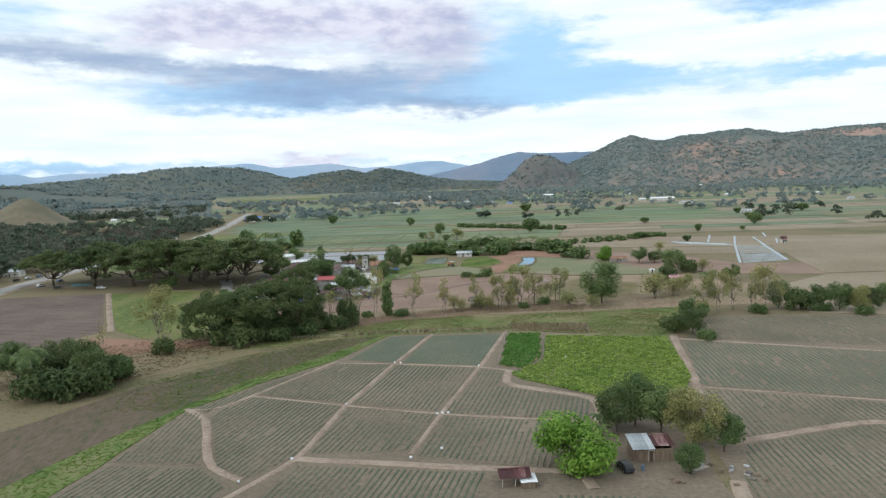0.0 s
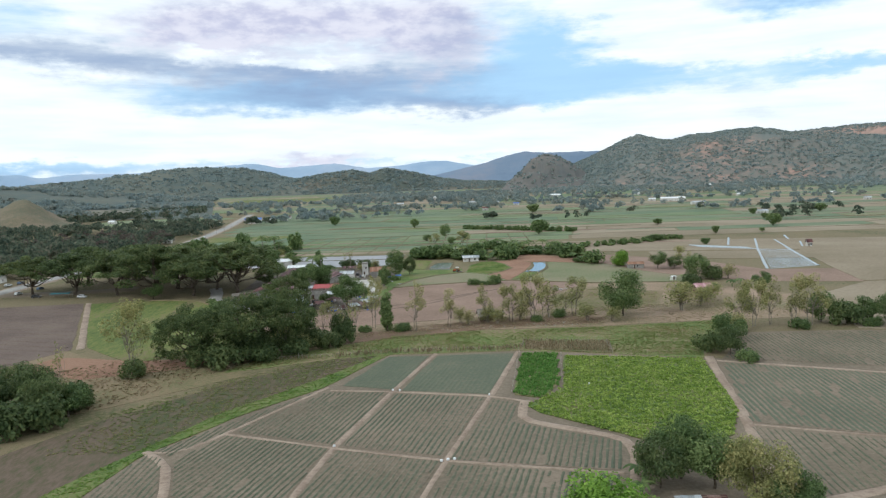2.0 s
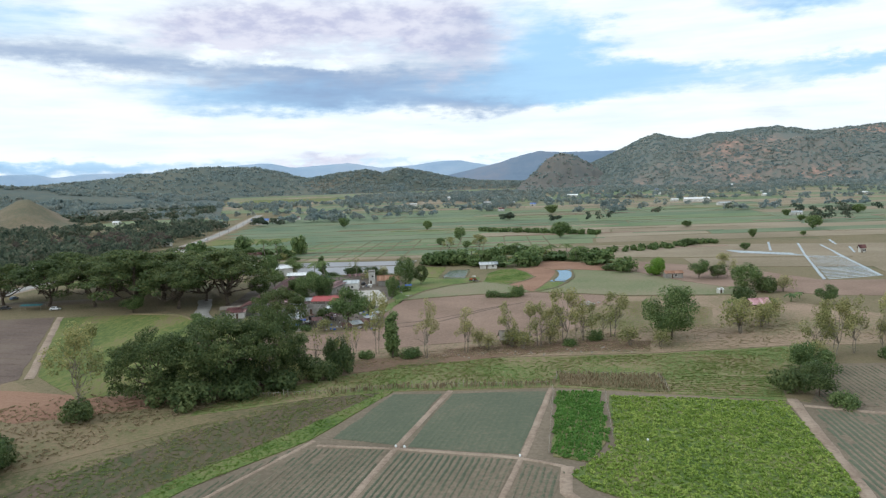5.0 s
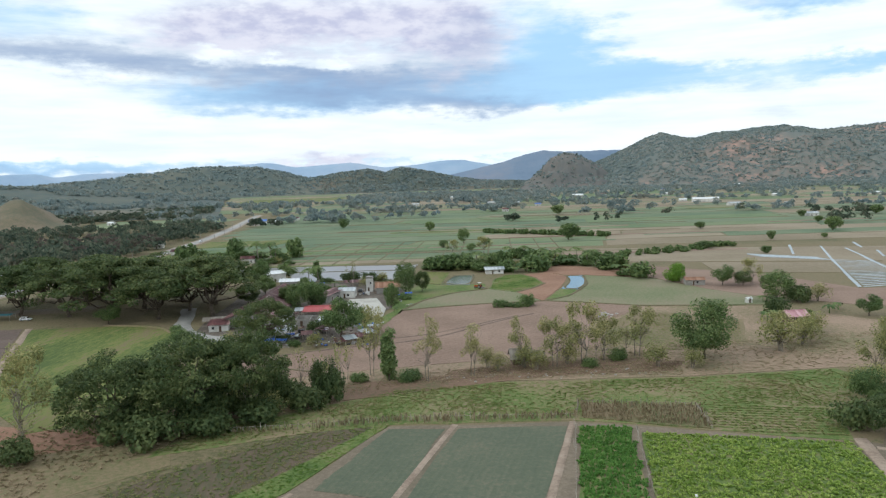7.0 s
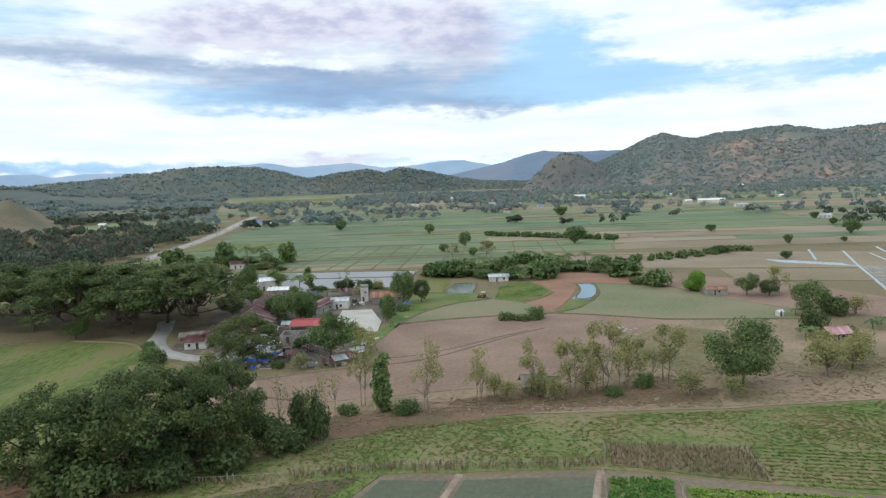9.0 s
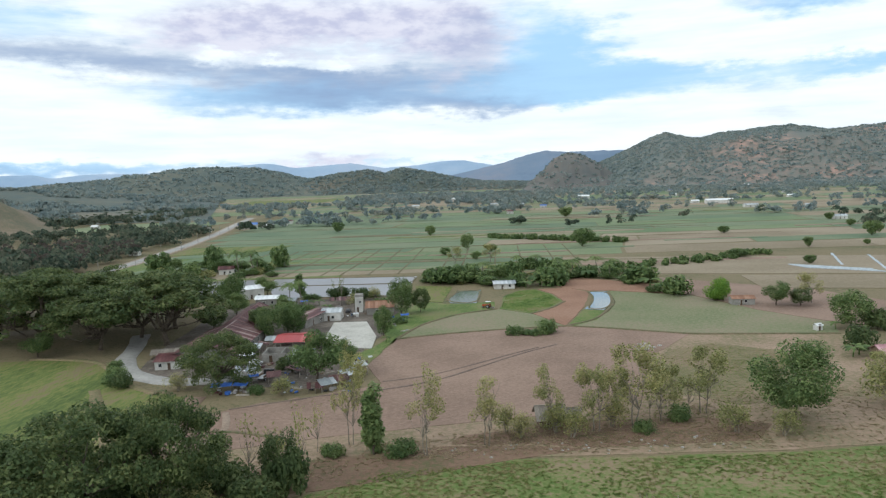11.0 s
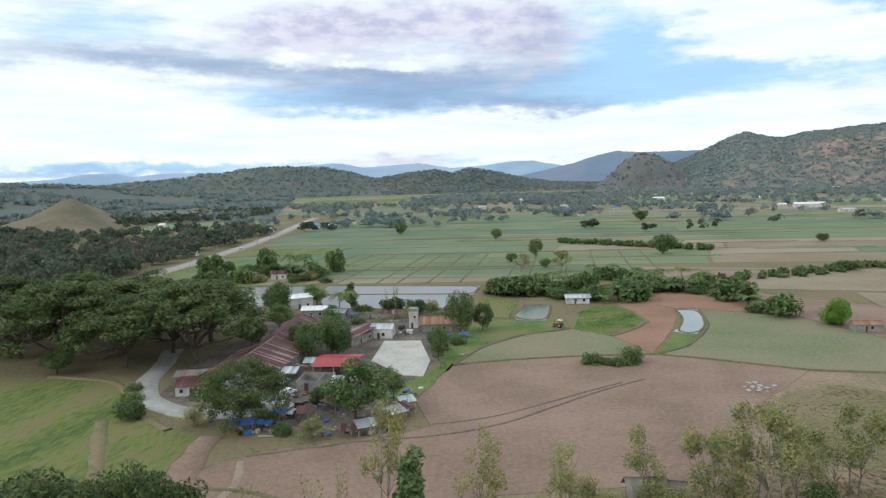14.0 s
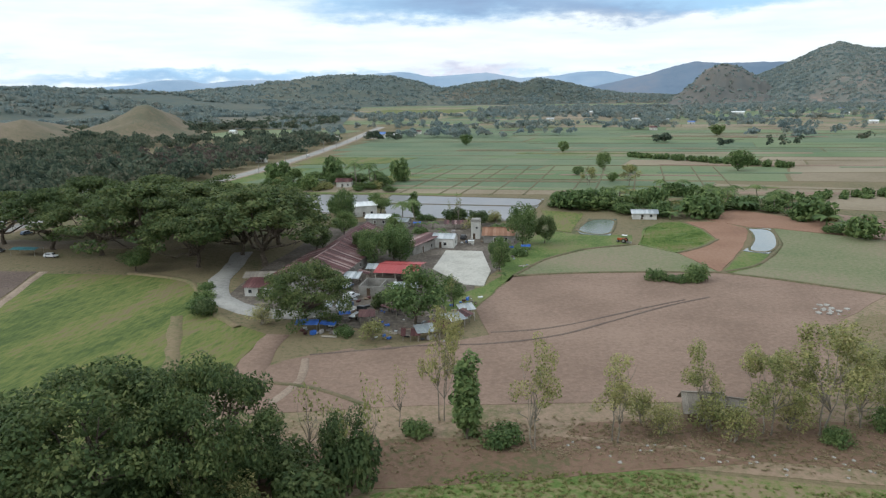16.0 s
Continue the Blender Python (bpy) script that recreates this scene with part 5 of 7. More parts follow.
def woods(name, places, quads, size, mat, label, seed, flat=0.8):
    """Places: x, y, z, height, width. Each tree is a crown of leaf sprays in a few clumps."""
    rng = np.random.default_rng(seed)
    P = np.asarray(places, float)
    n = len(P)
    k = 5
    d = rng.normal(size=(n, k, 3))
    d /= np.linalg.norm(d, axis=2)[:, :, None]
    rad = np.stack([P[:, 4] / 2, P[:, 4] / 2, P[:, 3] / 2], 1)
    cen = P[:, :3] + np.stack([np.zeros(n), np.zeros(n), P[:, 3] * 0.52], 1)
    cc = cen[:, None] + d * rad[:, None] * 0.55
    cr = rad[:, None] * rng.uniform(0.4, 0.62, (n, k, 1))
    idx = rng.integers(0, k, (n, quads))
    take = np.take_along_axis
    c = take(cc, idx[:, :, None].repeat(3, 2), 1)
    r = take(cr, idx[:, :, None].repeat(3, 2), 1)
    e = rng.normal(size=(n, quads, 3))
    e /= np.linalg.norm(e, axis=2)[:, :, None]
    e[:, :, 2] = np.abs(e[:, :, 2]) * 0.9 - 0.25
    pos = (c + e * r).reshape(-1, 3)
    m = len(pos)
    nrm = e.reshape(-1, 3) + rng.normal(size=(m, 3)) * 0.45
    nrm /= np.linalg.norm(nrm, axis=1)[:, None]
    a = np.cross(nrm, rng.normal(size=(m, 3)))
    a /= np.linalg.norm(a, axis=1)[:, None]
    b = np.cross(nrm, a)
    s = size * (0.6 + 0.8 * rng.random(m))[:, None] * np.repeat(P[:, 4] / 8, quads)[:, None]
    v = np.stack([pos - a * s, pos - b * s * 0.6, pos + a * s, pos + b * s * 0.6], 1).reshape(-1, 3)
    i = np.arange(m)[:, None] * 4
    f = np.concatenate([i + np.array([[0, 1, 2]]), i + np.array([[0, 2, 3]])], 0)
    ob = leaf_object(name, v, f, mat, None)
    return tagged(ob, label, "woods", kind="stuff")


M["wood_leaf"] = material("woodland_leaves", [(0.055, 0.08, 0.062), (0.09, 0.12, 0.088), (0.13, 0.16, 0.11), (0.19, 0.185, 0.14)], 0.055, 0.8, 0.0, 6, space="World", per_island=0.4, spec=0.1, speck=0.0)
# leaves of the far woods: haze put into the colour, paler and bluer
M["haze_leaf"] = material("haze_tinted_leaves", [(0.19, 0.25, 0.265), (0.23, 0.285, 0.285), (0.27, 0.31, 0.285), (0.31, 0.31, 0.275)], 0.025, 0.9, 0.0, 6, space="World", per_island=0.25, spec=0.05, speck=0.0)
M["grey_leaf"] = material("leafless_woodland", [(0.10, 0.088, 0.075), (0.135, 0.115, 0.10), (0.17, 0.145, 0.125)], 0.02, 0.9, 0.0, 6, space="World", per_island=0.4, spec=0.05, speck=0.0)
for key in ("wood_leaf", "haze_leaf", "grey_leaf"):
    leafy(M[key], 0.4)
frng = random.Random(99)


def strewn(count, xr, yr, hr, wr, keep=None, z=None):
    out = []
    while len(out) < count:
        x, y = frng.uniform(*xr), frng.uniform(*yr)
        if keep and not keep(x, y):
            continue
        zz = z(x, y) if z else 0.0
        if zz is None:
            continue
        w = frng.uniform(*wr)
        out.append((x, y, zz, frng.uniform(*hr), w))
    return out


def road_x(y):
    return float(np.interp(y, [p[1] for p in ROAD], [p[0] for p in ROAD]))


def in_glade(x, y):
    """Open farmland among the woods across the road and before the low hills."""
    return (-480 < x < -285 and 890 < y < 1095) or (-560 < x < -250 and 1700 < y < 2080)


def clearing(x, y):
    return noise.noise(Vector((x / 130, y / 130, 5.0))) > 0.32


woods("roadside_wood", strewn(640, (-520, -222), (350, 560), (10, 19), (10, 17), lambda x, y: x < road_x(y) - 13), 130, 0.66, M["wood_leaf"], "dense dark wood beyond the road", 1)
woods("roadside_wood", strewn(980, (-720, -218), (540, 860), (7, 14), (8, 15), lambda x, y: x < road_x(y) - 10 and not clearing(x, y)), 80, 0.86, M["wood_leaf"], "dense dark wood beyond the road", 2)
woods("leafless_wood", strewn(46, (-330, -228), (560, 700), (9, 14), (8, 14), lambda x, y: x < road_x(y) - 18), 160, 0.6, M["grey_leaf"], "grey leafless trees among the wood", 3)
woods("far_wood", strewn(1300, (-1150, -250), (860, 1350), (7, 13), (9, 16), lambda x, y: x < -300 - (y - 860) * 0.25 and noise.noise(Vector((x / 170, y / 170, 2.0))) < 0.12 and not in_glade(x, y)), 60, 1.15, M["wood_leaf"], "scattered woods on the far side of the valley", 4)
woods("far_wood", strewn(700, (-900, 200), (1350, 2100), (7, 13), (10, 18), lambda x, y: noise.noise(Vector((x / 200, y / 120, 8.0))) < -0.08 and not in_glade(x, y)), 40, 1.5, M["haze_leaf"], "woods across the plain, leaves tinted pale for haze", 5)
west = hill_tree("west_hills")


def on(bvh, sink=1.5):
    def z(x, y):
        hit = bvh.ray_cast(Vector((x, y, 600)), Vector((0, 0, -1)))[0]
        return hit.z - sink if hit and hit.z > 2 else None
    return z


woods("hill_wood", strewn(2900, (-1750, -350), (820, 1980), (6, 10), (9, 17), lambda x, y: -50 < math.degrees(math.atan2(x, y)) < -17 and noise.noise(Vector((x / 150, y / 210, 6.0))) < 0.12, on(west, 2.0)), 26, 1.9, M["haze_leaf"], "wood over the rolling hills", 6)
woods("hill_wood", strewn(2800, (-800, 530), (2520, 3150), (5, 8), (10, 17), None, on(hill_tree("near_hills"), 2.2)), 12, 2.4, M["haze_leaf"], "wood over the low hills", 7)
woods("hill_wood", strewn(2000, (-1700, -300), (2300, 3150), (5, 7), (11, 19), None, on(hill_tree("left_hills"), 2.5)), 10, 2.6, M["haze_leaf"], "wood over the broad hill", 8)
woods("hill_wood", strewn(15000, (300, 2000), (1700, 3350), (2.6, 4.6), (10, 17), lambda x, y: math.hypot(x, y) < 2780 or noise.noise(Vector((x / 190, y / 330, 4.0))) < 0.2, on(hill_tree("mountain_range"), 2.2)), 7, 2.6, M["haze_leaf"], "wood over the mountain side", 9)
woods("hill_wood", strewn(260, (260, 560), (2200, 2720), (3, 5), (8, 14), None, on(hill_tree("rocky_hill"), 1.8)), 10, 2.8, M["haze_leaf"], "scrub on the rocky hill", 10)


def grove(cx, cy, w, d, n, hr=(7, 13), wr=(8, 15)):
    return [(cx + frng.gauss(0, w / 3), cy + frng.gauss(0, d / 3), 0.0, frng.uniform(*hr), frng.uniform(*wr)) for _ in range(n)]


plain = []
for cx, cy, w, d, n in [(-138, 918, 80, 22, 16), (-75, 1067, 60, 20, 10), (-46, 1128, 80, 30, 18), (51, 1069, 60, 24, 12), (207, 935, 60, 20, 9), (222, 1132, 70, 30, 16), (-144, 1242, 60, 24, 10), (-315, 1289, 90, 40, 16), (359, 910, 50, 20, 7), (420, 812, 70, 20, 9),
                        (-185, 935, 60, 30, 9), (-215, 880, 30, 20, 8), (300, 1350, 160, 40, 22), (120, 1300, 160, 40, 24), (-20, 1420, 160, 40, 18), (460, 1250, 160, 40, 20), (620, 1150, 140, 40, 18), (560, 1500, 260, 60, 30), (800, 1400, 260, 60, 30),
                        (240, 1640, 260, 50, 30), (20, 1700, 260, 60, 24), (-260, 1120, 120, 40, 18), (900, 1750, 300, 80, 40), (520, 1850, 300, 60, 36), (60, 860, 26, 12, 4), (330, 700, 90, 6, 5), (150, 800, 120, 8, 6), (400, 620, 60, 6, 4), (-60, 960, 100, 10, 8), (20, 1180, 140, 14, 14), (280, 1060, 120, 12, 10), (480, 950, 120, 12, 10), (180, 1240, 140, 14, 14), (380, 1330, 160, 16, 14), (700, 1000, 160, 16, 12), (-160, 1050, 80, 12, 9), (90, 1150, 60, 12, 7), (-330, 1000, 80, 30, 12), (-300, 900, 50, 30, 8), (-255, 830, 24, 30, 8), (-262, 760, 20, 60, 10)]:
    plain += grove(cx, cy, w, d, n)
woods("plain_trees", [p for p in plain if p[1] < 900], 170, 0.75, M["wood_leaf"], "groves and hedges scattered over the plain", 11)
woods("plain_trees", [p for p in plain if p[1] >= 900], 90, 1.0, M["haze_leaf"], "groves scattered over the plain, leaves tinted pale for haze", 13)
woods("plain_trees", strewn(900, (-250, 1150), (1500, 2150), (6, 10), (9, 17), lambda x, y: y > 1450 + noise.noise(Vector((x / 220, y / 90, 1.0))) * 500), 34, 1.4, M["haze_leaf"], "tree belts at the foot of the hills, tinted pale for haze", 12)

# ---------------------------------------------------------------- crops and rough growth as real plants


def plants(name, corners, mat, label, direction, row, step, blades, reach, height, seed, jitter=0.15, droop=0.4, wide=0.3, miss=0.05):
    """Plants set in rows, each a whorl of arching blades."""
    rng = np.random.default_rng(seed)
    pts = []
    for a, b, nrm in inside_spans(corners, direction, row, 0.2):
        n = int((b - a).length / step)
        for k in range(n + 1):
            p = a + (b - a) * (k / max(n, 1))
            if rng.random() > miss:
                pts.append((p.x + rng.normal() * jitter, p.y + rng.normal() * jitter))
    return whorls(name, pts, mat, label, blades, reach, height, rng, droop, wide)


def whorls(name, pts, mat, label, blades, reach, height, rng, droop=0.4, wide=0.3, z=0.08):
    P = np.repeat(np.array([(x, y, z) for x, y in pts], float), blades, 0)
    m = len(P)
    a = rng.random(m) * 2 * math.pi
    s = np.repeat(rng.uniform(0.65, 1.25, len(pts)), blades)
    out = np.stack([np.cos(a), np.sin(a), np.zeros(m)], 1)
    side = np.stack([-np.sin(a), np.cos(a), np.zeros(m)], 1)
    hh = (height * s * rng.uniform(0.6, 1.1, m))[:, None] * np.array([0, 0, 1.0])
    r = (reach * s * rng.uniform(0.6, 1.1, m))[:, None]
    mid = P + out * r * 0.5 + hh
    tip = P + out * r + hh * (1 - droop)
    w = side * r * wide
    v = np.stack([P, mid + w, tip, mid - w], 1).reshape(-1, 3)
    i = np.arange(m)[:, None] * 4
    f = np.concatenate([i + np.array([[0, 1, 2]]), i + np.array([[0, 2, 3]])], 0)
    ob = leaf_object(name, v, f, mat, None)
    return tagged(ob, label, "plants", kind="stuff")


M["weed"] = material("weeds", [(0.14, 0.20, 0.05), (0.19, 0.24, 0.07), (0.25, 0.255, 0.10), (0.30, 0.25, 0.13)], 0.05, 0.85, 0.0, 8, space="World", per_island=0.3)
leafy(M["weed"], 0.45)
M["bank_grass"] = leafy(material("fresh_grass", [(0.10, 0.19, 0.03), (0.15, 0.24, 0.045), (0.20, 0.26, 0.065)], 0.08, 0.85, 0.0, 8, space="World", per_island=0.25), 0.45)
M["dry_weed"] = material("dry_weeds", [(0.27, 0.235, 0.13), (0.34, 0.275, 0.175), (0.40, 0.32, 0.22)], 0.06, 0.9, 0.0, 8, space="World", per_island=0.3)
leafy(M["dry_weed"], 0.45)
leafy(M["tobacco"], 0.4)
leafy(M["corn"], 0.4)
TOBACCO = [(36.5, 221.6), (73, 213.6), (69, 194), (64.5, 172), (58, 158.5), (46, 151.5), (39, 158.6), (22.5, 175), (20.5, 180), (31, 192)]
field("tobacco_field", TOBACCO, M["lush"], "earth under broad leaved tobacco", 0.1)
plants("tobacco_plants", TOBACCO, M["tobacco"], "broad leaved yellow green tobacco plants", (0.2, 1.0), 0.95, 0.75, 7, 0.62, 0.5, 5)
CORN = [(25, 226), (35, 224.5), (30.6, 196), (24.5, 185), (18.6, 188)]
field("corn_field", CORN, M["grass"], "earth under a stand of young corn", 0.1)
plants("corn_plants", CORN, M["corn"], "dark green stand of young corn", ROWDIR, 1.0, 0.45, 7, 0.6, 0.6, 6, wide=0.2)
BEANS = [(51, 222.5), (74, 217), (80, 233), (54, 238)]
plants("bean_plants", BEANS, M["weed"], "green bean plants in rows", (1, -0.2), 1.5, 0.6, 6, 0.55, 0.22, 7)
M["straw"] = material("dry_stalks", [(0.28, 0.22, 0.14), (0.38, 0.31, 0.2), (0.48, 0.4, 0.28)], 0.3, 0.9, 0.0, 6, space="World", per_island=0.4)
leafy(M["straw"], 0.4)
STALKS = [(27, 231), (50.5, 223), (53, 236.5), (28, 240.5)]
field("stubble_field", STALKS, M["dry_grass"], "dry stubble plot", 0.1)
plants("dry_stalks", STALKS, M["straw"], "dry standing corn stalks", (1, -0.15), 0.9, 0.6, 4, 0.3, 1.1, 8, wide=0.12)
plants("dry_stalks", [(-30, 231), (-14, 233), (27, 232), (27, 230), (-14, 230.5), (-29, 228)], M["straw"], "dry stalks along a fence", (1, 0), 0.7, 0.5, 4, 0.25, 1.5, 9, wide=0.1, jitter=0.3, miss=0.4)
plants("dry_stalks", [(-64, 229), (-34, 229), (-30, 231), (-34, 227), (-62, 226)], M["straw"], "dry stalks along a fence", (1, 0), 0.9, 0.6, 4, 0.25, 1.2, 10, wide=0.1, jitter=0.3, miss=0.4)

def weeds(name, corners, count, mat, label, reach, height, seed, blades=5, patchy=0.0):
    rng = np.random.default_rng(seed)
    x0, x1 = min(c[0] for c in corners), max(c[0] for c in corners)
    y0, y1 = min(c[1] for c in corners), max(c[1] for c in corners)
    pts, tries = [], 0
    while len(pts) < count and tries < count * 12:
        tries += 1
        x, y = rng.uniform(x0, x1), rng.uniform(y0, y1)
        if in_poly(x, y, corners) and noise.noise(Vector((x / 14, y / 14, seed))) * 0.5 + rng.random() > patchy + 0.35:
            pts.append((x, y))
    return whorls(name, pts, mat, label, blades, reach, height, rng, 0.3, 0.3)


MEADOW = [(-58, 217), (-30, 228), (-13.5, 233), (24, 233), (52, 238), (80, 234), (98, 246), (94, 261), (60, 257), (10, 257), (-14, 253), (-34, 239), (-52, 229)]
ROWSIDE = [(-60, 240), (-34, 245), (-14, 257), (10, 260), (60, 260), (96, 264), (140, 264), (130, 300), (60, 290), (45, 282), (20, 276), (-20, 268), (-62, 260)]
weeds("meadow_grass", MEADOW, 6000, M["weed"], "rough green grass over the meadow", 0.42, 0.14, 21, 5, 0.3)
weeds("dry_tufts", ROWSIDE, 3500, M["dry_weed"], "dry tufts over the scrubby ground", 0.4, 0.14, 22, 5, 0.2)
weeds("scrub_growth", [(22, 276), (58, 276), (84, 290), (96, 320), (74, 338), (56, 334), (47, 314), (42, 296)], 4200, M["weed"], "olive weeds over the dry slope", 0.3, 0.1, 23, 6, 0.32)
weeds("flat_grass", [(-78, 160), (-58, 160), (-30, 208), (-16, 231), (-30, 229), (-54, 210), (-76, 182)], 2600, M["weed"], "patches of green grass on the old river bed", 0.4, 0.12, 24, 5, 0.3)
weeds("scrub_growth", [(-16, 258), (12, 262), (58, 262), (60, 272), (46, 276), (20, 273), (-18, 266)], 1600, M["dry_weed"], "dry weeds below the thin trees", 0.32, 0.12, 3, 6)
weeds("bank_grass", [(-82, 96), (-75.5, 120), (-71.5, 131), (-66, 145), (-60, 158), (-48, 183), (-31, 206), (-16, 230), (-13.6, 229.4), (-28, 199.4), (-45, 178.4), (-57.2, 157.4), (-62.2, 128), (-70.2, 96)], 3000, M["bank_grass"], "long green grass on the bank", 0.36, 0.14, 6)
weeds("scrub_growth", [(-130, 160), (-92, 175), (-74, 196), (-62, 214), (-52, 224), (-64, 244), (-96, 232), (-140, 200)], 2200, M["dry_weed"], "tangled dry scrub below the big trees", 0.5, 0.3, 7, 6)

# ---------------------------------------------------------------- buildings
M["rust_roof"] = material("rusty_red_roofing", [(0.055, 0.02, 0.021), (0.09, 0.033, 0.034), (0.145, 0.066, 0.062), (0.33, 0.25, 0.235)], 0.35, 0.6, 0.0, 5, per_object=0.45, stretch=(1, 0.3, 1))
M["red_roof"] = material("red_painted_roofing", [(0.27, 0.035, 0.038), (0.34, 0.05, 0.053), (0.40, 0.085, 0.085)], 0.4, 0.45, 0.0, 6, per_object=0.3)
M["pink_roof"] = material("faded_pink_roofing", [(0.34, 0.17, 0.19), (0.45, 0.25, 0.27), (0.55, 0.36, 0.38)], 0.4, 0.5, 0.0, 6, per_object=0.4)
M["tin_roof"] = material("bare_tin_roofing", [(0.26, 0.29, 0.31), (0.40, 0.43, 0.45), (0.54, 0.56, 0.58)], 0.4, 0.4, 0.0, 6, per_object=0.5, metal=0.3)
M["white_roof"] = material("white_roofing", [(0.6, 0.62, 0.64), (0.72, 0.74, 0.75), (0.8, 0.81, 0.82)], 0.3, 0.4, 0.0, 6, per_object=0.2)
M["blue_roof"] = material("blue_roofing", [(0.05, 0.12, 0.36), (0.08, 0.17, 0.45), (0.13, 0.23, 0.5)], 0.3, 0.4, 0.0, 6, per_object=0.2)
M["thatch"] = material("grey_thatch", [(0.16, 0.14, 0.12), (0.23, 0.205, 0.175), (0.31, 0.28, 0.245)], 0.8, 0.95, 0.04, 8, per_object=0.3)
M["tile_roof"] = material("orange_brown_roofing", [(0.20, 0.10, 0.06), (0.27, 0.145, 0.09), (0.33, 0.2, 0.14)], 0.5, 0.7, 0.0, 6, per_object=0.4)
M["white_wall"] = material("white_painted_wall", [(0.42, 0.41, 0.385), (0.56, 0.55, 0.52), (0.66, 0.65, 0.62)], 0.3, 0.8, 0.0, 7)
M["grey_wall"] = material("bare_block_wall", [(0.19, 0.18, 0.165), (0.26, 0.25, 0.23), (0.33, 0.315, 0.295)], 0.5, 0.95, 0.02, 8)
M["wood_wall"] = material("weathered_boards", [(0.12, 0.085, 0.06), (0.19, 0.14, 0.10), (0.26, 0.205, 0.155)], 0.8, 0.9, 0.0, 6, stretch=(4, 4, 0.6))
M["dark_pane"] = material("dark_window", [(0.02, 0.022, 0.026), (0.035, 0.038, 0.042)], 1.0, 0.15, 0.0, 4, spec=0.6)
M["door_wood"] = material("dark_door", [(0.07, 0.045, 0.03), (0.11, 0.075, 0.05)], 1.0, 0.7, 0.0, 5)
M["post_wood"] = material("grey_post_wood", [(0.22, 0.19, 0.155), (0.32, 0.285, 0.24), (0.42, 0.38, 0.33)], 1.2, 0.95, 0.0, 6, per_object=0.4)
M["blue_tarp"] = material("blue_tarpaulin", [(0.03, 0.09, 0.36), (0.05, 0.14, 0.5), (0.09, 0.21, 0.58)], 0.8, 0.5, 0.03, 4)
M["teal_tarp"] = material("teal_tarpaulin", [(0.03, 0.12, 0.15), (0.05, 0.18, 0.21), (0.09, 0.25, 0.28)], 0.6, 0.6, 0.03, 4)
M["orange_paint"] = material("orange_paint", [(0.30, 0.065, 0.02), (0.38, 0.095, 0.03), (0.42, 0.15, 0.07)], 0.8, 0.5, 0.0, 5)
M["white_paint"] = material("white_vehicle_paint", [(0.6, 0.62, 0.64), (0.72, 0.73, 0.75)], 0.8, 0.3, 0.0, 4)
M["blue_paint"] = material("blue_vehicle_paint", [(0.10, 0.14, 0.22), (0.14, 0.19, 0.28)], 0.8, 0.3, 0.0, 4)
M["dark_paint"] = material("dark_vehicle_paint", [(0.03, 0.032, 0.035), (0.055, 0.055, 0.06)], 0.8, 0.35, 0.0, 4)
M["tyre"] = material("tyre_rubber", [(0.015, 0.015, 0.015), (0.03, 0.03, 0.03)], 2.0, 0.9, 0.0, 4)
M["rim"] = material("steel_rim", [(0.3, 0.3, 0.3), (0.45, 0.45, 0.45)], 2.0, 0.4, 0.0, 4, metal=0.7)
M["junk"] = material("mixed_scrap", [(0.10, 0.09, 0.085), (0.2, 0.17, 0.15), (0.36, 0.34, 0.33)], 0.9, 0.8, 0.0, 5, per_object=0.6)
SHEETS = {}


def sheet_mesh(w, l, mat):
    """One sheet of corrugated roofing, w wide and l long, with its ribs along the slope."""
    key = (round(w, 2), round(l, 2), mat.name)
    if key not in SHEETS:
        n = 6
        vs, fs = [], []
        for i in range(n + 1):
            h = 0.03 if i % 2 else 0.0
            for yy in (0.0, l):
                for dz in (0.0, -0.02):
                    vs.append((w * i / n, yy, h + dz))
        for i in range(n):
            a, b = i * 4, i * 4 + 4
            fs += [(a, b, b + 2, a + 2), (a + 1, a + 3, b + 3, b + 1), (a, a + 1, b + 1, b), (a + 2, b + 2, b + 3, a + 3)]
        me = bpy.data.meshes.new("sheet")
        me.from_pydata(vs, [], fs)
        me.materials.append(mat)
        SHEETS[key] = me
    return SHEETS[key]


def slope(parent, a, b, run, mat, name="roof_sheet", width=0.95, seed=1, gap=0.0):
    """A roof slope: sheets side by side from a to b along the top edge, falling by the vector run."""
    rng = random.Random(seed)
    a, b, run = Vector(a), Vector(b), Vector(run)
    along = b - a
    n = max(1, round(along.length / width))
    w = along.length / n
    u, v = along.normalized(), run.normalized()
    nrm = u.cross(v)
    if nrm.z < 0:
        nrm = -nrm
    for i in range(n):
        if rng.random() < gap:
            continue
        o = new(name, sheet_mesh(w * 1.04, run.length, mat))
        o.parent = parent
        p = a + u * w * i + nrm * (0.012 * (i % 2) + rng.uniform(0, 0.02)) - v * rng.uniform(0, 0.12)
        m = Matrix((u, v, u.cross(v))).transposed().to_4x4()
        m.translation = p
        o.matrix_local = m


def gable_roof(parent, sx, sy, eave, ridge, mat, over=0.5, seed=1, gap=0.0, cap=None):
    """Ridge along x. The roof is a ridge cap that carries its sheets."""
    x0, x1 = -sx / 2 - over, sx / 2 + over
    run = sy / 2 + over
    drop = (ridge - eave) * run / (sy / 2)
    capm = box(sx + 2 * over, 0.4, 0.09, 0, 0, ridge + 0.03, 0.03)
    roof = part("roof", capm, cap or mat, parent)
    slope(roof, (x0, 0, ridge + 0.02), (x1, 0, ridge + 0.02), (0, run, -drop), mat, seed=seed, gap=gap)
    slope(roof, (x1, 0, ridge + 0.02), (x0, 0, ridge + 0.02), (0, -run, -drop), mat, seed=seed + 1, gap=gap)
    return roof


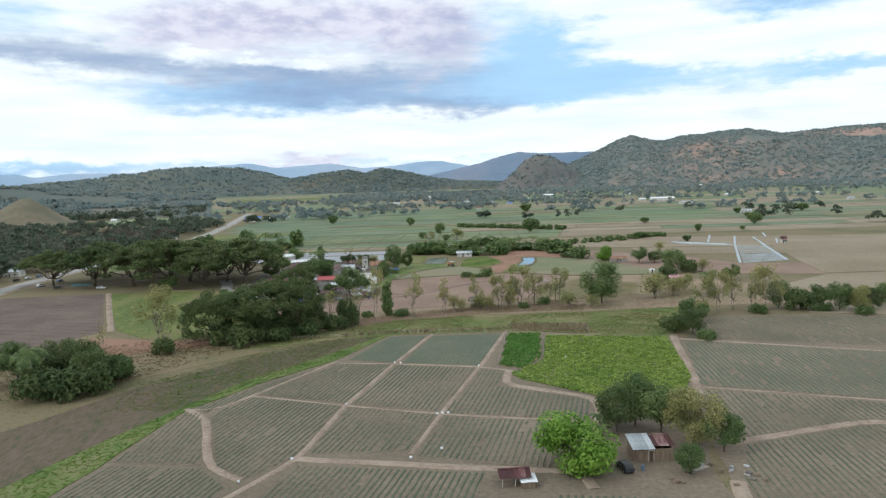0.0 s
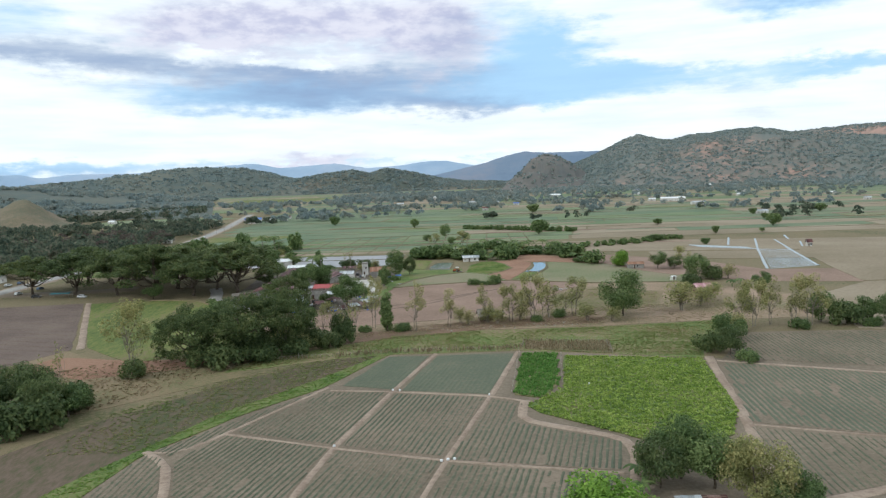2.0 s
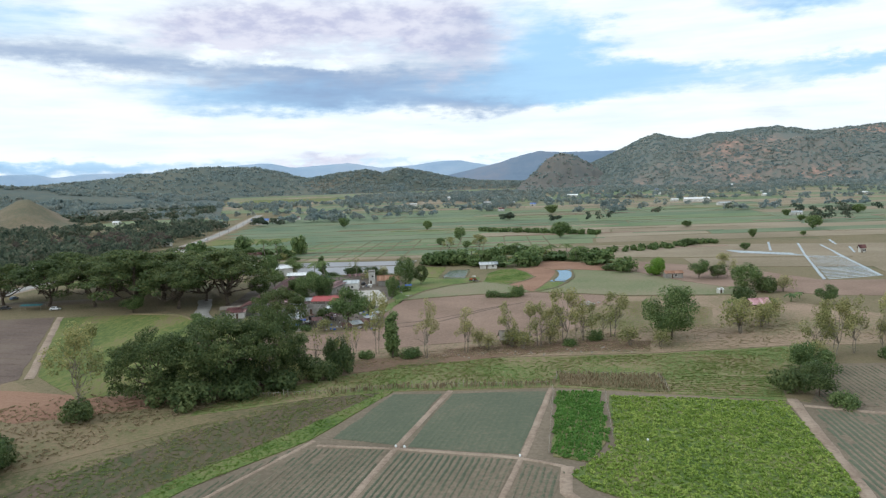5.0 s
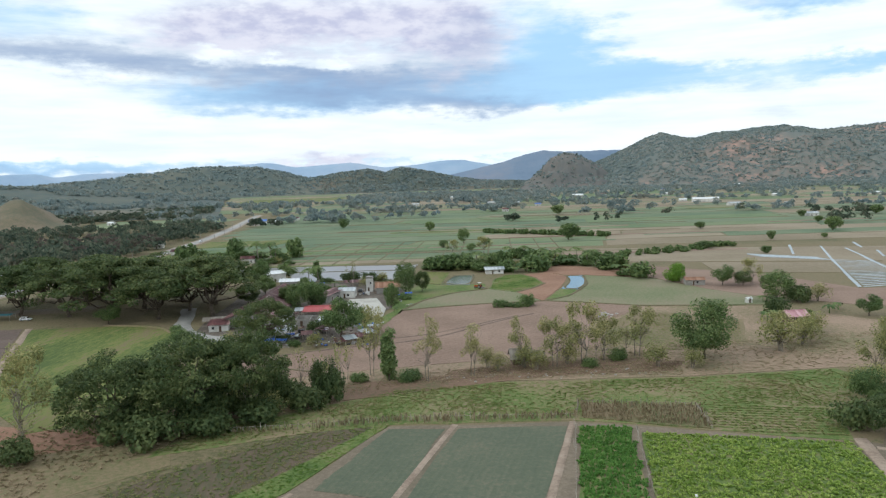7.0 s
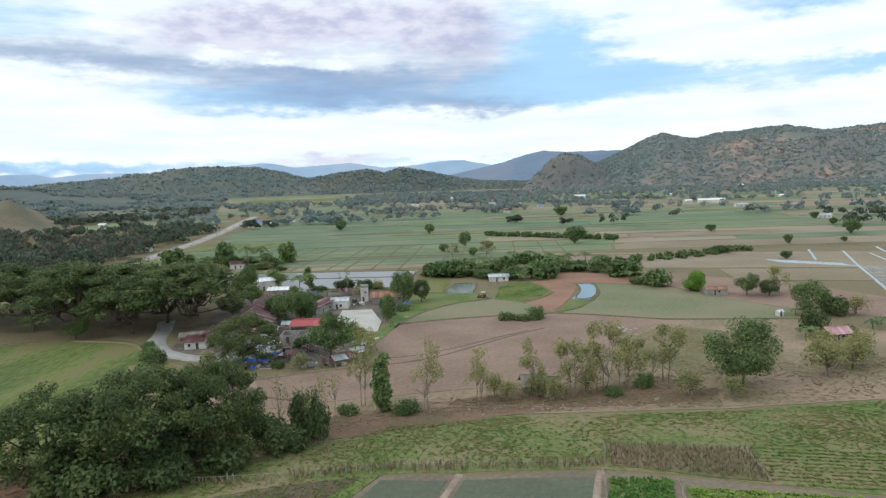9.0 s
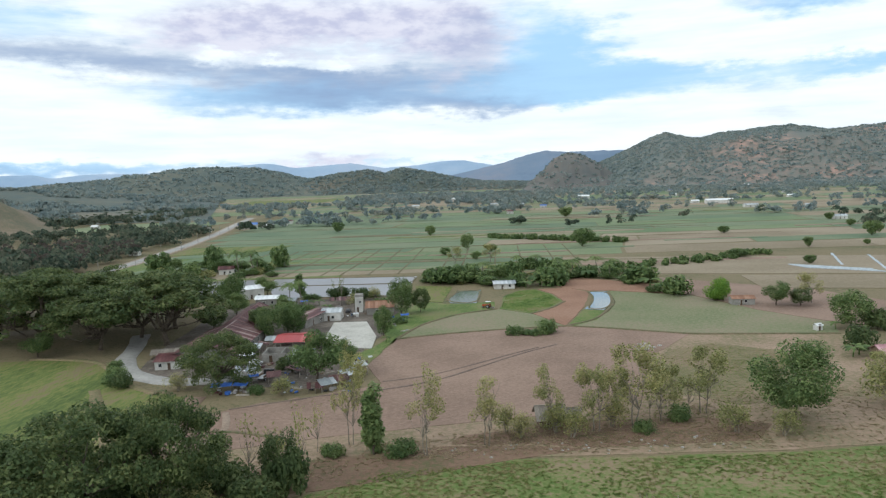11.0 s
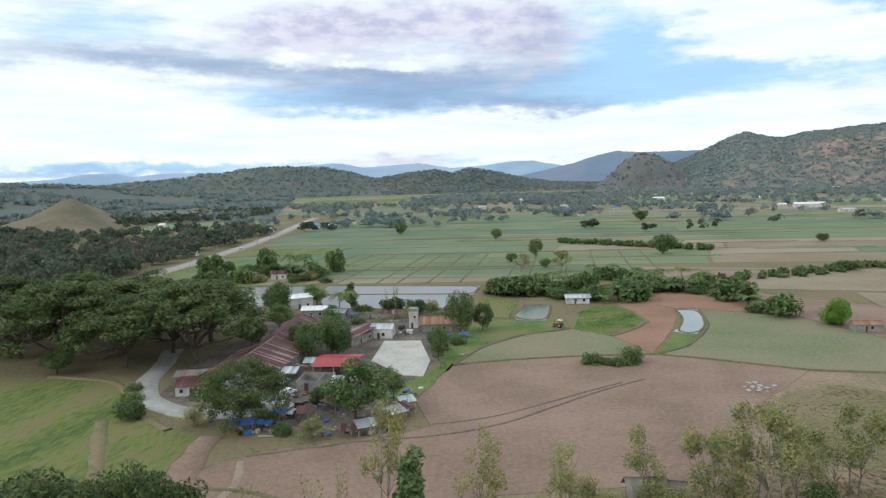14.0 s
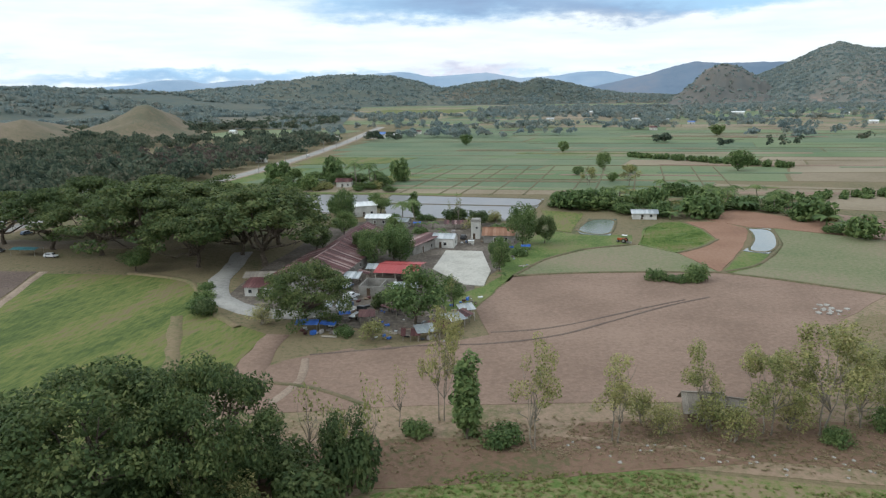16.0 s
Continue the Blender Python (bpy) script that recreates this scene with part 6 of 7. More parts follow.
def shed_roof(parent, sx, sy, front, back, mat, over=0.35, seed=1, gap=0.0):
    rise = back - front
    beam = part("roof", box(sx + over, 0.12, 0.12, 0, sy / 2, back - 0.1, 0.02), M["wood_wall"], parent)
    k = (sy + 2 * over) / sy
    slope(beam, (-sx / 2 - over, sy / 2 + over, back + rise * over / sy), (sx / 2 + over, sy / 2 + over, back + rise * over / sy), (0, -(sy + 2 * over), -rise * k), mat, seed=seed, gap=gap)
    return beam


def walls(parent, sx, sy, h, mat, gable=0.0, t=0.15):
    """Four walls with thickness; with gable ends up to the ridge if wanted."""
    bm = bmesh.new()
    for bx in (box(sx, t, h, 0, -sy / 2 + t / 2), box(sx, t, h, 0, sy / 2 - t / 2), box(t, sy - 2 * t, h, -sx / 2 + t / 2, 0), box(t, sy - 2 * t, h, sx / 2 - t / 2, 0)):
        me = bpy.data.meshes.new("tmp")
        bx.to_mesh(me)
        bx.free()
        bm.from_mesh(me)
        bpy.data.meshes.remove(me)
    if gable:
        for s in (-1, 1):
            xa, xb = s * sx / 2, s * (sx / 2 - t)
            q = [bm.verts.new((x, yy, z)) for x in (xa, xb) for yy, z in ((-sy / 2, h), (sy / 2, h), (0, gable))]
            bm.faces.new(q[:3])
            bm.faces.new(q[3:][::-1])
            bm.faces.new((q[0], q[2], q[5], q[3]))
            bm.faces.new((q[1], q[4], q[5], q[2]))
    bmesh.ops.recalc_face_normals(bm, faces=bm.faces[:])
    return part("wall", bm, mat, parent)


def opening(parent, kind, x, y, z, w, h, side="front", frame_mat=None):
    """A door or window set proud of a wall: a frame that carries its pane or leaf."""
    turn = {"front": 0, "back": 180, "left": -90, "right": 90}[side]
    fr = bmesh.new()
    for bx in (box(0.08, 0.1, h, -w / 2, 0, 0), box(0.08, 0.1, h, w / 2, 0, 0), box(w + 0.08, 0.1, 0.08, 0, 0, h), box(w + 0.16, 0.14, 0.06, 0, 0, -0.06)):
        me = bpy.data.meshes.new("tmp")
        bx.to_mesh(me)
        bx.free()
        fr.from_mesh(me)
        bpy.data.meshes.remove(me)
    ob = part(kind, fr, frame_mat or M["white_wall"], parent)
    ob.matrix_local = pose(x, y, z, 0, 0, turn)
    part("pane" if kind == "window" else "door_leaf", box(w - 0.08, 0.05, h - 0.02, 0, -0.005, 0.01), M["dark_pane"] if kind == "window" else M["door_wood"], ob)
    return ob


def house(name, x, y, turn, sx, sy, h, ridge, wall, roof, label, over=0.5, seed=1, windows=2, group="", gap=0.0, category="house"):
    e = thing(name, x, y, 0, turn, label, category, group)
    walls(e, sx, sy, h, M[wall], ridge)
    gable_roof(e, sx, sy, h, ridge, M[roof], over, seed, gap)
    opening(e, "door", -sx * 0.12, -sy / 2 - 0.03, 0.02, 0.9, 2.0)
    for k in range(windows):
        opening(e, "window", sx * (-0.36 + 0.72 * (k + 0.5) / windows) + 0.7, -sy / 2 - 0.03, 0.95, 1.0, 1.0)
    opening(e, "window", sx / 2 + 0.03, 0, 0.95, 1.0, 1.0, "right")
    return e


def pole_shed(name, x, y, turn, sx, sy, h, ridge, roof, label, seed=1, mono=False, gap=0.0):
    """An open shelter: posts, beams and a roof."""
    e = thing(name, x, y, 0, turn, label, "shed")
    for px in (-sx / 2 + 0.15, 0, sx / 2 - 0.15):
        for py in (-sy / 2 + 0.15, sy / 2 - 0.15):
            top = h if not mono or py < 0 else ridge - 0.1
            part("post", box(0.14, 0.14, top, px, py, 0, 0.02), M["post_wood"], e)
    for py in (-sy / 2 + 0.15, sy / 2 - 0.15):
        part("beam", box(sx, 0.1, 0.14, 0, py, (h if not mono or py < 0 else ridge - 0.1) - 0.14, 0.02), M["post_wood"], e)
    if mono:
        shed_roof(e, sx, sy, h, ridge, M[roof], 0.3, seed, gap)
    else:
        gable_roof(e, sx, sy, h, ridge, M[roof], 0.4, seed, gap)
    return e


# farmyard: the long rusty house in two lengths, lean-tos and yard buildings
house("long_house", -72.3, 347, 90, 32, 18, 3.0, 6.0, "grey_wall", "rust_roof", "long low house with a rusty red sheet roof", 0.6, 3, 4)
house("long_house", -74.0, 382, 92, 36, 10.5, 3.2, 5.6, "grey_wall", "rust_roof", "long narrow house with a patched red roof", 0.5, 9, 4)
e = thing("lean_to", -81, 329, 0, 8, "small white lean-to with a rusty sheet roof", "shed")
walls(e, 6.5, 6, 2.4, M["white_wall"])
shed_roof(e, 6.5, 6, 2.5, 3.3, M["rust_roof"], 0.5, 4)
opening(e, "door", 0.6, -3.03, 0.02, 0.9, 2.0)
opening(e, "window", -1.8, -3.03, 0.95, 0.9, 0.9)
e = thing("awning", -59.8, 331, 0, 0, "pale sheet awning on thin posts", "awning")
for px, py in ((-1.7, -1.4), (1.7, -1.4), (-1.7, 1.4), (1.7, 1.4)):
    part("post", box(0.08, 0.08, 2.45, px, py), M["post_wood"], e)
slope(e, (-2.0, 1.7, 2.7), (2.0, 1.7, 2.7), (0, -3.4, -0.25), M["white_roof"], seed=7)
e = thing("awning", -60.5, 341, 0, 6, "grey tin awning against the long house", "awning")
for px, py in ((-2, -2.4), (2, -2.4), (-2, 2.4), (2, 2.4)):
    part("post", box(0.08, 0.08, 2.3, px, py), M["post_wood"], e)
slope(e, (-2.3, 2.8, 2.7), (2.3, 2.8, 2.7), (0, -5.6, -0.45), M["tin_roof"], seed=8)
pole_shed("red_shed", -49.3, 349, 1, 11, 12.5, 3.0, 3.9, "red_roof", "open shed under a bright red sheet roof", 5)
e = thing("block_shed", -51.5, 335, 0, 2, "roofless grey block walls", "wall")
walls(e, 8, 8, 2.5, M["grey_wall"], 0, 0.2)
part("inner_wall", box(0.2, 7.4, 2.3, 1.2, 0), M["grey_wall"], e)
opening(e, "door", -1.5, -4.04, 0.02, 1.0, 2.0, frame_mat=M["grey_wall"])
e = house("white_house", -45.2, 390.5, 0, 7, 7, 3.2, 4.2, "white_wall", "tin_roof", "small white house with a low tin roof", 0.3, 11, 1)
e = thing("annex", -52, 384, 0, -20, "narrow annex with a rusty red roof", "house")
walls(e, 6, 17, 2.8, M["grey_wall"])
shed_roof(e, 6, 17, 2.9, 3.8, M["rust_roof"], 0.4, 12)
opening(e, "door", 3.03, -3, 0.02, 1.0, 2.0, "right")
opening(e, "window", 3.03, 2, 0.9, 1.0, 1.0, "right")
e = thing("water_tower", -37, 404, 0, 2, "tall narrow white block tower", "tower")
walls(e, 3.0, 3.0, 6.0, M["white_wall"], 0, 0.2)
part("slab", box(3.5, 3.5, 0.2, 0, 0, 6.0, 0.03), M["grey_wall"], e)
part("parapet", box(3.0, 3.0, 0.7, 0, 0, 6.2, 0.05), M["grey_wall"], e)
opening(e, "door", -0.4, -1.53, 0.02, 0.9, 2.0)
opening(e, "window", 0.5, -1.53, 3.6, 0.8, 0.8)
house("brown_house", -28.5, 401, 4, 10, 9, 2.9, 4.6, "grey_wall", "tile_roof", "house with an orange brown sheet roof", 0.6, 13, 2)
e = thing("white_bin", -37, 394, 0, 3, "white painted block bin", "bin")
part("body", box(2.0, 1.6, 1.3, 0, 0, 0, 0.05), M["white_wall"], e)
part("lid", box(2.1, 1.7, 0.1, 0, 0, 1.3, 0.03), M["white_roof"], e)
house("white_house", -90, 444, 30, 9, 7, 4.5, 5.6, "white_wall", "white_roof", "white two storey house among trees", 0.5, 14, 2)
house("white_house", -78, 425, 4, 9, 6, 3.0, 4.0, "grey_wall", "white_roof", "grey house with a pale sheet roof", 0.5, 15, 2)
house("white_house", -68, 421, -6, 6, 5, 2.6, 3.4, "grey_wall", "tin_roof", "small grey house with a tin roof", 0.5, 16, 1)
for i, (x, y, turn, sx, sy, h, roof) in enumerate([(-31.5, 303.5, 28, 4.6, 3.0, 1.8, "tin_roof"), (-27.5, 311, 42, 4.4, 3.2, 2.0, "tin_roof"), (-29.6, 307, 20, 4.2, 2.8, 1.6, "rust_roof"), (-25.4, 315, 60, 3.6, 2.6, 1.9, "rust_roof"),
                                               (-34.6, 301.5, 12, 3.4, 2.4, 1.5, "rust_roof"), (-26.0, 319, 30, 3.2, 2.4, 1.8, "tin_roof"), (-46.5, 311, 15, 4.0, 2.6, 1.9, "rust_roof"), (-46, 325, 80, 4.4, 2.6, 2.0, "tin_roof"),
                                               (-57, 351, 5, 4.6, 3.0, 2.2, "tin_roof"), (-58.5, 345, 95, 4.0, 2.6, 2.1, "rust_roof")]):
    pole_shed("scrap_shack", x, y, turn, sx, sy, h, h + 0.6, roof, "crooked shack under tin sheets" if roof == "tin_roof" else "low shack under rusty sheets", 80 + i, True, 0.1)
pole_shed("scrap_shack", -42, 318, 70, 6, 4, 1.9, 2.5, "rust_roof", "low shack under rusty sheets", 23, True, 0.15)
pole_shed("scrap_shack", -56, 317, 10, 5, 3.5, 1.9, 2.5, "tin_roof", "crooked shack under tin sheets", 24, True, 0.15)
pole_shed("scrap_shack", -47, 420, 10, 8, 4, 2.2, 2.8, "rust_roof", "open shed behind the yard under rusty sheets", 25, True, 0.1)
pole_shed("animal_pen", -86, 340, 14, 9, 4, 1.6, 2.2, "thatch", "low animal pen under grey thatch", 20, True)
pole_shed("animal_pen", -44, 334, 5, 6, 4, 2.0, 2.5, "tin_roof", "small tin roofed pen", 21, True)


def court():
    e = thing("drying_floor", 0, 0, 0, 0, "pale concrete drying floor", "pavement", kind="structure")
    c = [(-43.4, 383.2), (-31.8, 383.6), (-25.8, 359.5), (-25.6, 343.8), (-30.8, 344.2), (-42.5, 359.0)]
    bm = bmesh.new()
    top = [bm.verts.new((x, y, 0.26)) for x, y in c]
    low = [bm.verts.new((x, y, -0.1)) for x, y in c]
    bm.faces.new(top)
    for i in range(6):
        bm.faces.new((top[i], low[i], low[(i + 1) % 6], top[(i + 1) % 6]))
    bmesh.ops.recalc_face_normals(bm, faces=bm.faces[:])
    part("slab", bm, M["concrete"], e)


court()


def tarp_tent(x, y, turn, sx, sy, h, mat, label):
    """A sagging tarpaulin on poles."""
    e = thing("tarp_shelter", x, y, 0, turn, label, "tarpaulin")
    n = 10
    vs = []
    for j in range(n + 1):
        for i in range(n + 1):
            u, v = i / n, j / n
            sag = 0.5 * math.sin(math.pi * u) * math.sin(math.pi * v)
            vs.append((sx * (u - 0.5), sy * (v - 0.5), h - abs(v - 0.5) * 0.9 - sag * 0.35 + 0.12 * noise.noise(Vector((u * 5, v * 5, x)))))
    fs = [(j * (n + 1) + i, j * (n + 1) + i + 1, (j + 1) * (n + 1) + i + 1, (j + 1) * (n + 1) + i) for j in range(n) for i in range(n)]
    mesh_object("sheet", vs, fs, mat, e, smooth=True)
    for px in (-1, 1):
        for py in (-1, 1):
            part("pole", box(0.07, 0.07, h - 0.45, px * sx * 0.47, py * sy * 0.47), M["post_wood"], e)
    return e


tarp_tent(-58, 304, 8, 5, 4, 2.3, M["blue_tarp"], "torn blue tarpaulin shelter on poles")
tarp_tent(-53.5, 305, -6, 3.6, 3, 2.0, M["blue_tarp"], "torn blue tarpaulin shelter on poles")
tarp_tent(-52.5, 312, 20, 2.6, 2.4, 2.1, M["blue_tarp"], "small blue tarpaulin shelter")
tarp_tent(-18.5, 388, 10, 3, 2.6, 1.9, M["blue_tarp"], "small blue tarpaulin beside a tree")
tarp_tent(-62, 421, 10, 3, 2.6, 2.2, M["blue_tarp"], "small blue tarpaulin behind the yard")
tarp_tent(-177, 359, 4, 9, 4.5, 2.6, M["teal_tarp"], "teal tarpaulin over a roadside stack")


# vehicles
def wheel(parent, x, y, r, w):
    bm = bmesh.new()
    bmesh.ops.create_cone(bm, cap_ends=True, segments=18, radius1=r, radius2=r, depth=w)
    bmesh.ops.bevel(bm, geom=[ed for ed in bm.edges if len(ed.link_faces) == 2 and ed.calc_face_angle() > 1], offset=r * 0.12, segments=2, affect="EDGES")
    bmesh.ops.rotate(bm, verts=bm.verts, cent=(0, 0, 0), matrix=Matrix.Rotation(radians(90), 3, "X"))
    bmesh.ops.translate(bm, vec=(x, y, r), verts=bm.verts)
    wh = part("wheel", bm, M["tyre"], parent)
    bm = bmesh.new()
    bmesh.ops.create_cone(bm, cap_ends=True, segments=14, radius1=r * 0.55, radius2=r * 0.55, depth=w + 0.03)
    bmesh.ops.rotate(bm, verts=bm.verts, cent=(0, 0, 0), matrix=Matrix.Rotation(radians(90), 3, "X"))
    bmesh.ops.translate(bm, vec=(x, y, r), verts=bm.verts)
    part("rim", bm, M["rim"], wh)


def profile_body(pts, w, bevel=0.06):
    bm = bmesh.new()
    f = bm.faces.new([bm.verts.new((x, -w / 2, z)) for x, z in pts])
    r = bmesh.ops.extrude_face_region(bm, geom=[f])
    bmesh.ops.translate(bm, vec=(0, w, 0), verts=[v for v in r["geom"] if isinstance(v, bmesh.types.BMVert)])
    bmesh.ops.recalc_face_normals(bm, faces=bm.faces[:])
    bmesh.ops.bevel(bm, geom=bm.edges[:], offset=bevel, segments=2, affect="EDGES", clamp_overlap=True)
    return bm


def car(x, y, turn, paint, label, pickup=False, z=0.1):
    e = thing("car", x, y, z, turn, label, "car")
    part("body", profile_body([(-2.1, 0.35), (2.1, 0.35), (2.15, 0.75), (1.1, 0.95), (-2.1, 1.0), (-2.15, 0.6)], 1.7, 0.08), M[paint], e)
    if pickup:
        part("cabin", profile_body([(1.15, 0.93), (0.55, 1.55), (-0.5, 1.6), (-0.65, 0.95)], 1.5), M[paint], e)
        part("tailgate", box(0.06, 1.5, 0.45, -2.05, 0, 0.95), M[paint], e)
        for s in (-1, 1):
            part("bed_side", box(1.5, 0.06, 0.42, -1.35, s * 0.78, 0.95), M[paint], e)
            part("side_window", box(0.85, 0.03, 0.36, 0.02, s * 0.755, 1.08), M["dark_pane"], e)
    else:
        part("cabin", profile_body([(1.2, 0.93), (0.5, 1.5), (-1.5, 1.52), (-2.05, 0.98)], 1.5), M[paint], e)
        for s in (-1, 1):
            part("side_window", box(1.7, 0.03, 0.34, -0.55, s * 0.755, 1.06), M["dark_pane"], e)
    ws = part("windscreen", box(0.05, 1.3, 0.62, 0, 0, -0.31), M["dark_pane"], e)
    ws.matrix_local = pose(0.9, 0, 1.25, 0, -46, 0)
    for s in (-1, 1):
        part("headlight", box(0.05, 0.3, 0.14, 2.14, s * 0.6, 0.66, 0.02), M["white_paint"], e)
        for wx in (-1.35, 1.35):
            wheel(e, wx, s * 0.8, 0.33, 0.22)
    return e


car(-56.4, 328, 62, "white_paint", "white pickup parked in the farmyard", True)
car(-60.5, 336.5, 75, "blue_paint", "grey blue car beside the long house")
car(33, 119, 100, "dark_paint", "dark car parked by the near hut", z=0.04)
car(-41, 402, 90, "dark_paint", "dark car parked near the tower")
car(-166, 356.5, 6, "white_paint", "white car parked at the roadside trees")
car(-203, 388, 82, "blue_paint", "grey car beside the road")
car(-205, 372, 84, "white_paint", "white car beside the road")
for x, y, turn, paint, lab in ((-231, 396, 84, "dark_paint", "dark van parked in the roadside lot"), (-229, 404, 80, "white_paint", "white van parked in the roadside lot"), (-227, 412, 88, "blue_paint", "grey blue car parked in the roadside lot"),
                                (-190, 361, 10, "dark_paint", "dark car parked under the roadside trees")):
    car(x, y, turn, paint, lab)
car(-219, 700, 97, "white_paint", "white car on the country road", z=0.17)


def truck(x, y, turn):
    e = thing("truck", x, y, 0.18, turn, "old flatbed truck with a dark cab", "truck")
    part("chassis", box(5.4, 0.9, 0.2, 0, 0, 0.55, 0.03), M["dark_paint"], e)
    part("cab", profile_body([(1.3, 0.6), (2.7, 0.6), (2.75, 1.4), (2.4, 2.2), (1.3, 2.25)], 1.9), M["dark_paint"], e)
    part("windscreen", box(0.05, 1.6, 0.6, 2.62, 0, 1.45), M["dark_pane"], e)
    part("bed", box(3.8, 2.0, 0.14, -0.75, 0, 0.85, 0.02), M["tin_roof"], e)
    for s in (-1, 1):
        part("side_board", box(3.8, 0.06, 0.6, -0.75, s * 1.0, 0.99), M["wood_wall"], e)
        for wx in (-1.7, 1.9):
            wheel(e, wx, s * 0.85, 0.42, 0.28)


truck(-50, 313.5, 78)


def drum(x, y, mat, label):
    """A steel drum with rolled rims and a lid."""
    e = thing("steel_drum", x, y, 0.06, 0, label, "drum", "drums in the yard")
    bm = bmesh.new()
    bmesh.ops.create_cone(bm, cap_ends=True, segments=16, radius1=0.29, radius2=0.29, depth=0.88)
    bmesh.ops.translate(bm, vec=(0, 0, 0.44), verts=bm.verts)
    part("body", bm, mat, e)
    for z in (0.02, 0.3, 0.58, 0.87):
        bm = bmesh.new()
        bmesh.ops.create_cone(bm, cap_ends=True, segments=16, radius1=0.31, radius2=0.31, depth=0.03)
        bmesh.ops.translate(bm, vec=(0, 0, z), verts=bm.verts)
        part("rim", bm, mat, e)


for x, y, mt in [(-55, 322, "blue_paint"), (-54.2, 322.6, "blue_paint"), (-47, 327, "orange_paint"), (-58, 334, "junk"), (-44, 326, "blue_paint"), (-39, 396, "blue_paint"), (-33, 330, "junk"), (36, 118.5, "blue_paint"), (-46, 312, "junk")]:
    drum(x, y, M[mt], "dented steel drum in the yard")


def plank_stack(x, y, turn):
    e = thing("plank_stack", x, y, 0.06, turn, "loose stack of grey planks", "planks", "plank stacks in the yard")
    r = random.Random(int(x * 10))
    for k in range(9):
        ob = part("plank", box(3.2, 0.22, 0.06, 0, 0, 0), M["post_wood"], e)
        ob.matrix_local = pose(r.uniform(-0.2, 0.2), 0.25 * (k % 3) - 0.25, 0.062 * (k // 3), 0, 0, r.uniform(-3, 3))


for x, y, tn in [(-48, 324, 20), (-40, 329, 80), (-34, 318, 40), (-17, 367, 30), (-46, 415, 10), (-52, 300.5, 5), (46, 118, 30), (-40, 305, -20)]:
    plank_stack(x, y, tn)


def tractor(x, y, turn):
    e = thing("tractor", x, y, 0.1, turn, "old orange red tractor with a sun canopy and disc plough", "tractor")
    part("hood", profile_body([(0.2, 0.75), (2.0, 0.7), (2.05, 1.35), (0.2, 1.5)], 0.75), M["orange_paint"], e)
    part("rear_body", box(1.3, 0.8, 0.7, -0.5, 0, 0.6, 0.08), M["orange_paint"], e)
    part("seat", box(0.5, 0.5, 0.35, -0.55, 0, 1.3, 0.08), M["dark_paint"], e)
    for s in (-1, 1):
        part("fender", box(1.3, 0.35, 0.1, -0.6, s * 0.75, 1.5, 0.04), M["orange_paint"], e)
        wheel(e, -0.6, s * 0.8, 0.78, 0.42)
        wheel(e, 1.6, s * 0.65, 0.42, 0.26)
        for px in (-1.1, 0.25):
            part("canopy_post", box(0.06, 0.06, 1.2, px, s * 0.5, 1.3), M["dark_paint"], e)
    part("canopy", box(1.9, 1.4, 0.08, -0.4, 0, 2.5, 0.03), M["white_roof"], e)
    part("exhaust", box(0.08, 0.08, 0.8, 1.4, 0.2, 1.4), M["dark_paint"], e)
    pl = part("plough_bar", box(2.0, 0.15, 0.18, -2.2, 0, 0.55), M["junk"], e)
    for k in range(4):
        bm = bmesh.new()
        bmesh.ops.create_cone(bm, cap_ends=True, segments=14, radius1=0.34, radius2=0.2, depth=0.1)
        bmesh.ops.rotate(bm, verts=bm.verts, cent=(0, 0, 0), matrix=Matrix.Rotation(radians(75), 3, "X"))
        bmesh.ops.translate(bm, vec=(-1.5 - 0.45 * k, 0.1, 0.34), verts=bm.verts)
        part("disc", bm, M["junk"], pl)


tractor(12.4, 403, 150)

# clutter in the yard and along the field edge
crng = random.Random(3)
for i in range(210):
    x, y = (crng.uniform(-60, -24), crng.uniform(301, 334)) if i < 164 else (crng.uniform(-58, -26), crng.uniform(392, 420)) if i < 190 else (crng.uniform(-26, -16), crng.uniform(362, 392))
    s = crng.uniform(0.4, 1.3)
    bm = box(s, s * crng.uniform(0.4, 0.9), s * crng.uniform(0.25, 0.7), 0, 0, 0, 0.05, crng.uniform(0, 90))
    ob = part("scrap_box", bm, crng.choice([M["junk"], M["tin_roof"], M["wood_wall"], M["junk"], M["dark_paint"], M["rust_roof"], M["junk"], M["white_roof"], M["blue_tarp"]]))
    ob.matrix_world = pose(x, y, 0.06)
    tagged(ob, "weathered scrap box in the farmyard clutter", "scrap", "farmyard clutter")


def stone(x, y, s, mat, label, group):
    bm = bmesh.new()
    bmesh.ops.create_icosphere(bm, subdivisions=1, radius=s)
    for v in bm.verts:
        v.co *= crng.uniform(0.7, 1.2)
        v.co.z *= 0.6
    ob = part("stone", bm, mat)
    ob.matrix_world = pose(x, y, s * 0.25)
    return tagged(ob, label, "stone", group)


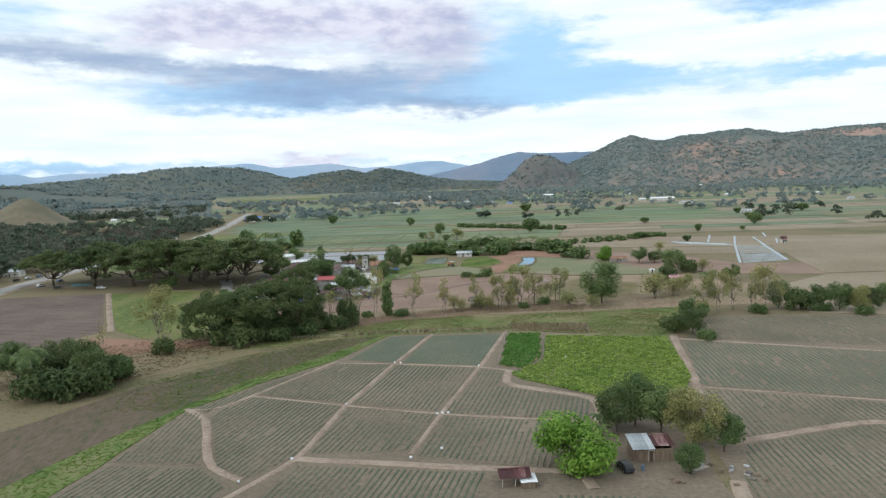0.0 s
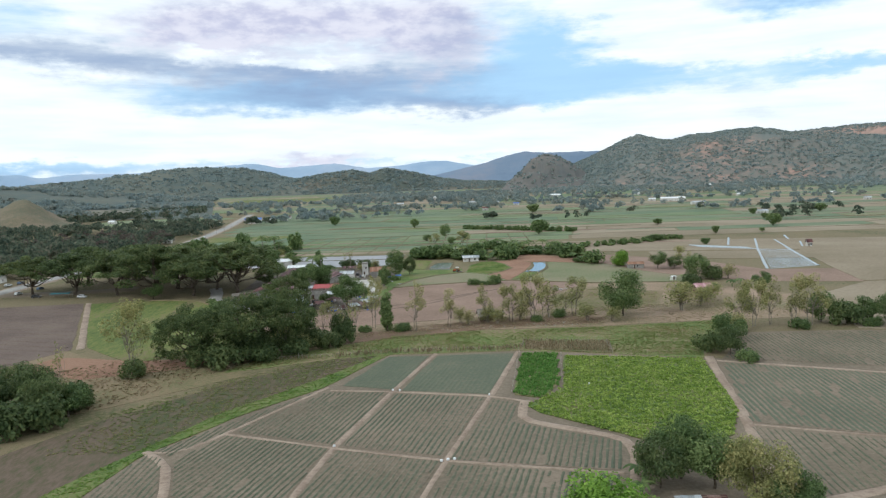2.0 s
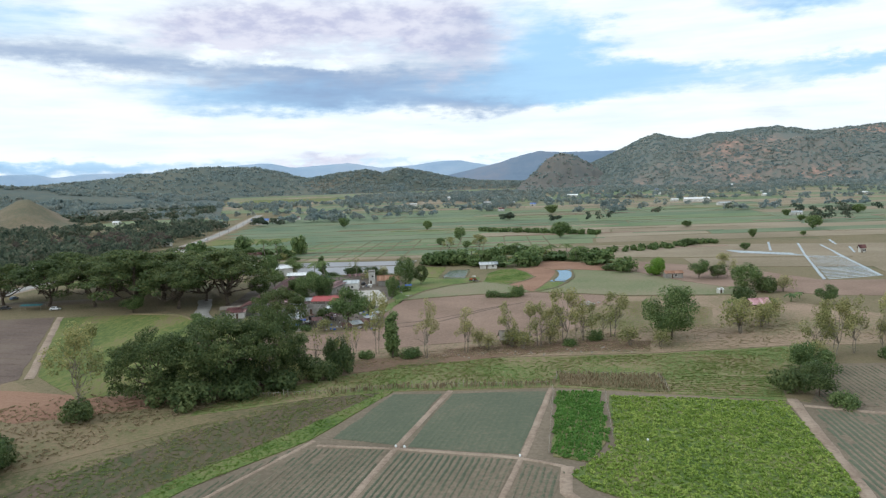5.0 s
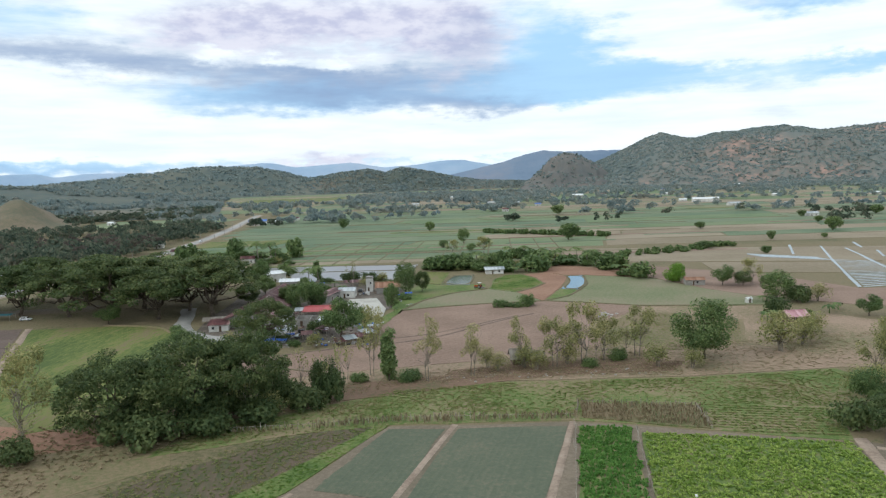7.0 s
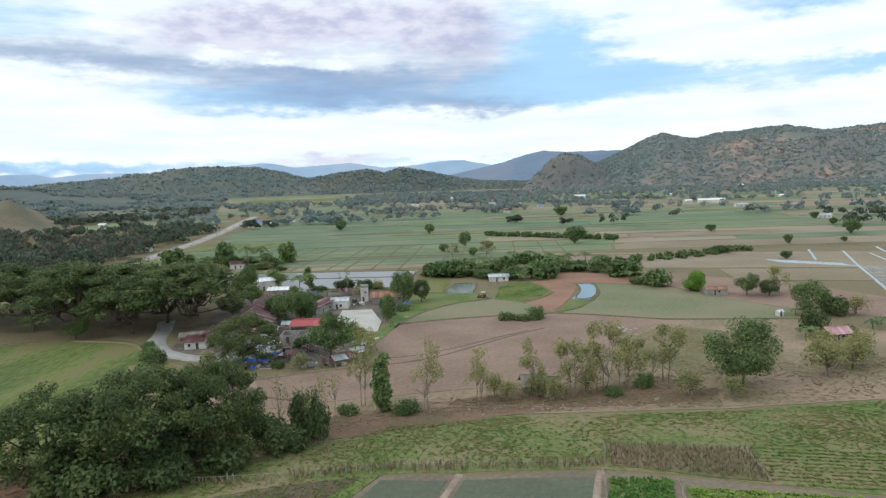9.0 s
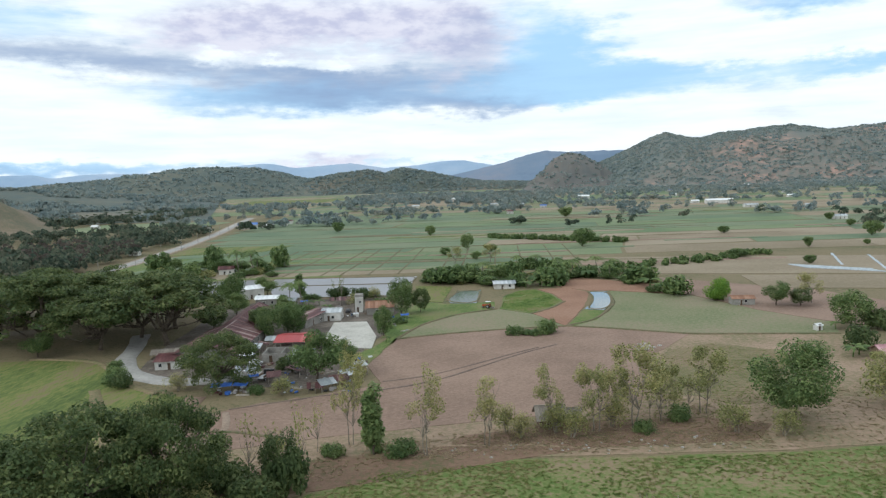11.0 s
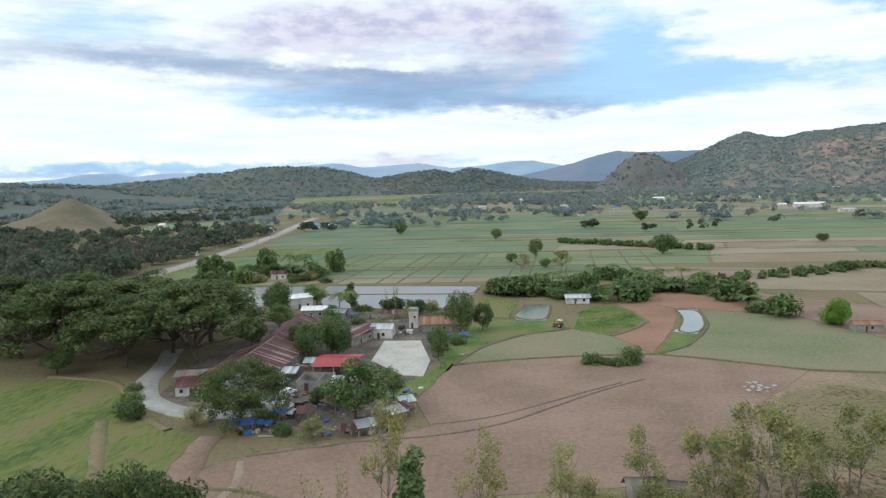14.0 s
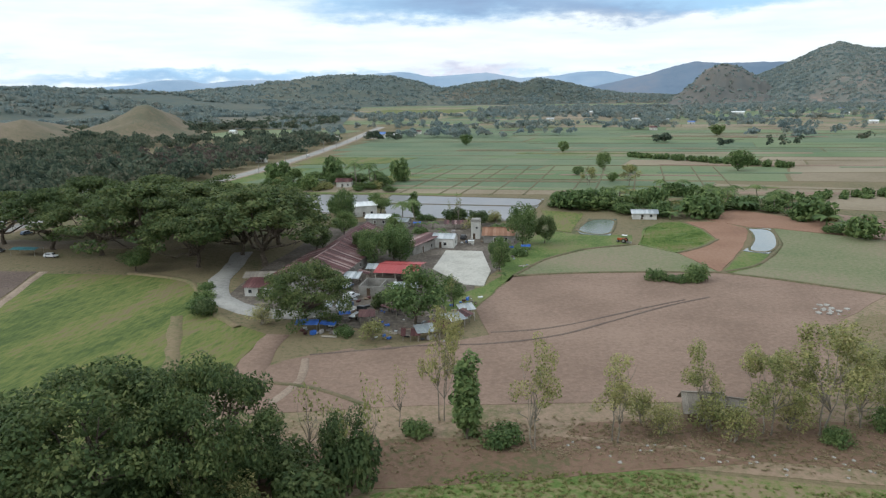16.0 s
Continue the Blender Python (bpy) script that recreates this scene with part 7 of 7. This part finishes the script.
M["pale_stone"] = material("pale_stone", [(0.26, 0.245, 0.22), (0.36, 0.345, 0.32), (0.46, 0.445, 0.42)], 1.0, 0.9, 0.0, 5)
for i in range(44):
    x = crng.uniform(-2, 52)
    stone(x, 259.5 + crng.uniform(-2, 5) + 0.05 * x, crng.uniform(0.18, 0.4), M["pale_stone"], "pale stone at the field edge", "stones along the field edge")
for i in range(14):
    stone(crng.uniform(51, 59), crng.uniform(332, 340), crng.uniform(0.4, 0.9), M["pale_stone"], "pale rubble heap stone on the slope", "rubble heap")
for x, y in [(-10.5, 194.5), (-8.8, 194), (12.6, 188.3), (2.0, 151), (0.8, 150.6), (3.2, 151.2), (-26.6, 128.6), (-4.4, 127.2), (-34, 119.4), (1.4, 131), (37.5, 194), (25.5, 117), (92, 243), (96, 245), (-20, 159.6)]:
    ob = part("water_jug", box(0.55, 0.4, 0.45, 0, 0, 0, 0.1), M["white_roof"])
    ob.matrix_world = pose(x, y, 0.1, 0, 0, x * 7)
    tagged(ob, "small white jug set beside the plots", "jug", "jugs beside the plots")

# huts in the fields
e = house("field_hut", 22.5, 450, 2, 9, 5, 2.6, 3.5, "white_wall", "tin_roof", "white hut with a pale tin roof by the pond", 0.7, 31, 2)
e = house("field_hut", 112.3, 316.5, 6, 6, 5, 2.6, 3.9, "wood_wall", "pink_roof", "small hut with a faded pink roof", 0.8, 32, 1)
e = house("field_hut", 107.5, 397, -4, 8, 5, 2.4, 3.2, "grey_wall", "tile_roof", "small grey hut with a brown roof", 0.4, 33, 1)
e = house("field_hut", 18.4, 275.5, 4, 5, 4.5, 2.2, 4.0, "wood_wall", "thatch", "small bamboo hut under grey thatch", 0.7, 34, 1)
e = house("field_hut", 23, 277, -8, 3.5, 3, 1.8, 2.8, "wood_wall", "thatch", "low pen under grey thatch", 0.5, 35, 0)
house("field_hut", 112, 351, 20, 2.0, 1.8, 1.7, 2.1, "white_wall", "white_roof", "tiny white pump hut", 0.3, 36, 0)
# near yard: two-tone shed and hut under the trees
e = pole_shed("tool_shed", 13.2, 115.6, 3, 4.6, 3.6, 1.8, 2.5, "rust_roof", "small open shed with rusty red sheets", 41)
e = thing("cart_cover", 15.4, 114.2, 0, 3, "low stack under white and red sheets", "stack")
part("stack", box(2.4, 2.4, 1.1, 0, 0, 0, 0.1), M["wood_wall"], e)
slope(e, (-1.4, 1.5, 1.5), (1.4, 1.5, 1.5), (0, -3.0, -0.3), M["white_roof"], seed=42)
e = thing("near_hut", 39.2, 124.5, 0, -2, "low hut with tin and rusty red roof sheets", "house")
walls(e, 7, 5, 2.3, M["wood_wall"])
opening(e, "door", -0.5, -2.53, 0.02, 0.9, 2.0)
rf = part("roof", box(7.6, 0.12, 0.12, 0, 2.5, 3.0), M["wood_wall"], e)
slope(rf, (-3.9, 2.9, 3.15), (0.1, 2.9, 3.15), (0, -5.9, -0.75), M["tin_roof"], seed=43)
slope(rf, (0.1, 2.9, 3.1), (3.9, 2.9, 3.1), (0, -4.6, -0.6), M["rust_roof"], seed=44)
for i in range(16):
    ob = part("scrap_box", box(crng.uniform(0.4, 1.4), crng.uniform(0.4, 1.0), crng.uniform(0.2, 0.7), 0, 0, 0, 0.05), crng.choice([M["junk"], M["wood_wall"], M["tin_roof"]]))
    ob.matrix_world = pose(crng.uniform(33, 56), crng.uniform(111, 121), 0.06, 0, 0, crng.uniform(0, 90))
    tagged(ob, "weathered scrap lying in the hut yard", "scrap", "hut yard clutter")

# stake fences
def fence(points, gap, label, h=1.3):
    e = thing("stake_fence", points[0][0], points[0][1], 0, 0, label, "fence")
    o = Vector((points[0][0], points[0][1]))
    rng = random.Random(int(abs(points[0][0]) * 10))
    me = None
    for p, q in zip(points, points[1:]):
        p, q = Vector(p), Vector(q)
        n = max(1, int((q - p).length / gap))
        for k in range(n):
            c = p.lerp(q, k / n) - o
            if me is None:
                ob = part("post", box(0.1, 0.1, h, 0, 0, 0, 0.015), M["post_wood"], e)
                me = ob.data
            else:
                ob = new("post", me)
                ob.parent = e
            ob.matrix_local = pose(c.x + rng.uniform(-.2, .2), c.y + rng.uniform(-.2, .2), -0.05, rng.uniform(-9, 9), rng.uniform(-9, 9), rng.uniform(0, 90)) @ Matrix.Diagonal((1, 1, rng.uniform(0.7, 1.5), 1))
        d = q - p
        bm = box(d.length, 0.03, 0.05, 0, 0, 0)
        rail = part("rail", bm, M["post_wood"], e)
        mid = (p + q) / 2 - o
        rail.matrix_local = pose(mid.x, mid.y, h * 0.7, 0, 0, math.degrees(math.atan2(d.y, d.x)))


fence([(-30, 229.5), (-12, 232.4), (25.5, 231.4), (27.5, 239.8), (52, 236), (50.4, 222)], 1.0, "crooked stake fence round the dry meadow")
fence([(-62, 227), (-46, 228.5), (-30, 229.5)], 1.2, "crooked stake fence along the river flat")
fence([(24.5, 227), (17.8, 188)], 2.2, "thin stake fence beside the corn")
fence([(36, 224), (31, 194)], 2.2, "thin stake fence beside the tobacco")

# far houses over the plain and along the road
for i, (x, y, sx, sy, roof, lab) in enumerate([
    (259, 1510, 21, 10, "white_roof", "large white hall far across the plain"), (12, 1600, 24, 10, "white_roof", "long white farm building far off"), (366, 1195, 11, 8, "white_roof", "white roofed house far off"),
    (388, 1158, 38, 9, "white_roof", "long white roofed shed far off"), (383, 1038, 18, 7, "tin_roof", "long tin roofed shed far off"), (436, 998, 8, 6, "tin_roof", "small tin roofed house far off"),
    (363, 795, 11, 6, "tin_roof", "small open shed on the plain"), (511, 1790, 16, 9, "blue_roof", "blue roofed house far off"), (114, 1280, 9, 7, "tin_roof", "tin roofed house far off"), (139, 1195, 9, 7, "blue_roof", "blue roofed house far off"),
    (194, 1400, 12, 8, "white_roof", "white roofed house far off"), (820, 1900, 16, 10, "white_roof", "white house far off"), (768, 1990, 30, 10, "white_roof", "long white shed far off"), (77, 1056, 8, 6, "rust_roof", "rusty roofed house far off"),
    (73, 1310, 14, 8, "tin_roof", "tin roofed house far off"), (-226, 912, 20, 10, "blue_roof", "blue roofed house by the road"), (-262, 880, 9, 8, "white_roof", "white roofed house by the road"), (-207, 925, 13, 9, "white_roof", "pale roofed house by the road"),
    (-195, 950, 8, 7, "tin_roof", "tin roofed house by the road"), (-200, 990, 12, 8, "rust_roof", "rusty roofed house by the road"), (-236, 652, 7, 6, "white_roof", "white kiosk beside the road"), (-444, 1005, 9, 7, "white_roof", "white house in the woods"),
    (-196, 590, 9, 6, "rust_roof", "small red roofed shed by the road"), (-128, 528, 8, 5, "rust_roof", "rusty roofed hut in the bushes"), (560, 1300, 12, 8, "white_roof", "white roofed house far off"), (640, 1480, 18, 8, "tin_roof", "tin roofed shed far off"),
    (430, 1500, 12, 8, "white_roof", "white roofed house far off"), (330, 1600, 12, 8, "rust_roof", "rusty roofed house far off"), (150, 1480, 10, 8, "white_roof", "white roofed house far off"), (-60, 1330, 12, 8, "tin_roof", "tin roofed house far off"),
    (620, 1020, 9, 6, "tin_roof", "tin roofed house far off"), (700, 1250, 14, 8, "white_roof", "white roofed house far off"), (240, 470, 3, 2, "rust_roof", "tiny rusty roofed shelter on the plain"), (-250, 480, 8, 6, "white_roof", "white roofed house by the road"),
    (-246, 420, 9, 7, "tin_roof", "tin roofed house by the road"), (-243, 372, 10, 7, "white_roof", "pale roofed house by the road")]):
    big = max(sx, sy)
    house("far_house", x, y, crng.uniform(-12, 12), sx, sy, 3.2 if big < 20 else 5.0, 4.6 if big < 20 else 7.0, "white_wall", roof, lab, 0.5, 60 + i, 2 if big < 20 else 4, "houses over the plain")

# utility poles along the road
for i, yy in enumerate(range(390, 960, 48)):
    e = thing("utility_pole", road_x(yy) + 8.5, yy, 0, 0, "grey utility pole with a short crossarm", "pole", "poles along the road")
    v, f = tube([(0, 0, -0.3), (0, 0, 4.5), (0, 0, 9.5)], [0.16, 0.14, 0.1], 8)
    mesh_object("shaft", v, f, M["grey_wall"], e)
    part("crossarm", box(1.8, 0.1, 0.12, 0, 0, 8.7), M["post_wood"], e)
